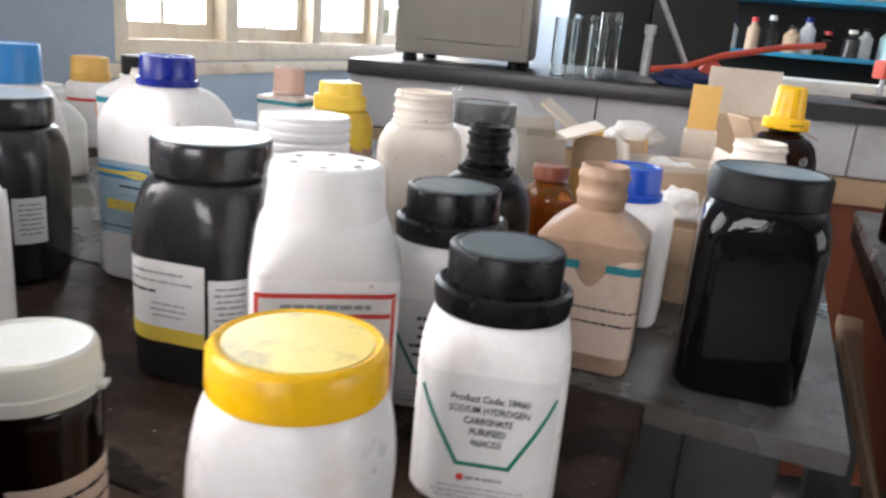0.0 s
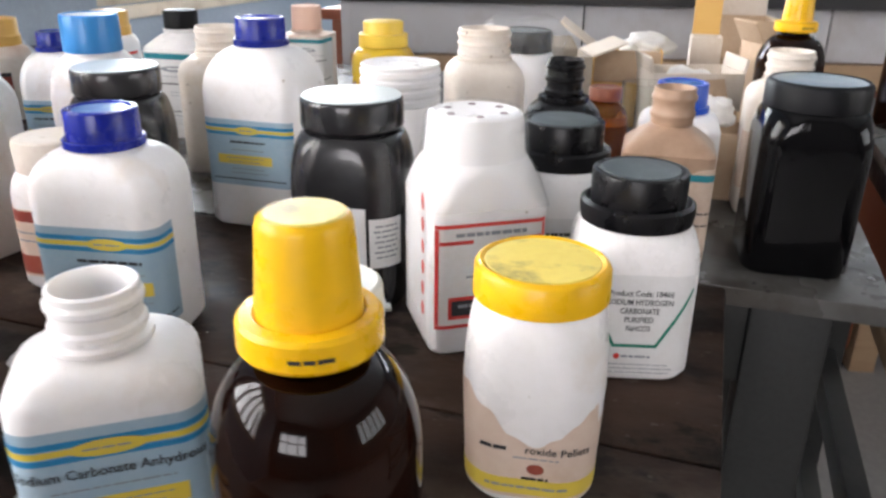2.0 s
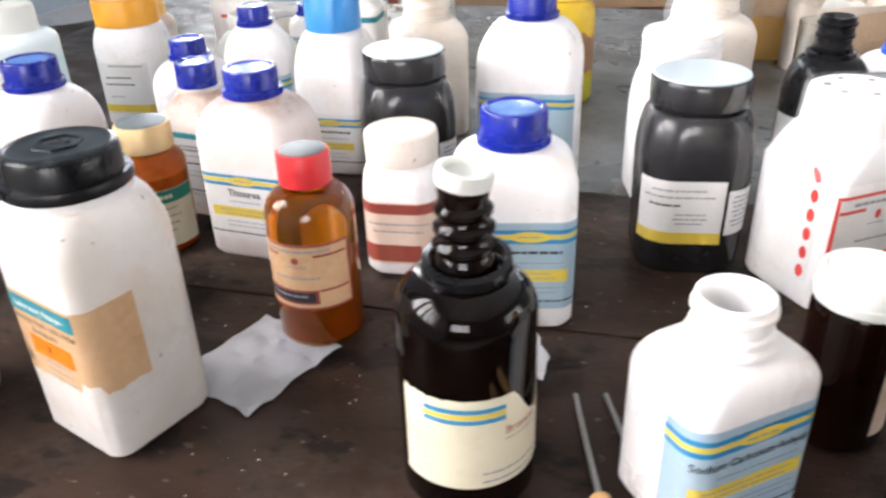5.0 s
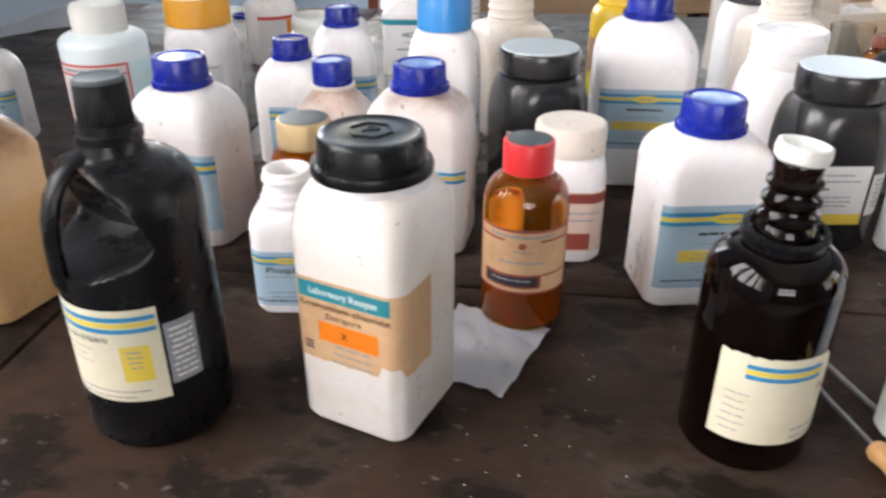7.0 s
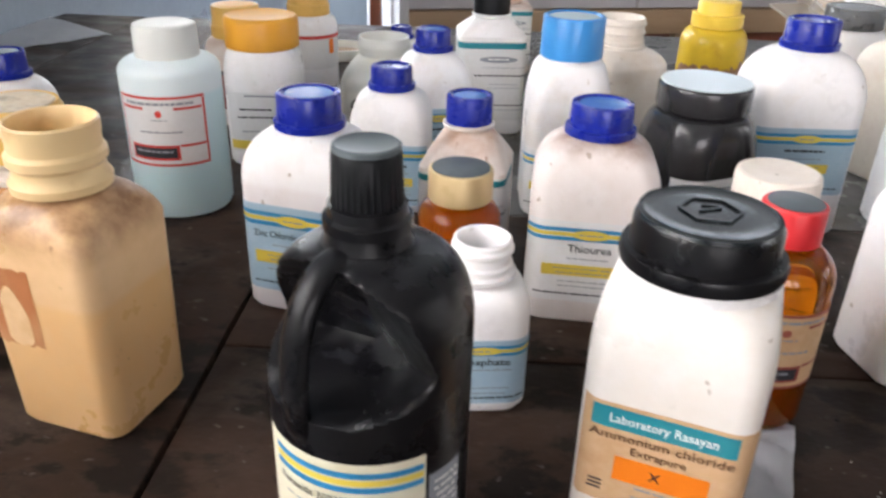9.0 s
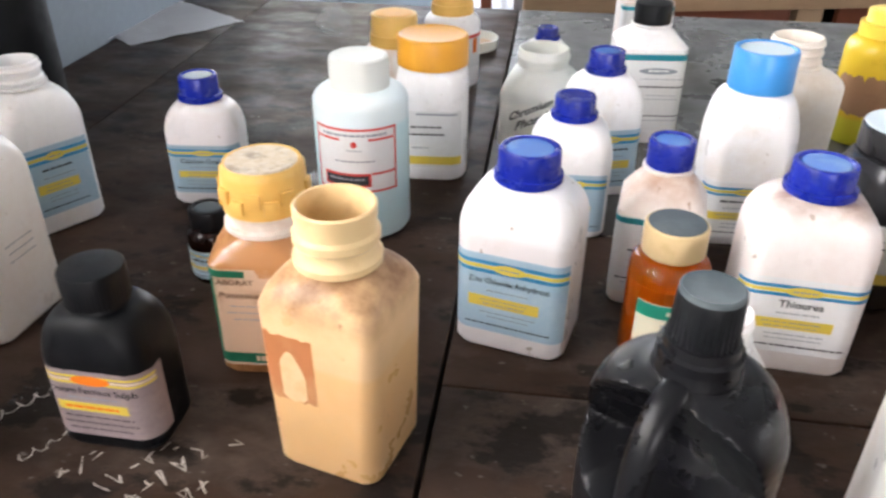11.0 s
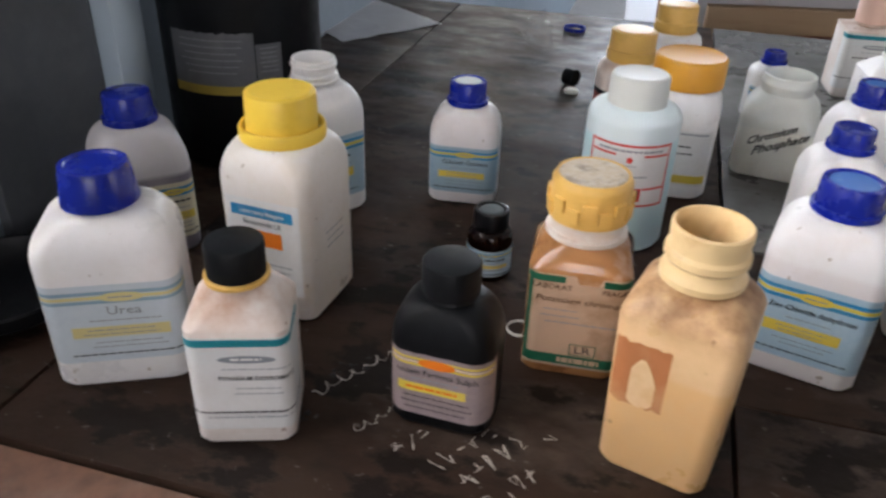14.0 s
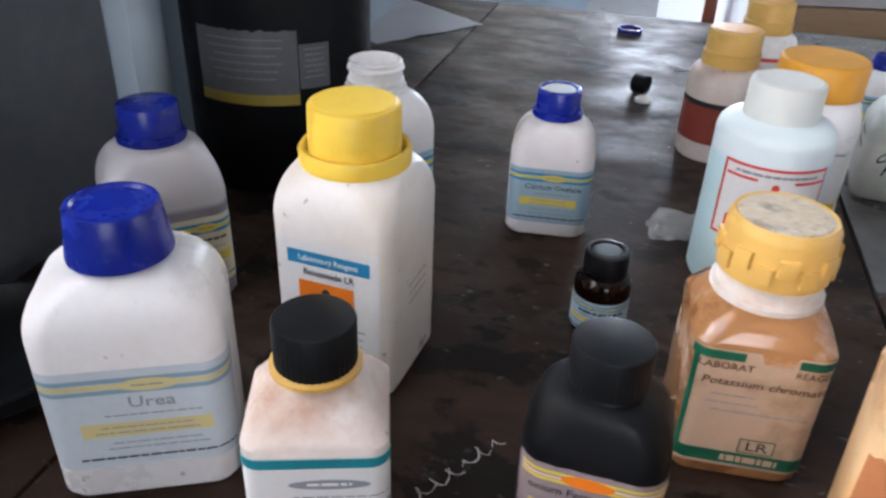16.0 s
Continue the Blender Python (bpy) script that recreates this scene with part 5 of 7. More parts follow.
def cream_lid_jar():
    ob = bottle(-0.019, 0.669, -98, "white square plastic jar with a cream lid and red-brown label", "jar", "jar", wide=0.970, tall=0.955)
    h = 0.108
    rings = square_rings(0.056, 0.056, 0.066, h - 0.022, 0.0235, 0.016)
    part("body", loft(rings), HDPE, ob)
    part("lid", turned([(h - 0.023, 0.0250), (h - 0.022, 0.0268), (h - 0.005, 0.0272), (h - 0.001, 0.0262), (h, 0.0240), (h - 0.0008, 0.0200), (h - 0.001, 0.0003)]), CREAM, ob)
    lab = sticker("label", ob, rings, 0, 0.036, 0.095, 0.050, PAPER_PINK, 1, "browned paper label with red panels")
    sticker("stripe", lab, rings, 0, 0.056, 0.095, 0.008, INK_MAROON, 2)
    sticker("stripe", lab, rings, -0.008, 0.020, 0.050, 0.014, INK_MAROON, 2)
    lines(lab, rings, 0, 0.044, 0.05, 2, 0.006, 0.0018, INK_GREY, 3, 95)


cream_lid_jar()


def orange_lid_jar():
    ob = bottle(-0.345, 1.020, -99, "white jar with wide orange lid and yellow banded label", "jar", "jar", wide=1.000, tall=1.046)
    h = 0.130
    rings = square_rings(0.070, 0.070, 0.080, h - 0.026, 0.030, 0.018)
    part("body", loft(rings), HDPE, ob)
    part("lid", turned([(h - 0.027, 0.0325), (h - 0.026, 0.0345), (h - 0.003, 0.0345), (h - 0.001, 0.0335), (h, 0.0320), (h - 0.0006, 0.0300), (h - 0.0006, 0.0003)]), ORANGE, ob)
    lab = sticker("label", ob, rings, 0, 0.042, 0.062, 0.054, PAPER, 1)
    sticker("stripe", lab, rings, 0, 0.0215, 0.062, 0.008, INK_YELLOW, 2)
    sticker("stripe", lab, rings, 0.006, 0.066, 0.04, 0.0015, INK_GREY, 2)
    lines(lab, rings, -0.004, 0.054, 0.04, 2, 0.007, 0.0022, INK, 3, 97)
    lines(lab, rings, -0.01, 0.034, 0.02, 1, 0.007, 0.0016, INK_GREY, 3, 98)


orange_lid_jar()


def ochre_bottle(x, y, facing, top, label, brown):
    ob = bottle(x, y, facing, label)
    rings = round_rings(0.036, top * 0.60, top - 0.032, 0.0225)
    part("body", loft(rings), HDPE_PINK if brown else HDPE, ob)
    plain_cap(ob, top - 0.032, top, 0.0255, OCHRE, 30, 0.0270, 0.012, disc=ORANGE)
    if brown:
        lab = sticker("label", ob, rings, 0, 0.040, 0.12, 0.040, INK_MAROON, 1, "dark red-brown label")
        sticker("stripe", lab, rings, 0, 0.0585, 0.12, 0.005, INK, 2)
    else:
        lab = sticker("label", ob, rings, 0.01, 0.048, 0.07, 0.042, PAPER, 1)
        sticker("stripe", lab, rings, 0.01, 0.066, 0.07, 0.004, INK_RED, 2)
        sticker("stripe", lab, rings, 0.02, 0.054, 0.008, 0.018, INK_ORANGE, 2)


ochre_bottle(-0.377, 1.147, -140, 0.124, "whitish plastic bottle with an ochre cap and dark red label", True)
ochre_bottle(-0.297, 1.288, -75, 0.122, "whitish plastic bottle with an orange cap and red striped label", False)


def aqua_bottle():
    ob = bottle(-0.415, 0.911, -100, "pale aqua round plastic bottle with a white cap, red bordered label", wide=1.000, tall=1.027)
    h = 0.146
    rings = round_rings(0.040, 0.110, 0.122, 0.0240)
    part("body", loft(rings), AQUA, ob)
    part("cap", turned([(h - 0.027, 0.0235), (h - 0.026, 0.0250), (h - 0.004, 0.0248), (h - 0.001, 0.0238), (h, 0.0215), (h - 0.0006, 0.019), (h - 0.0006, 0.0003)]), FROST, ob)
    lab = red_label(ob, rings, 0.074, 0.054, 0.072, 0.0, seed=101)


aqua_bottle()


def handled_can():
    """Black can whose side is pinched into a carrying handle."""
    ob = bottle(-0.291, 0.503, -112, "black plastic can with a moulded side handle and cream label", "can", "can", wide=1.040, tall=0.985)
    R, h, grip = 0.0370, 0.190, radians(-116)      # grip: the way to the handle, in the can's own turn
    rings = round_rings(R, 0.124, 0.153, 0.0175)
    levels = [0.0, 0.0012, 0.005, 0.03, 0.06, 0.078] + [0.082 + 0.0016 * k for k in range(45)]
    bm = loft([(z, *sec(rings, z)) for z in levels if z < 0.153] + [(0.153, 0.0175, 0.0175, 0.0175), (0.155, 0.0160, 0.0160, 0.0160)], arc=26)
    for v in bm.verts:                             # cut flat behind the handle, with a slanting floor
        x, y, z = v.co
        d = x * math.cos(grip) + y * math.sin(grip)
        floor = 0.106 + 0.45 * max(0.0, 0.032 - d)
        if z > floor - 0.004 and z < 0.152:
            k = min(1.0, (z - floor + 0.004) / 0.006)
            side = -x * math.sin(grip) + y * math.cos(grip)
            cut = -0.008 + 0.42 * (z - 0.106) + 0.28 * abs(side) + max(0.0, z - 0.140) * 0.6
            if d > cut:
                v.co.x -= (d - cut) * k * math.cos(grip)
                v.co.y -= (d - cut) * k * math.sin(grip)
    part("body", bm, BLACK, ob, smooth=50)
    bm = bmesh.new()
    path = [(0.013, 0.1535), (0.020, 0.1520), (0.0265, 0.1470), (0.0315, 0.1395), (0.0348, 0.1295), (0.0362, 0.1180), (0.0366, 0.1100), (0.0366, 0.1030), (0.0362, 0.0970), (0.0345, 0.0930)]
    loops = []
    for k, (r, z) in enumerate(path):
        r0, z0 = path[max(k - 1, 0)]
        r1, z1 = path[min(k + 1, len(path) - 1)]
        n = math.hypot(r1 - r0, z1 - z0)
        nr, nz = -(z1 - z0) / n, (r1 - r0) / n
        row = []
        for i in range(12):
            g = 2 * math.pi * i / 12
            side, out = 0.0058 * math.cos(g), 0.0036 * math.sin(g)
            rr, zz = r + nr * out, z + nz * out
            row.append(bm.verts.new((rr * math.cos(grip) - side * math.sin(grip), rr * math.sin(grip) + side * math.cos(grip), zz)))
        loops.append(row)
    for a, b in zip(loops, loops[1:]):
        for i in range(12):
            bm.faces.new((a[i], a[(i + 1) % 12], b[(i + 1) % 12], b[i]))
    bm.faces.new(loops[0][::-1]), bm.faces.new(loops[-1])
    bmesh.ops.recalc_face_normals(bm, faces=bm.faces)
    part("handle", bm, BLACK, ob)
    part("neck_ring", turned([(0.152, 0.0150), (0.1525, 0.0160), (0.157, 0.0146), (0.1600, 0.0140), (0.1605, 0.0152), (0.1645, 0.0152), (0.1655, 0.0138), (0.1690, 0.0134), (0.1695, 0.0115)], False, False), BLACK, ob)
    cap = part("cap", ribbed(0.1690, h - 0.002, 0.0122, 0.0116, 34, 0.0005), BLACK_MATT, ob)
    part("cap_disc", turned([(h - 0.0021, 0.0114), (h - 0.0006, 0.0112), (h, 0.0104), (h - 0.0006, 0.0092), (h - 0.0006, 0.0003)]), BLACK_TOP, cap, "smooth rimmed cap top")
    lab = sticker("label", ob, rings, -0.003, 0.060, 0.066, 0.054, PAPER_CREAM, 1, "cream paper label reading Peroxide 30%W/V")
    for z, m in ((0.0820, INK_BLUE), (0.0787, INK_YELLOW), (0.0754, INK_BLUE)):
        sticker("stripe", lab, rings, 0.000, z, 0.058, 0.0026, m, 2)
    words(lab, rings, "Peroxide 30%W/V", -0.010, 0.0700, 0.0048, INK, 3, 0.032, bold=0.00004)
    lines(lab, rings, -0.014, 0.064, 0.020, 3, 0.004, 0.0009, INK_GREY, 3, 103)
    note = sticker("hazard_strip", lab, rings, 0.017, 0.056, 0.014, 0.021, INK_YELLOW, 2)
    lines(note, rings, 0.017, 0.063, 0.008, 4, 0.003, 0.0012, INK_GREY, 3, 104)
    lines(lab, rings, -0.003, 0.0395, 0.05, 2, 0.0035, 0.0012, INK_GREY, 3, 105)
    code = sticker("side_label", ob, rings, 0.0395, 0.058, 0.016, 0.036, INK_GREY, 1, "grey printed side sticker")
    lines(code, rings, 0.0395, 0.072, 0.013, 9, 0.0035, 0.0018, PAPER, 3, 106)


handled_can()


def tall_jar(x, y, facing, top, w, label, big_black):
    """Tall square jar with a wide cap, one with a browned label and one with a printed one."""
    ob = bottle(x, y, facing, label, "jar", "jar")
    rings = square_rings(w, w, top * (0.70 if big_black else 0.66), top - (0.024 if big_black else 0.032), 0.0275, 0.010)
    part("body", loft(rings), HDPE_SMUDGED, ob)
    if big_black:
        part("neck", turned([(top - 0.026, 0.027), (top - 0.0255, 0.0296), (top - 0.0205, 0.0298), (top - 0.020, 0.027)], False, False), HDPE, ob)
        part("collar", turned([(top - 0.0205, 0.028), (top - 0.020, 0.0304), (top - 0.0165, 0.0308), (top - 0.0145, 0.0300), (top - 0.014, 0.026)], False, False), BLACK, ob)
        cap = part("cap", ribbed(top - 0.0180, top - 0.002, 0.0276, 0.0270, 15, 0.0004), BLACK, ob)
        part("cap_dome", turned([(top - 0.0022, 0.0262), (top - 0.0009, 0.0256), (top - 0.0004, 0.0240), (top - 0.0012, 0.0222), (top - 0.0006, 0.0150), (top - 0.0003, 0.0003)]), BLACK_SHEEN, cap, "glossy cap top")
        bm = bmesh.new()                      # raised six-sided outline
        loops = [[bm.verts.new((r * math.cos(radians(60 * k + 12)), r * math.sin(radians(60 * k + 12)), z)) for k in range(6)] for r, z in ((0.0118, top - 0.0006), (0.0118, top + 0.0004), (0.0106, top + 0.0004), (0.0106, top - 0.0006))]
        for a, b in zip(loops, loops[1:] + loops[:1]):
            for k in range(6):
                bm.faces.new((a[k], a[(k + 1) % 6], b[(k + 1) % 6], b[k]))
        part("emblem", bm, BLACK_SHEEN, cap, "raised moulded outline", smooth=0)
        part("emblem_bar", box(-0.0045, 0.0045, -0.0006, 0.0006, top - 0.0006, top + 0.0004, 0, pose(0, 0, 0, 0, 0, 40)), BLACK_SHEEN, cap, smooth=0)
        part("emblem_bar", box(-0.0030, 0.0030, 0.0030, 0.0042, top - 0.0006, top + 0.0004, 0, pose(0, 0, 0, 0, 0, 10)), BLACK_SHEEN, cap, smooth=0)
        tear = lambda u: 0.004 * (0.5 + 0.5 * noise.noise((u * 18, 2, 0))) + (0.006 if 0.08 < u < 0.2 else 0)
        lab = sticker("label", ob, rings, 0.014, 0.0660, 0.092, 0.050, PAPER_BROWN, 1, "browned paper label, torn along the bottom", bottom=tear)
        band = sticker("stripe", lab, rings, 0.0, 0.0845, 0.054, 0.0095, INK_TEAL, 2)
        words(band, rings, "Laboratory Rasayan", 0.0, 0.0845, 0.0055, INK_WHITE, 3, 0.040)
        words(lab, rings, "Ammonium chloride", 0.0, 0.0765, 0.0056, INK_BROWN, 3, 0.0540, bold=0.00003)
        words(lab, rings, "Extrapure", 0.0, 0.0710, 0.0050, INK_BROWN, 3, 0.021, bold=0.00003)
        haz = sticker("hazard_strip", lab, rings, 0.002, 0.0615, 0.036, 0.0115, INK_ORANGE, 2)
        words(haz, rings, "X", 0.000, 0.0615, 0.006, INK, 3)
        lines(lab, rings, -0.022, 0.0535, 0.007, 3, 0.002, 0.0014, INK, 3, 112)
        lines(lab, rings, 0.004, 0.0540, 0.03, 3, 0.0045, 0.0012, INK_GREY, 3, 113)
    else:
        part("tamper_ring", turned([(top - 0.033, 0.0270), (top - 0.0325, 0.0308), (top - 0.025, 0.0312), (top - 0.023, 0.0300), (top - 0.0235, 0.0280), (top - 0.028, 0.0272)], False, False), LEMON, ob)
        cap = part("cap", ribbed(top - 0.027, top, 0.0258, 0.0252, 44, 0.0004), LEMON, ob)
        part("cap_top", turned([(top + 0.0001, 0.0232), (top + 0.0008, 0.0222), (top + 0.0008, 0.0003)]), LEMON, cap)
        lab = sticker("label", ob, rings, 0.0, 0.060, 0.060, 0.074, PAPER, 1)
        band = sticker("stripe", lab, rings, 0.0, 0.0870, 0.050, 0.0085, INK_BLUE, 2)
        words(band, rings, "Laboratory Reagent", 0.0, 0.0870, 0.005, INK_WHITE, 3, 0.036)
        words(lab, rings, "Benzamide LR", 0.0, 0.0785, 0.0058, INK, 3, 0.031)
        haz = sticker("hazard_strip", lab, rings, -0.002, 0.0665, 0.034, 0.0125, INK_ORANGE, 2)
        oval(haz, rings, -0.002, 0.0665, 0.0025, 0.003, INK, 3)
        lines(lab, rings, -0.018, 0.0565, 0.008, 3, 0.002, 0.0014, INK, 3, 114)
        lines(lab, rings, 0.0, 0.046, 0.045, 5, 0.005, 0.0012, INK_GREY, 3, 115)
        side = lines(ob, rings, w * 0.98, 0.066, 0.03, 3, 0.006, 0.0012, INK_GREY, 2, 116)


tall_jar(-0.167, 0.496, -123, 0.160, 0.066, "tall white jar, black cap, browned label reading Ammonium chloride Extrapure", True)
tall_jar(-0.690, 0.788, -108, 0.165, 0.073, "tall white jar with yellow cap, label reading Benzamide LR", False)


def tan_bottle():
    ob = bottle(-0.427, 0.634, -118, "tall tan-stained square plastic bottle with an open mouth", wide=1.000, tall=1.000)
    rings = square_rings(0.069, 0.066, 0.108, 0.126, 0.0205, 0.010, 0.002, 0.35)
    part("body", loft(rings + [(0.128, 0.0205, 0.0205, 0.0205)], True, False), TAN, ob)
    z0 = 0.126
    prof = [(z0, 0.0205), (z0 + 0.001, 0.0232), (z0 + 0.005, 0.0236), (z0 + 0.007, 0.0220), (z0 + 0.009, 0.0212), (z0 + 0.012, 0.0212), (z0 + 0.014, 0.0228), (z0 + 0.018, 0.0228), (z0 + 0.020, 0.0212), (z0 + 0.0245, 0.0210),
            (z0 + 0.027, 0.0216), (z0 + 0.032, 0.0216), (z0 + 0.033, 0.0206), (z0 + 0.0325, 0.0196), (z0 + 0.030, 0.0190), (z0 + 0.004, 0.0190), (z0 - 0.02, 0.022)]
    part("mouth", turned(prof, False, False), TAN_RIM, ob, "yellowed threaded bottle mouth")
    part("contents", turned([(0.112, 0.024), (0.114, 0.014), (0.1145, 0.0003)], False, True), TAN_RIM, ob)
    lab = sticker("label", ob, rings, -0.016, 0.074, 0.032, 0.046, RUST, 1, "stained remains of a label", top=ragged(0.004, 7), bottom=ragged(0.003, 8))
    sticker("label_remnant", lab, rings, -0.013, 0.069, 0.015, 0.034, REMNANT, 2, top=lambda u: 0.012 * (2 * abs(u + 0.1)) ** 1.6, bottom=lambda u: 0.004 * (2 * abs(u)) ** 2 + 0.002 * noise.noise((u * 4, 1, 0)))


tan_bottle()


def chromate_bottle():
    ob = bottle(-0.475, 0.732, -99, "powder-coated glass bottle, ochre cap, label reading Potassium chromate", wide=1.000, tall=0.986)
    h = 0.142
    rings = square_rings(0.068, 0.068, 0.084, 0.100, 0.026, 0.010, 0.0, 0.7)
    part("body", loft(rings + [(0.102, 0.024, 0.024, 0.024)]), STAINED_GLASS, ob)
    part("neck", turned([(0.099, 0.0262), (0.100, 0.0275), (0.103, 0.0275), (0.104, 0.0245), (0.109, 0.0245), (0.110, 0.0258), (0.113, 0.0258), (0.114, 0.024)], False, False), HDPE_DIRTY, ob, "soiled white neck")
    cap = part("cap", turned([(0.112, 0.0250), (0.1125, 0.0268), (0.1155, 0.0272), (0.136, 0.0262), (0.138, 0.0262), (0.1405, 0.0245), (0.142, 0.0240), (0.1412, 0.0225), (0.1412, 0.0003)]), OCHRE, ob)
    part("cap_top", turned([(0.1413, 0.0223), (0.1420, 0.0215), (0.1421, 0.0003)]), SOILED_TOP, cap, "grime-covered cap top")
    for k in range(16):                       # grip blocks at two heights
        g = 360 * k / 16
        z = 0.1165 if k % 2 else 0.1215
        part("grip", box(-0.0045, 0.0045, -0.0285, -0.0255, z, z + 0.009, 0.0006), OCHRE, cap, "", pose(0, 0, 0, 0, 0, g))
    lab = sticker("label", ob, rings, 0.004, 0.046, 0.074, 0.074, AGED, 1, "browned paper label with green borders", top=lambda u: 0.006 if -0.08 < u < 0.14 else 0.0)
    sticker("border", lab, rings, -0.022, 0.0795, 0.026, 0.005, INK_FOREST, 2)
    sticker("border", lab, rings, 0.028, 0.0795, 0.024, 0.005, INK_FOREST, 2)
    sticker("border", lab, rings, 0.004, 0.0150, 0.074, 0.008, INK_FOREST, 2)
    sticker("border", lab, rings, -0.0315, 0.046, 0.003, 0.070, INK_FOREST, 2)
    sticker("border", lab, rings, 0.0395, 0.046, 0.002, 0.070, INK_FOREST, 2)
    words(lab, rings, "LABORAT", -0.017, 0.0735, 0.0055, INK_BROWN, 3, 0.026)
    words(lab, rings, "REAGENT", 0.027, 0.0735, 0.0055, INK_BROWN, 3, 0.023)
    words(lab, rings, "Potassium chromate", 0.003, 0.0640, 0.0062, INK_BROWN, 3, 0.060, 0.15)
    lines(lab, rings, -0.010, 0.056, 0.03, 2, 0.005, 0.0010, INK_GREY, 3, 121)
    lines(lab, rings, 0.004, 0.046, 0.055, 1, 0.005, 0.0012, INK_GREY, 3, 122)
    box_ = sticker("name_panel", lab, rings, 0.008, 0.0245, 0.018, 0.0095, INK_FOREST, 2)
    sticker("name_panel", box_, rings, 0.008, 0.0247, 0.0165, 0.0080, AGED, 3)
    words(box_, rings, "LR", 0.008, 0.0247, 0.0085, INK, 4, 0.011)
    lines(lab, rings, 0.006, 0.0150, 0.040, 1, 0.01, 0.0055, AGED, 3, 123)
    lines(lab, rings, 0.004, 0.0105, 0.03, 1, 0.01, 0.001, INK_GREY, 3, 124)


chromate_bottle()


def black_flat_bottle():
    ob = bottle(-0.563, 0.663, -105, "matt black plastic bottle with a faded lilac label", wide=1.000, tall=1.000)
    h = 0.112
    rings = square_rings(0.066, 0.050, 0.060, 0.089, 0.0165, 0.014)
    part("body", loft(rings + [(0.092, 0.015, 0.015, 0.015)]), BLACK_MATT, ob)
    plain_cap(ob, 0.092, h, 0.0180, BLACK_MATT, 44)
    lab = sticker("label", ob, rings, 0.006, 0.035, 0.080, 0.048, PAPER_LILAC, 1, "faded, curling lilac label with yellow stripes", top=ragged(0.0015, 6))
    for z, m in ((0.0545, INK_YELLOW), (0.0520, PAPER_PINK), (0.0500, INK_YELLOW)):
        sticker("stripe", lab, rings, 0.004, z, 0.070, 0.0016, m, 2)
    oval(lab, rings, 0.0, 0.0522, 0.012, 0.0035, INK_ORANGE, 3)
    words(lab, rings, "onium Ferrous Sulph", 0.000, 0.0445, 0.0060, INK, 3, 0.052)
    lines(lab, rings, 0.0, 0.0395, 0.040, 1, 0.01, 0.0012, INK_GREY, 3, 131)
    haz = sticker("hazard_strip", lab, rings, -0.003, 0.0325, 0.044, 0.0065, INK_YELLOW, 2)
    lines(haz, rings, -0.003, 0.0325, 0.040, 1, 0.01, 0.0025, INK_ORANGE, 3, 132)
    lines(lab, rings, 0.0, 0.0255, 0.05, 3, 0.0045, 0.0012, INK, 3, 133)


black_flat_bottle()


def vial():
    ob = bottle(-0.535, 0.829, -97, "small dark glass vial with a black cap and blue label", "vial", "vial", wide=1.000, tall=1.050)
    rings = round_rings(0.0185, 0.034, 0.043, 0.0125)
    part("body", loft(rings), DARK_GLASS, ob)
    plain_cap(ob, 0.043, 0.058, 0.0145, BLACK, disc=BLACK_TOP)
    blue_label(ob, rings, 0.070, 0.022, 0.018, 0, hazard=True, seed=141)


vial()


def phosphate_jar():
    ob = bottle(-0.223, 1.077, -112, "translucent square plastic jar with handwriting, Chromium Phosphate", "jar", "jar", wide=1.000, tall=1.070)
    rings = square_rings(0.078, 0.078, 0.058, 0.080, 0.0255, 0.012, 0.0, 0.5)
    part("body", loft(open_neck(rings, 0.097, 0.0265, 1), True, False), FROST, ob)
    for text, s, z, w, size in (("Chromium", -0.004, 0.048, 0.040, 0.011), ("Phosphate", 0.006, 0.036, 0.046, 0.012), ("Chromium", -0.066, 0.052, 0.026, 0.008), ("Phosphate", -0.064, 0.042, 0.026, 0.008)):
        data = words(ob, rings, text, s, z, size, INK, 2, w * 1.12, 0.3, bold=0.0003)
        for v in data.data.vertices:          # the hand slopes up to the right
            v.co.z += (v.co.x * 0.45 if abs(s) < 0.02 else 0)


phosphate_jar()


def drum_jar():
    ob = bottle(-0.801, 1.083, -72, "large black plastic drum with a worn label, its grey darkened for shade and yellow band", "drum", "drum")
    rings = round_rings(0.082, 0.245, 0.262, 0.066)
    part("body", loft(rings), BLACK_MATT, ob)
    part("lid", turned([(0.262, 0.060), (0.263, 0.066), (0.288, 0.066), (0.290, 0.063), (0.2895, 0.0003)]), BLACK_MATT, ob)
    lab = sticker("label", ob, rings, -0.036, 0.112, 0.088, 0.062, SHADED_LABEL, 1, "worn label, its grey darkened for shade", top=ragged(0.004, 2))
    sticker("stripe", lab, rings, -0.036, 0.0855, 0.088, 0.009, SHADED_YELLOW, 2)
    lines(lab, rings, -0.036, 0.134, 0.070, 6, 0.0062, 0.0014, SHADED_PRINT, 2, 151)
    code = sticker("side_label", ob, rings, 0.022, 0.112, 0.026, 0.036, SHADED_LABEL, 1, "grey side sticker")
    lines(code, rings, 0.022, 0.126, 0.018, 6, 0.0045, 0.0014, SHADED_PRINT, 2, 152)


drum_jar()


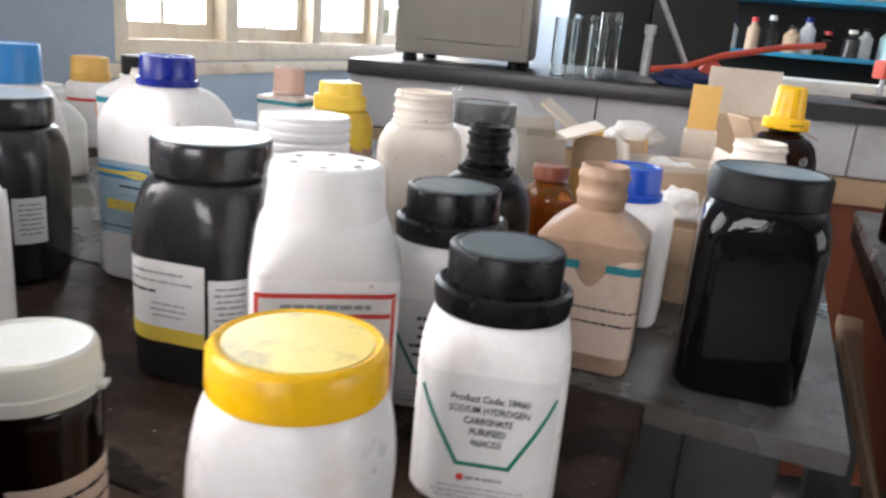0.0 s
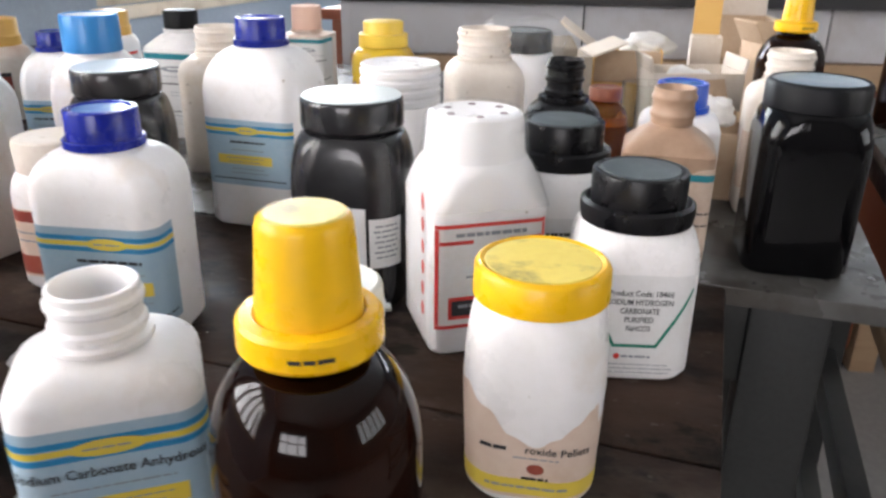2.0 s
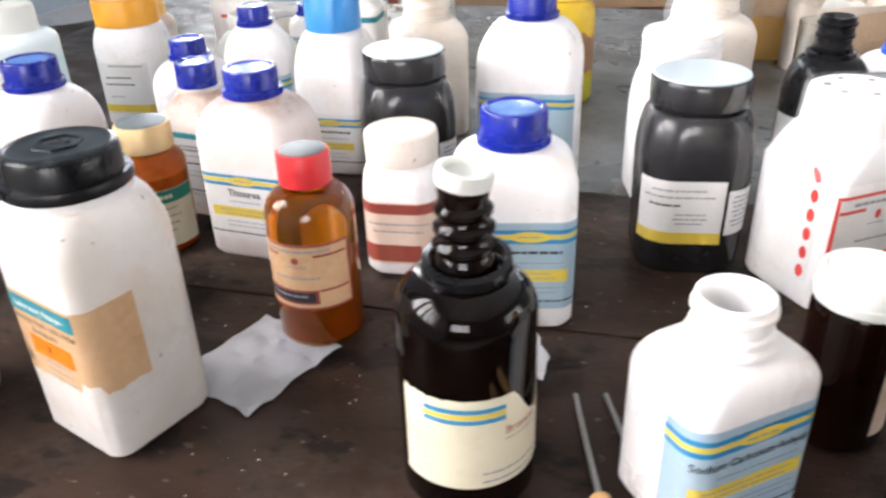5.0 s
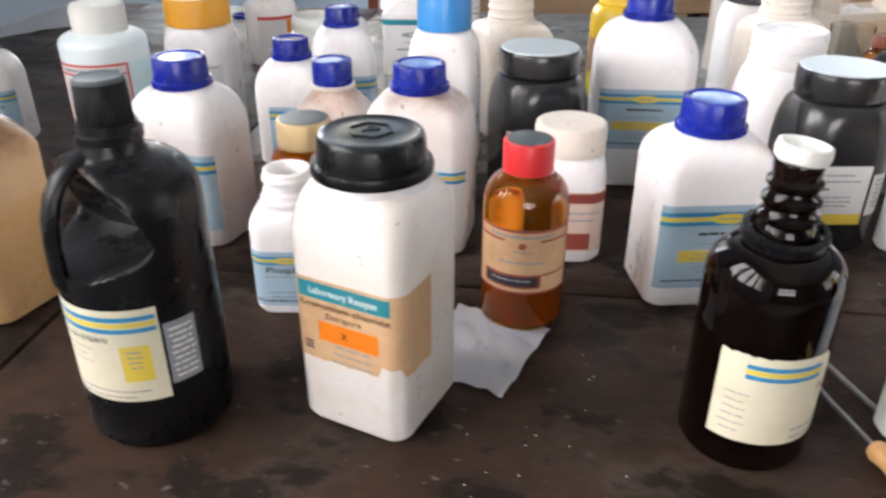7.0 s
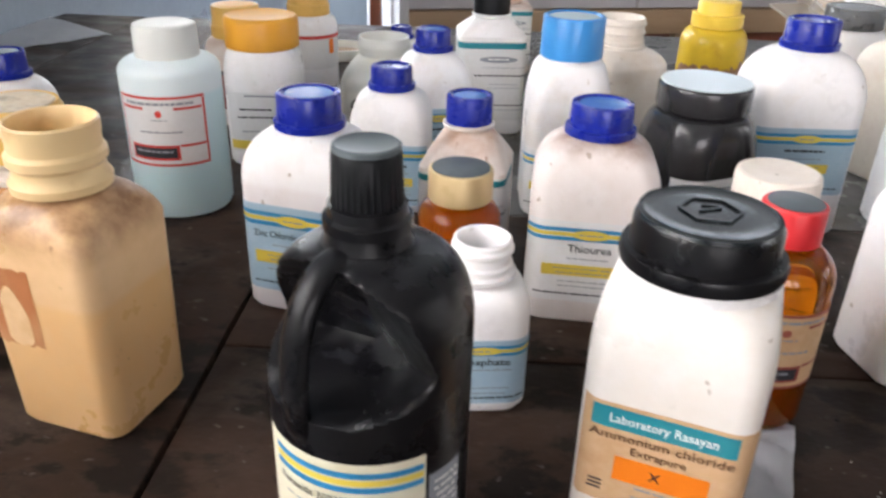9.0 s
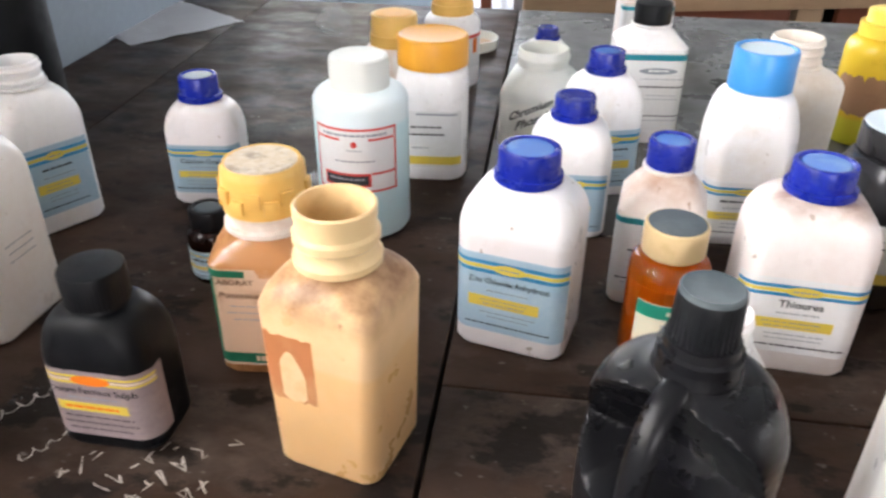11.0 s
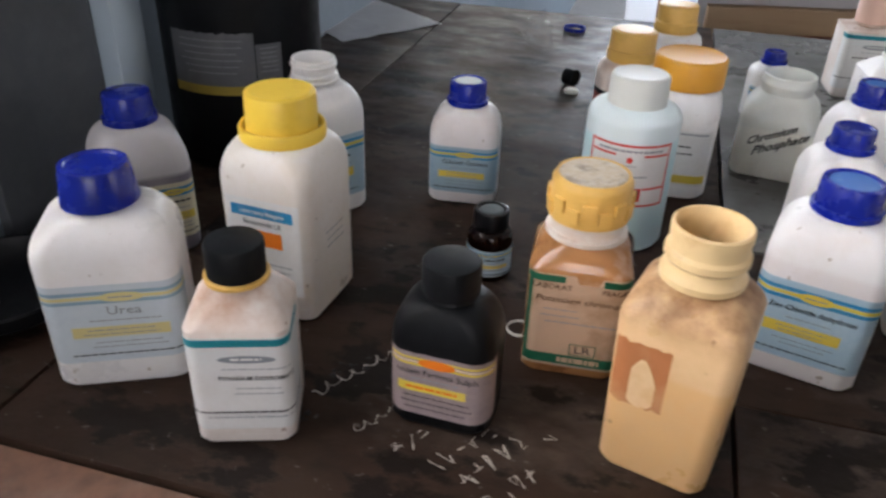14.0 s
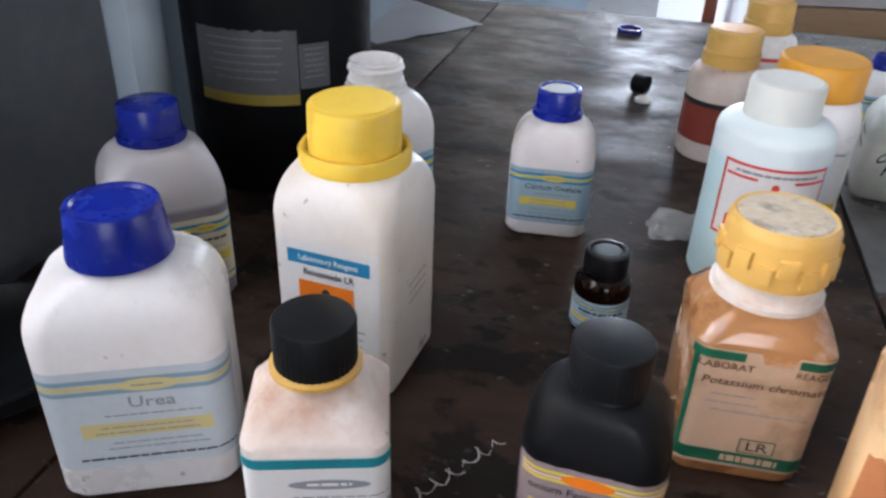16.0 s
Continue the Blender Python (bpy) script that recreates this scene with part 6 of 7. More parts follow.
def wrapped_jar():
    ob = bottle(0.298, 1.047, -95, "white jar with a black lid wrapped in a clear plastic bag", "jar", "jar")
    rings = square_rings(0.070, 0.070, 0.085, 0.114, 0.029, 0.020)
    part("body", loft(rings), HDPE, ob)
    plain_cap(ob, 0.114, 0.136, 0.0315, BLACK, disc=BLACK_TOP, name="lid")
    bm = turned([(0.0, 0.046), (0.03, 0.050), (0.08, 0.047), (0.115, 0.042), (0.13, 0.047), (0.145, 0.038), (0.150, 0.03)], False, False)
    bmesh.ops.subdivide_edges(bm, edges=bm.edges[:], cuts=1)
    for v in bm.verts:
        d = 0.010 * noise.noise(v.co * 45)
        r = math.hypot(v.co.x, v.co.y)
        v.co.x *= (r + d) / r
        v.co.y *= (r + d) / r
        v.co.z = max(0.001, v.co.z)
    part("bag", bm, FILM, ob, "crumpled clear plastic bag", smooth=180)


wrapped_jar()


# ---- cartons and loose things on the grey table ----
def carton(x, y, turn, w, d, h, material, label, flaps=(), inner=None):
    """An open cardboard box: floor, four walls and flaps as (side, tilt, length)."""
    ob = thing("carton", pose(x, y, TOP, 0, 0, turn), label, "box", "cartons on the table")
    t = 0.003
    part("bottom", box(-w / 2, w / 2, -d / 2, d / 2, 0, t), material, ob, smooth=0)
    part("side", box(-w / 2, w / 2, -d / 2, -d / 2 + t, t, h, 0.0008), material, ob)
    part("side", box(-w / 2, w / 2, d / 2 - t, d / 2, t, h, 0.0008), material, ob)
    part("side", box(-w / 2, -w / 2 + t, -d / 2 + t, d / 2 - t, t, h, 0.0008), material, ob)
    part("side", box(w / 2 - t, w / 2, -d / 2 + t, d / 2 - t, t, h, 0.0008), material, ob)
    for side, tilt, n, m in flaps:
        wide = w if side in "fb" else d
        bm = box(-wide / 2 + 0.002, wide / 2 - 0.002, 0, n, -t / 2, t / 2, 0.0006)
        turn_, place = {"f": (180, (0, -d / 2, h)), "b": (0, (0, d / 2, h)), "l": (90, (-w / 2, 0, h)), "r": (-90, (w / 2, 0, h))}[side]
        part("flap", bm, m or material, ob, "", pose(*place, 0, 0, turn_) @ pose(0, 0, 0, tilt, 0, 0))
    return ob


def clump(name, place, size, material, label, category, seed, rough=0.35, flat=0.6):
    """A crumpled lump on its support."""
    bm = bmesh.new()
    bmesh.ops.create_icosphere(bm, subdivisions=4, radius=1)
    for v in bm.verts:
        n = noise.fractal(v.co * 1.6 + Vector((seed, 0, 0)), 0.9, 2.1, 4)
        v.co *= 1 + rough * n
        v.co.x *= size[0]
        v.co.y *= size[1]
        v.co.z = max(-flat, v.co.z) * size[2]
    low = min(v.co.z for v in bm.verts)
    for v in bm.verts:
        v.co.z -= low
    ob = tagged(part(name, bm, material, None, "", pose(*place), 60), label, category)
    return ob


carton(0.345, 1.157, 10, 0.062, 0.070, 0.100, CARD_GREY, "small grey cardboard box with its lid ajar", [("b", 15, 0.04, None), ("r", 20, 0.045, CARD_PALE)])
carton(0.436, 1.242, -6, 0.086, 0.080, 0.098, CARD_YELLOW, "tan cardboard box stuffed with white wadding", [("l", 35, 0.055, CARD_PALE), ("f", -75, 0.04, CARD)])
clump("wadding", (0.438, 1.242, TOP + 0.004), (0.033, 0.030, 0.062), COTTON, "white cotton wadding bulging out of a box", "wadding", 3, 0.22)
clump("wadding", (0.462, 1.252, TOP + 0.088), (0.034, 0.026, 0.017), COTTON, "loose white cotton wadding on a box", "wadding", 8, 0.25)
carton(0.499, 1.148, 8, 0.108, 0.070, 0.086, CARD_PALE, "pale open carton filled with white wadding", [("l", 78, 0.018, None), ("r", 82, 0.016, None)])
clump("wadding", (0.499, 1.148, TOP + 0.004), (0.046, 0.028, 0.052), COTTON, "white wadding filling the open carton", "wadding", 12, 0.2)
carton(0.631, 1.487, -6, 0.110, 0.090, 0.115, CARD, "large brown carton with raised flaps", [("b", 78, 0.070, CARD_PALE), ("r", -20, 0.050, CARD_GREY), ("f", -70, 0.06, CARD)])
carton(0.546, 1.293, -8, 0.040, 0.040, 0.108, CARD_PALE, "narrow pale carton with a yellow flap", [("b", 84, 0.056, CARD_YELLOW)])
carton(0.619, 1.218, 14, 0.070, 0.060, 0.112, CARD, "brown carton standing behind a bottle", [("l", 60, 0.03, None)])
carton(0.509, 1.038, 22, 0.090, 0.070, 0.052, CARD, "low brown cardboard box", [("b", 60, 0.035, None)])
carton(0.485, 0.942, -12, 0.056, 0.058, 0.064, CARD, "small tan carton with a folded flap", [("f", -80, 0.03, None)])
clump("plastic_bag", (0.483, 0.942, TOP + 0.0675), (0.020, 0.018, 0.016), COTTON, "small crumpled white plastic bag on a carton", "bag", 17)


def beaker(x, y, z, r, h, label="empty clear glass beaker on the counter", group="beakers on the counter"):
    ob = tagged(part("beaker", turned([(0, r - 0.002), (0.001, r), (h, r), (h, r - 0.0018), (0.003, r - 0.002), (0.003, 0.0003)]), GLASS, None, "", pose(x, y, z)), label, "beaker", group)
    return ob


beaker(0.434, 1.049, TOP, 0.026, 0.085, "stained clear glass beaker among the cartons", "glassware")
dark = bottle(*(ROOM @ Vector((0.492, 1.405, 0))).xy, -90, "tall dark brown glass bottle on the next table")
part("body", loft(round_rings(0.036, 0.17, 0.205, 0.016) + [(0.215, 0.015, 0.015, 0.015)]), DARK_GLASS, dark)
plain_cap(dark, 0.212, 0.240, 0.018, BLACK_MATT, 36)


def dirt(name, spots, material, label, spread, n, seed, size):
    """Crumbs and residue lying on a table top."""
    rng = random.Random(seed)
    bm = bmesh.new()
    for x, y in spots:
        for _ in range(n):
            px, py, s = x + rng.gauss(0, spread), y + rng.gauss(0, spread), size * rng.uniform(0.4, 1.6)
            vs = [bm.verts.new((px + s * math.cos(g + rng.uniform(-0.4, 0.4)) * rng.uniform(0.6, 1.2), py + s * math.sin(g) * rng.uniform(0.6, 1.2), TOP)) for g in (0, 1.25, 2.5, 3.8, 5.0)]
            tip = bm.verts.new((px, py, TOP + s * rng.uniform(0.3, 0.7)))
            for a, b in zip(vs, vs[1:] + vs[:1]):
                bm.faces.new((a, b, tip))
    return tagged(part(name, bm, material, None, "", None, 0), label, "debris", kind="stuff")


dirt("crumbs", [(-0.640, 0.690), (-0.625, 0.700), (-0.655, 0.640), (-0.560, 0.560)], DIRT, "black crumbs on the dark table", 0.006, 5, 1, 0.0020)
dirt("crumbs", [(-0.60, 1.1), (-0.42, 1.3), (-0.3, 1.45), (-0.05, 0.55), (0.1, 0.62), (-0.2, 0.42)], DIRT, "scattered dark crumbs", 0.05, 8, 2, 0.0012)
dirt("residue", [(-0.09, 0.45), (-0.125, 0.415), (0.30, 0.545), (0.315, 0.52), (-0.29, 0.49)], DUST, "white powder residue on the table", 0.010, 7, 3, 0.0005)
dirt("residue", [(0.08, 0.68), (-0.45, 1.2), (-0.2, 1.4), (-0.55, 1.4), (-0.1, 0.5)], DUST, "scattered pale grains", 0.06, 10, 4, 0.0006)


def creased_sheet(name, x, y, turn, w, d, lift, label, seed, material=None, z=TOP):
    n = 22
    bm = bmesh.new()
    rows = []
    for j in range(n + 1):
        row = []
        for i in range(n + 1):
            u, v = i / n - 0.5, j / n - 0.5
            e = 0.03 * noise.noise((u * 5, v * 5, seed + 9))
            h = abs(noise.noise((u * 3.5, v * 3.5, seed))) + 0.5 * abs(noise.noise((u * 9, v * 9, seed + 2)))
            row.append(bm.verts.new((u * w * (1 + e), v * d * (1 - e), 0.0006 + lift * h)))
        rows.append(row)
    for a, b in zip(rows, rows[1:]):
        for i in range(n):
            bm.faces.new((a[i], a[i + 1], b[i + 1], b[i]))
    bmesh.ops.solidify(bm, geom=bm.faces[:], thickness=0.0002)
    return tagged(part(name, bm, material or SHEET, None, "", pose(x, y, z, 0, 0, turn), 25), label, "paper")


def crumpled(name, x, y, size, label, seed, material=None):
    bm = bmesh.new()
    bmesh.ops.create_icosphere(bm, subdivisions=3, radius=1)
    rng = random.Random(seed)
    for v in bm.verts:
        k = 1 + 0.75 * noise.noise(v.co * 1.7 + Vector((seed, 0, 0))) + 0.35 * noise.noise(v.co * 5 + Vector((0, seed, 0)))
        v.co = Vector((v.co.x * size[0], v.co.y * size[1], v.co.z * size[2])) * k
    low = min(v.co.z for v in bm.verts)
    for v in bm.verts:
        v.co.z -= low
    return tagged(part(name, bm, material or SHEET, None, "", pose(x, y, TOP), 12), label, "paper")


creased_sheet("paper", -0.104, 0.539, 57, 0.080, 0.066, 0.0055, "folded white paper with faint writing on the table", 4)
crumpled("crumpled_paper", 0.052, 0.521, (0.017, 0.021, 0.015), "crumpled white paper with ink marks", 6)
creased_sheet("paper", -0.750, 1.622, 41, 0.20, 0.20, 0.004, "large white sheet of paper at the back of the table", 8)
creased_sheet("paper", -0.850, 1.600, 25, 0.22, 0.20, 0.008, "white sheet of paper lying over another", 14)
crumpled("plastic_bag", -0.449, 0.960, (0.026, 0.018, 0.010), "crumpled clear plastic bag beside the aqua bottle", 9, FILM)
crumpled("plastic_bag", -0.455, 1.505, (0.022, 0.016, 0.026), "torn clear plastic bag standing up", 11, FILM)


def on_table(p, q):
    v = ROOM @ Vector((p, q, TOP))
    return v.x, v.y


def loose_ring(x, y, r, tube, material, label, z=TOP, tilt=0):
    bm = bmesh.new()
    loops = []
    for k in range(28):
        g = 2 * math.pi * k / 28
        loops.append([bm.verts.new(((r + tube * 0.5 * math.cos(a)) * math.cos(g), (r + tube * 0.5 * math.cos(a)) * math.sin(g), tube * (1 + math.sin(a)))) for a in (0, 1.05, 2.1, 3.14, 4.19, 5.24)])
    for a, b in zip(loops, loops[1:] + loops[:1]):
        for i in range(6):
            bm.faces.new((a[i], b[i], b[(i + 1) % 6], a[(i + 1) % 6]))
    return tagged(part("plastic_ring", bm, material, None, "", pose(x, y, z, tilt, 0, 0), 60), label, "ring")


loose_ring(*on_table(-0.746, 1.478), 0.0175, 0.0035, BLUE, "loose blue plastic cap ring on the table")
loose_ring(-0.511, 0.751, 0.0095, 0.0012, FROST, "small pale plastic ring on the table")

cap_thing = thing("screw_top", pose(*on_table(-0.722, 1.196), TOP, 0, 0, 20), "small black screw cap lying on its side", "cap")
part("cap", turned([(0, 0.0105), (0.001, 0.0115), (0.017, 0.0115), (0.018, 0.0105), (0.0165, 0.0095), (0.0165, 0.0003)]), BLACK_MATT, cap_thing, "", pose(0, 0, 0.0115, 90, 0, 30))
seal_thing = thing("plastic_seal", pose(*on_table(-0.708, 1.160), TOP), "small white plastic seal on the table", "cap")
part("seal", turned([(0, 0.0085), (0.0005, 0.0098), (0.004, 0.0098), (0.0045, 0.0075), (0.006, 0.0072), (0.0062, 0.0003)]), FROST, seal_thing)


def rod(bm, points, r, sides=8):
    """A round bar through points."""
    loops = []
    for k, p in enumerate(points):
        p = Vector(p)
        d = (Vector(points[min(k + 1, len(points) - 1)]) - Vector(points[max(k - 1, 0)])).normalized()
        side = d.cross(Vector((0, 0, 1)))
        side = side.normalized() if side.length > 1e-4 else Vector((1, 0, 0))
        up = side.cross(d)
        loops.append([bm.verts.new(p + r * (math.cos(2 * math.pi * i / sides) * side + math.sin(2 * math.pi * i / sides) * up)) for i in range(sides)])
    for a, b in zip(loops, loops[1:]):
        for i in range(sides):
            bm.faces.new((a[i], a[(i + 1) % sides], b[(i + 1) % sides], b[i]))
    bm.faces.new(loops[0][::-1]), bm.faces.new(loops[-1])
    return bm


hook = [(0.006 * math.cos(g), 0.006 * math.sin(g), 0.001) for g in [radians(a) for a in range(-150, 181, 30)]]
wire = rod(bmesh.new(), [(0.045, -0.004, 0.001), (0.02, 0.0, 0.002)] + [(-0.004 + x, y + 0.006, z) for x, y, z in hook], 0.0009, 6)
tagged(part("wire_hook", wire, STEEL, None, "", pose(-0.345, 1.420, TOP)), "thin bent steel wire with a loop", "wire")

tongs = thing("tongs", pose(0, 0, TOP), "steel tongs with turned wooden handles", "tongs")
for x0, y0, x1, y1, name in ((0.086, 0.500, 0.087, 0.421, "arm"), (0.103, 0.500, 0.112, 0.419, "arm")):
    bm = bmesh.new()
    rod(bm, [(x0, y0, 0.004), ((x0 + x1) / 2, (y0 + y1) / 2, 0.004), (x1, y1, 0.0065)], 0.0016)
    part("arm", bm, STEEL, tongs)
    d = Vector((x1 - x0, y1 - y0, 0)).normalized()
    grip = turned([(0, 0.0030), (0.001, 0.0052), (0.004, 0.0062), (0.008, 0.0056), (0.012, 0.0048), (0.035, 0.0064), (0.062, 0.0060), (0.068, 0.0045), (0.070, 0.002)])
    part("handle", grip, HANDLE_WOOD, tongs, "turned wooden handle", Matrix.Translation((x1, y1, 0.0066)) @ d.to_track_quat("Z", "Y").to_matrix().to_4x4())

dish = thing("dish", pose(*on_table(-1.055, 0.520), TOP), "dark shallow dish on the table by the wall", "dish")
part("bowl", turned([(0, 0.040), (0.001, 0.045), (0.012, 0.060), (0.024, 0.064), (0.026, 0.063), (0.025, 0.061), (0.013, 0.056), (0.005, 0.044), (0.004, 0.0003)]), BLACK_MATT, dish)


flat = thing("glass_dish", pose(-0.250, 1.443, TOP), "flat glass dish with brown residue", "dish")
part("bowl", turned([(0, 0.036), (0.001, 0.038), (0.016, 0.040), (0.016, 0.0385), (0.003, 0.0365), (0.003, 0.0003)]), FROST, flat)
part("residue", turned([(0.003, 0.0360), (0.006, 0.0340), (0.007, 0.0003)]), CARD, flat, "brown residue")
flask_bottle(-0.185, 1.228, -92, 0.085, 0.050, 0.042, "little white bottle with a blue cap behind the others", cap_r=0.0135, cap_h=0.014, seed=67)


# ---- chalk scratches on the dark table ----
def scratches(strokes, label, seed):
    rng = random.Random(seed)
    ob = thing("chalk_marks", ROOM, label, "chalk marks")
    for stroke in strokes:
        points = []
        for (a, b), (c, d) in zip(stroke, stroke[1:]):
            steps = max(1, int(math.hypot(c - a, d - b) / 0.0025))
            points += [(a + (c - a) * k / steps, b + (d - b) * k / steps) for k in range(steps)]
        points.append(stroke[-1])
        if len(points) < 2:
            continue
        bm = bmesh.new()
        rows = []
        for k, (x, y) in enumerate(points):
            (x0, y0), (x1, y1) = points[max(k - 1, 0)], points[min(k + 1, len(points) - 1)]
            n = max(math.hypot(x1 - x0, y1 - y0), 1e-6)
            ux, uy, w = (y1 - y0) / n, -(x1 - x0) / n, 0.00048 * rng.uniform(0.45, 1.4)
            rows.append((bm.verts.new((x - ux * w, y - uy * w, TOP + 0.0002)), bm.verts.new((x + ux * w, y + uy * w, TOP + 0.0002))))
        for low, high in zip(rows, rows[1:]):
            bm.faces.new((low[0], high[0], high[1], low[1]))
        bmesh.ops.recalc_face_normals(bm, faces=bm.faces)
        part("stroke", bm, CHALK, ob, smooth=0)


def squiggle(p, q, length, height, glyphs, slope, seed):
    """A line of running scrawl that spells nothing: uneven loops drawn in one go, with breaks."""
    rng = random.Random(seed)
    out, pts = [], []
    step = length / (glyphs * 9)
    size, lean, turn = 1.0, 0.4, 0.0
    for k in range(glyphs * 9):
        if k % 5 == 0:
            size, lean = rng.uniform(0.25, 1.0), rng.uniform(-0.1, 0.7)
        turn += rng.uniform(0.5, 1.0)
        y = height * size * math.sin(turn) * 0.9
        x = k * step + height * 0.45 * size * math.cos(turn) + lean * y
        if rng.random() < 0.05 and len(pts) > 5:
            out.append(pts)
            pts = []
        pts.append((p + x * math.cos(slope) - y * math.sin(slope), q + x * math.sin(slope) + y * math.cos(slope)))
    return out + [pts]


def angular(p, q, length, height, glyphs, slope, seed):
    """A row of upright marks of two to four straight strokes that spell nothing."""
    rng = random.Random(seed)
    out = []
    pitch = length / glyphs
    for k in range(glyphs):
        foot = [(k * pitch + rng.uniform(0.0, 0.75) * pitch, rng.choice((0.0, 0.5, 1.0)) * height * rng.uniform(0.85, 1.05)) for _ in range(rng.randint(3, 5))]
        marks = [foot]
        if rng.random() < 0.5:
            marks.append([(k * pitch, height * rng.uniform(0.4, 0.6)), (k * pitch + 0.7 * pitch, height * rng.uniform(0.4, 0.7))])
        for mark in marks:
            out.append([(p + x * math.cos(slope) - y * math.sin(slope), q + x * math.sin(slope) + y * math.cos(slope)) for x, y in mark])
    return out


scratches([*squiggle(-0.790, 0.497, 0.075, 0.0062, 6, 1.02, 3), *squiggle(-0.752, 0.474, 0.030, 0.0055, 3, 0.92, 5), *angular(-0.716, 0.461, 0.030, 0.013, 3, 0.90, 7),
           *angular(-0.690, 0.454, 0.054, 0.013, 5, 1.02, 9), *angular(-0.668, 0.449, 0.056, 0.013, 5, 1.06, 11), *angular(-0.652, 0.436, 0.045, 0.012, 4, 1.0, 13),
           *angular(-0.628, 0.500, 0.008, 0.008, 1, 1.1, 15)], "scrawled chalk scratches on the dark table top", 5)


# ---- beyond the tables ----
COUNTER_Y, CT = 1.915, 0.886
counter = thing("counter", pose(-0.10, COUNTER_Y, 0, 0, 0, 0.5), "long laboratory counter with a dark slab and white painted front", "counter")
part("slab", box(0, 3.1, -0.03, 0.75, CT - 0.032, CT, 0.004), STONE, counter)
for k in range(5):
    part("panel", box(0.02 + k * 0.51, 0.02 + k * 0.51 + 0.506, 0.0, 0.02, 0.745, CT - 0.032, 0.002), APRON, counter)
part("rail", box(0.02, 3.05, -0.012, 0.02, 0.690, 0.742, 0.003), PINE, counter)
for k in range(5):
    x = 0.02 + k * 0.61
    part("cupboard_front", box(x + 0.10, x + 0.60, 0.004, 0.022, 0.06, 0.688, 0.003), RED_WOOD, counter)
    part("post", box(x, x + 0.06, -0.004, 0.04, 0, 0.688, 0.003), PINE, counter)
# Black sheet gives the shade inside the counter's openings.
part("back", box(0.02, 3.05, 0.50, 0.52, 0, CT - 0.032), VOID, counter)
part("side", box(0.0, 0.02, 0.0, 0.72, 0, CT - 0.032), APRON, counter)

oven = thing("metal_box", pose(-0.03, 2.01, CT), "beige grey enamelled instrument case on black feet", "instrument")
part("case", box(0, 0.30, 0, 0.30, 0.018, 0.34, 0.008), STEEL_GREY, oven)
for x in (0.03, 0.27):
    for y in (0.03, 0.27):
        part("foot", turned([(0, 0.016), (0.003, 0.018), (0.018, 0.015)]), BLACK_MATT, oven, "", pose(x, y, 0))
part("panel", box(0.02, 0.28, -0.004, 0.0, 0.05, 0.30, 0.002), STEEL_GREY, oven)
for k, (x, y, r, h) in enumerate(((0.345, 1.985, 0.024, 0.12), (0.385, 2.04, 0.026, 0.13), (0.415, 1.975, 0.020, 0.11), (0.440, 2.06, 0.024, 0.14))):
    beaker(x, y, CT, r, h)

burner = thing("gas_burner", pose(0.52, 2.00, CT), "small gas burner with a red rubber tube", "burner")
part("base", turned([(0, 0.035), (0.004, 0.036), (0.012, 0.020), (0.016, 0.010), (0.10, 0.009), (0.102, 0.012), (0.12, 0.012), (0.12, 0.0003)]), STEEL, burner)
part("tube", rod(bmesh.new(), [(0.01, 0, 0.03), (0.08, 0.02, 0.04), (0.16, 0.05, 0.07), (0.30, 0.10, 0.10), (0.40, 0.20, 0.11)], 0.007), RUBBER_RED, burner, "red rubber tube")
clump("cloth", (0.60, 2.02, CT), (0.07, 0.05, 0.022), CLOTH_BLUE, "crumpled navy cloth on the counter", "cloth", 23)
clamp = thing("clamp", pose(0.63, 2.06, CT), "red and steel laboratory clamp leaning on the counter", "clamp")
part("jaw", box(-0.015, 0.015, -0.02, 0.02, 0.03, 0.07, 0.004), RUBBER_RED, clamp, "", pose(0, 0, 0, 0, 35, 0))
part("rod", rod(bmesh.new(), [(0.0, 0, 0.005), (-0.05, 0, 0.10), (-0.10, 0.0, 0.19)], 0.006), STEEL, clamp)
stand_ = thing("retort_stand", pose(1.05, 2.12, CT), "retort stand with a red clamp", "stand")
part("base", box(-0.05, 0.05, -0.08, 0.08, 0, 0.012, 0.003), BLACK_MATT, stand_)
part("pole", rod(bmesh.new(), [(0, 0.05, 0.012), (0, 0.05, 0.55)], 0.006), STEEL, stand_)
part("clamp", box(-0.02, 0.02, 0.0, 0.07, 0.05, 0.09, 0.006), RUBBER_RED, stand_)
glass_case = thing("glass_tray", pose(0.75, 2.22, CT), "shallow clear glass tray on the counter", "tray")
part("tray", box(0, 0.9, 0, 0.25, 0, 0.03, 0.003), FROST, glass_case)


def rack(x, y, w, label):
    """A blue steel shelf with rows of dark bottles far behind the counter."""
    ob = thing("shelf_rack", pose(x, y, 0), label, "rack", "shelf racks")
    for px in (0, w):
        for py in (0, 0.35):
            part("post", box(px - 0.02, px + 0.02, py - 0.02, py + 0.02, 0, 1.9, 0.003), BLUE_PAINT, ob)
    for z in (0.25, 0.66, 0.98, 1.22, 1.46, 1.70):
        part("shelf", box(-0.02, w + 0.02, -0.02, 0.37, z - 0.02, z, 0.002), BLUE_PAINT, ob)
    # Sheet added to darken the gaps and hide the bright wall behind.
    part("back_panel", box(-0.02, w + 0.02, 0.371, 0.376, 0.2, 1.9), VOID, ob, "added black sheet behind the rack, for shade")
    return ob


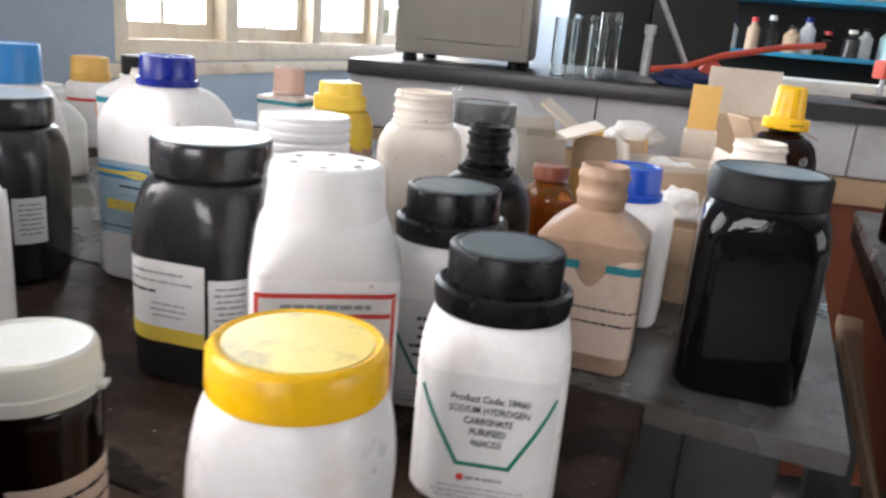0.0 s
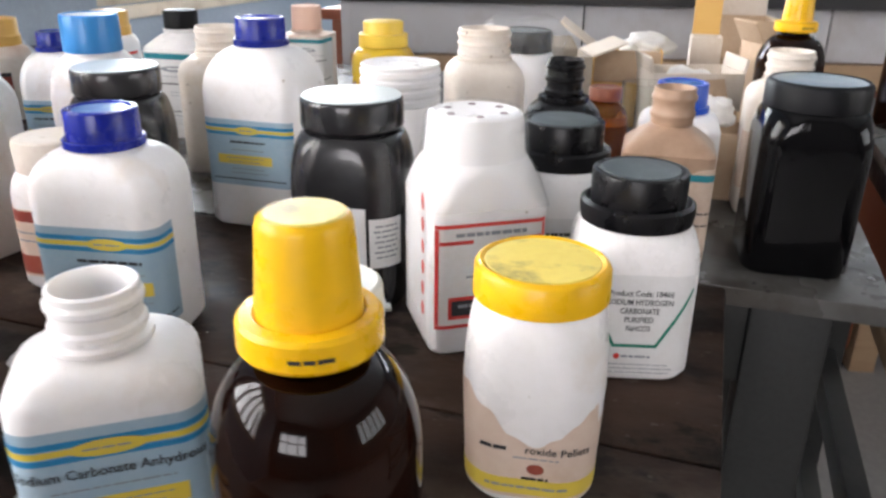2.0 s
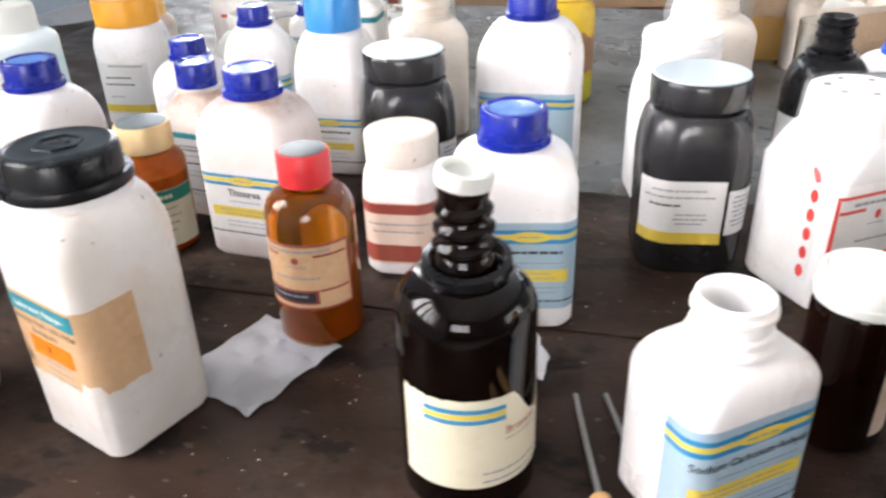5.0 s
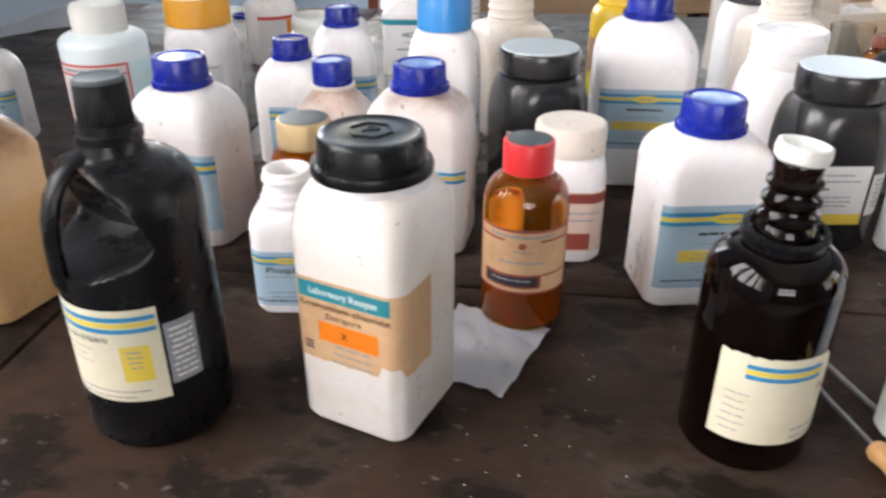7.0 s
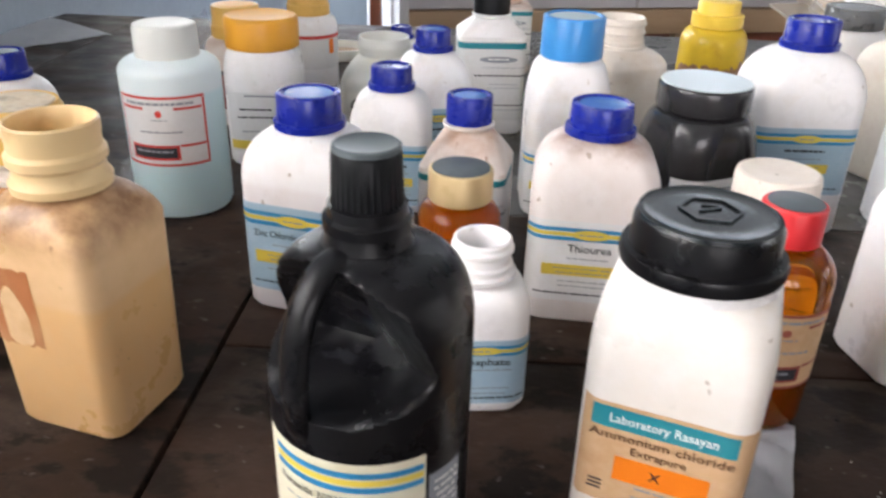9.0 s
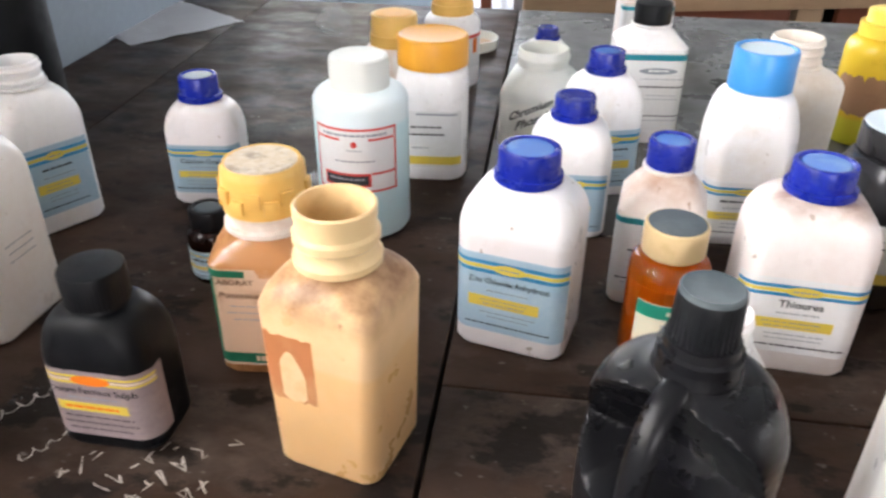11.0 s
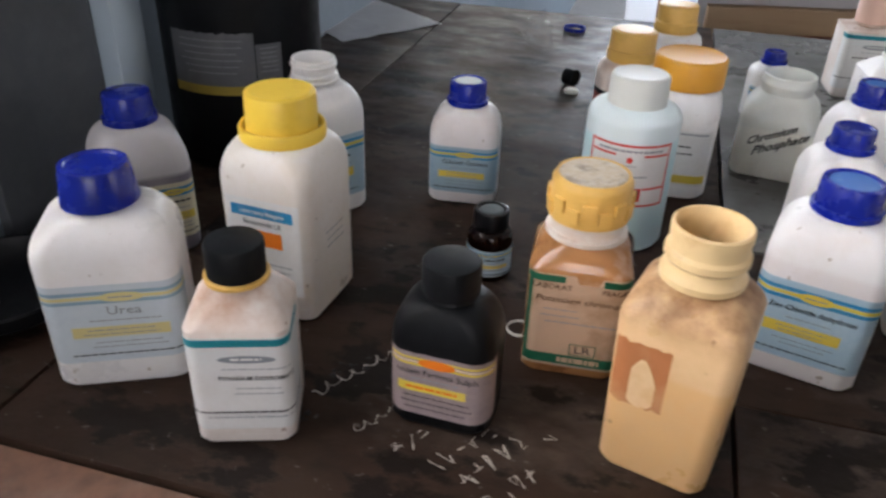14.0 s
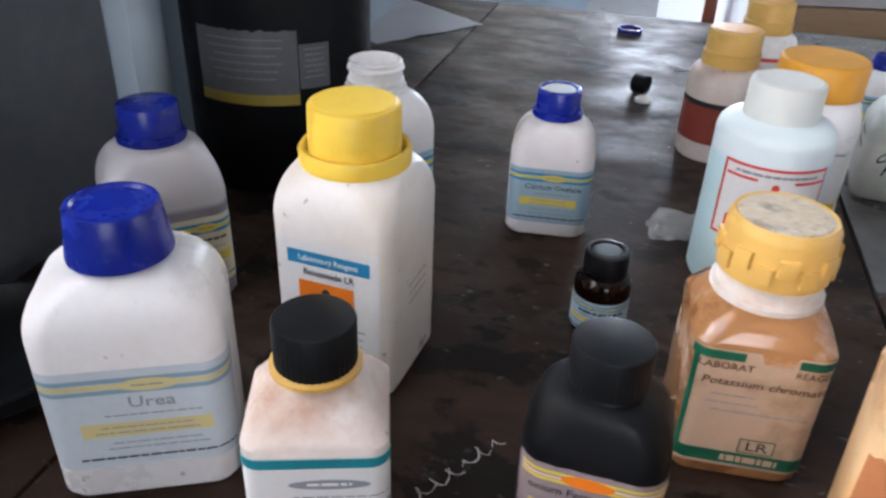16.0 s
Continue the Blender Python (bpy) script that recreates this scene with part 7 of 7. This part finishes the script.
rng = random.Random(12)
small = None
for bx in (0.9, 2.15):
    rack(bx, 4.0, 1.15, "blue painted steel shelf rack full of glassware")
    for z in (0.98, 1.22, 1.46):
        for k in range(13):
            h = rng.uniform(0.10, 0.19)
            m = (DARK_GLASS, FROST, HDPE, DARK_JAR, CARD, AQUA)[rng.randrange(6)]
            r = rng.uniform(0.025, 0.038)
            ob = thing("bottle", pose(bx + 0.06 + k * 0.085, 4.08 + rng.uniform(0, 0.12), z), "reagent bottle on a blue rack", "bottle", "bottles on the racks")
            part("body", turned([(0, r), (h * 0.65, r), (h * 0.8, r * 0.45), (h * 0.86, r * 0.45)]), m, ob)
            part("cap", turned([(h * 0.86, r * 0.55), (h, r * 0.52)]), (BLACK, BLUE, RED, FROST)[k % 4], ob)
# Near-black cupboard fills the dark zone behind the beakers.
cupboard = thing("cupboard", pose(0.33, 2.72, 0), "tall black cupboard behind the counter", "cupboard")
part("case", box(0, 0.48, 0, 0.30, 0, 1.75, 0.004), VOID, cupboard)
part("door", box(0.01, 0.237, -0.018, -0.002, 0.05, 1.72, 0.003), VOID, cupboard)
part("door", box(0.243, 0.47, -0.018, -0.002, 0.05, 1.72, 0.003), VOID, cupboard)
tray = thing("work_bench", pose(0.75, 2.95, 0), "long white topped work bench behind the counter", "bench")
part("top", box(0, 2.6, 0, 0.6, 0.84, 0.88, 0.004), APRON, tray)
for x in (0.05, 2.5):
    for y in (0.05, 0.5):
        part("leg", box(x, x + 0.06, y, y + 0.06, 0, 0.84), GREY_PAINT, tray)


def stool(p, q, turn, label):
    ob = thing("stool", ROOM @ pose(p, q, 0, 0, 0, turn), label, "stool", "wooden stools")
    part("seat", box(-0.17, 0.17, -0.17, 0.17, 0.50, 0.53, 0.006), RED_WOOD, ob)
    for x in (-0.15, 0.11):
        for y in (-0.15, 0.11):
            part("leg", box(x, x + 0.04, y, y + 0.04, 0, 0.50, 0.003), RED_WOOD, ob)
    for y in (-0.14, 0.12):
        part("rung", box(-0.11, 0.11, y, y + 0.02, 0.18, 0.21, 0.002), RED_WOOD, ob)
    return ob


desk = thing("wooden_desk", ROOM @ pose(-0.62, 1.95, 0), "brown wooden desk frame under the window", "desk")
for p, q in ((0.0, 0), (0.075, 0.0), (0.24, 0.0), (0.0, 0.5), (0.30, 0.5)):
    part("leg", box(p, p + 0.025, q, q + 0.03, 0, 0.80, 0.003), RED_WOOD, desk)
part("top", box(-0.02, 0.34, -0.02, 0.55, 0.80, 0.825, 0.003), RED_WOOD, desk)


back_win = tagged(thing("window_5", ROOM, "cream painted wooden window behind, bright with daylight", "window"), kind="structure")
for p in (-0.6, 0.0, 0.7, 1.3):
    part("mullion", box(p - 0.03, p + 0.03, BACK_Q - 0.08, BACK_Q - 0.02, 1.15, 2.45, 0.004), FRAME, back_win)
for z in (1.18, 1.8, 2.42):
    part("window_frame", box(-0.6, 1.3, BACK_Q - 0.07, BACK_Q - 0.03, z - 0.03, z + 0.03, 0.004), FRAME, back_win)
end_win = tagged(thing("window_4", ROOM, "cream painted wooden window in the far wall, bright with daylight", "window"), kind="structure")
for k in range(6):
    p = -1.05 + 0.75 * k
    part("mullion", box(p - 0.03, p + 0.03, END_Q + 0.02, END_Q + 0.08, 1.0, 2.5, 0.004), FRAME, end_win)
for z in (1.03, 1.75, 2.47):
    part("window_frame", box(-1.05, 2.7, END_Q + 0.03, END_Q + 0.07, z - 0.03, z + 0.03, 0.004), FRAME, end_win)
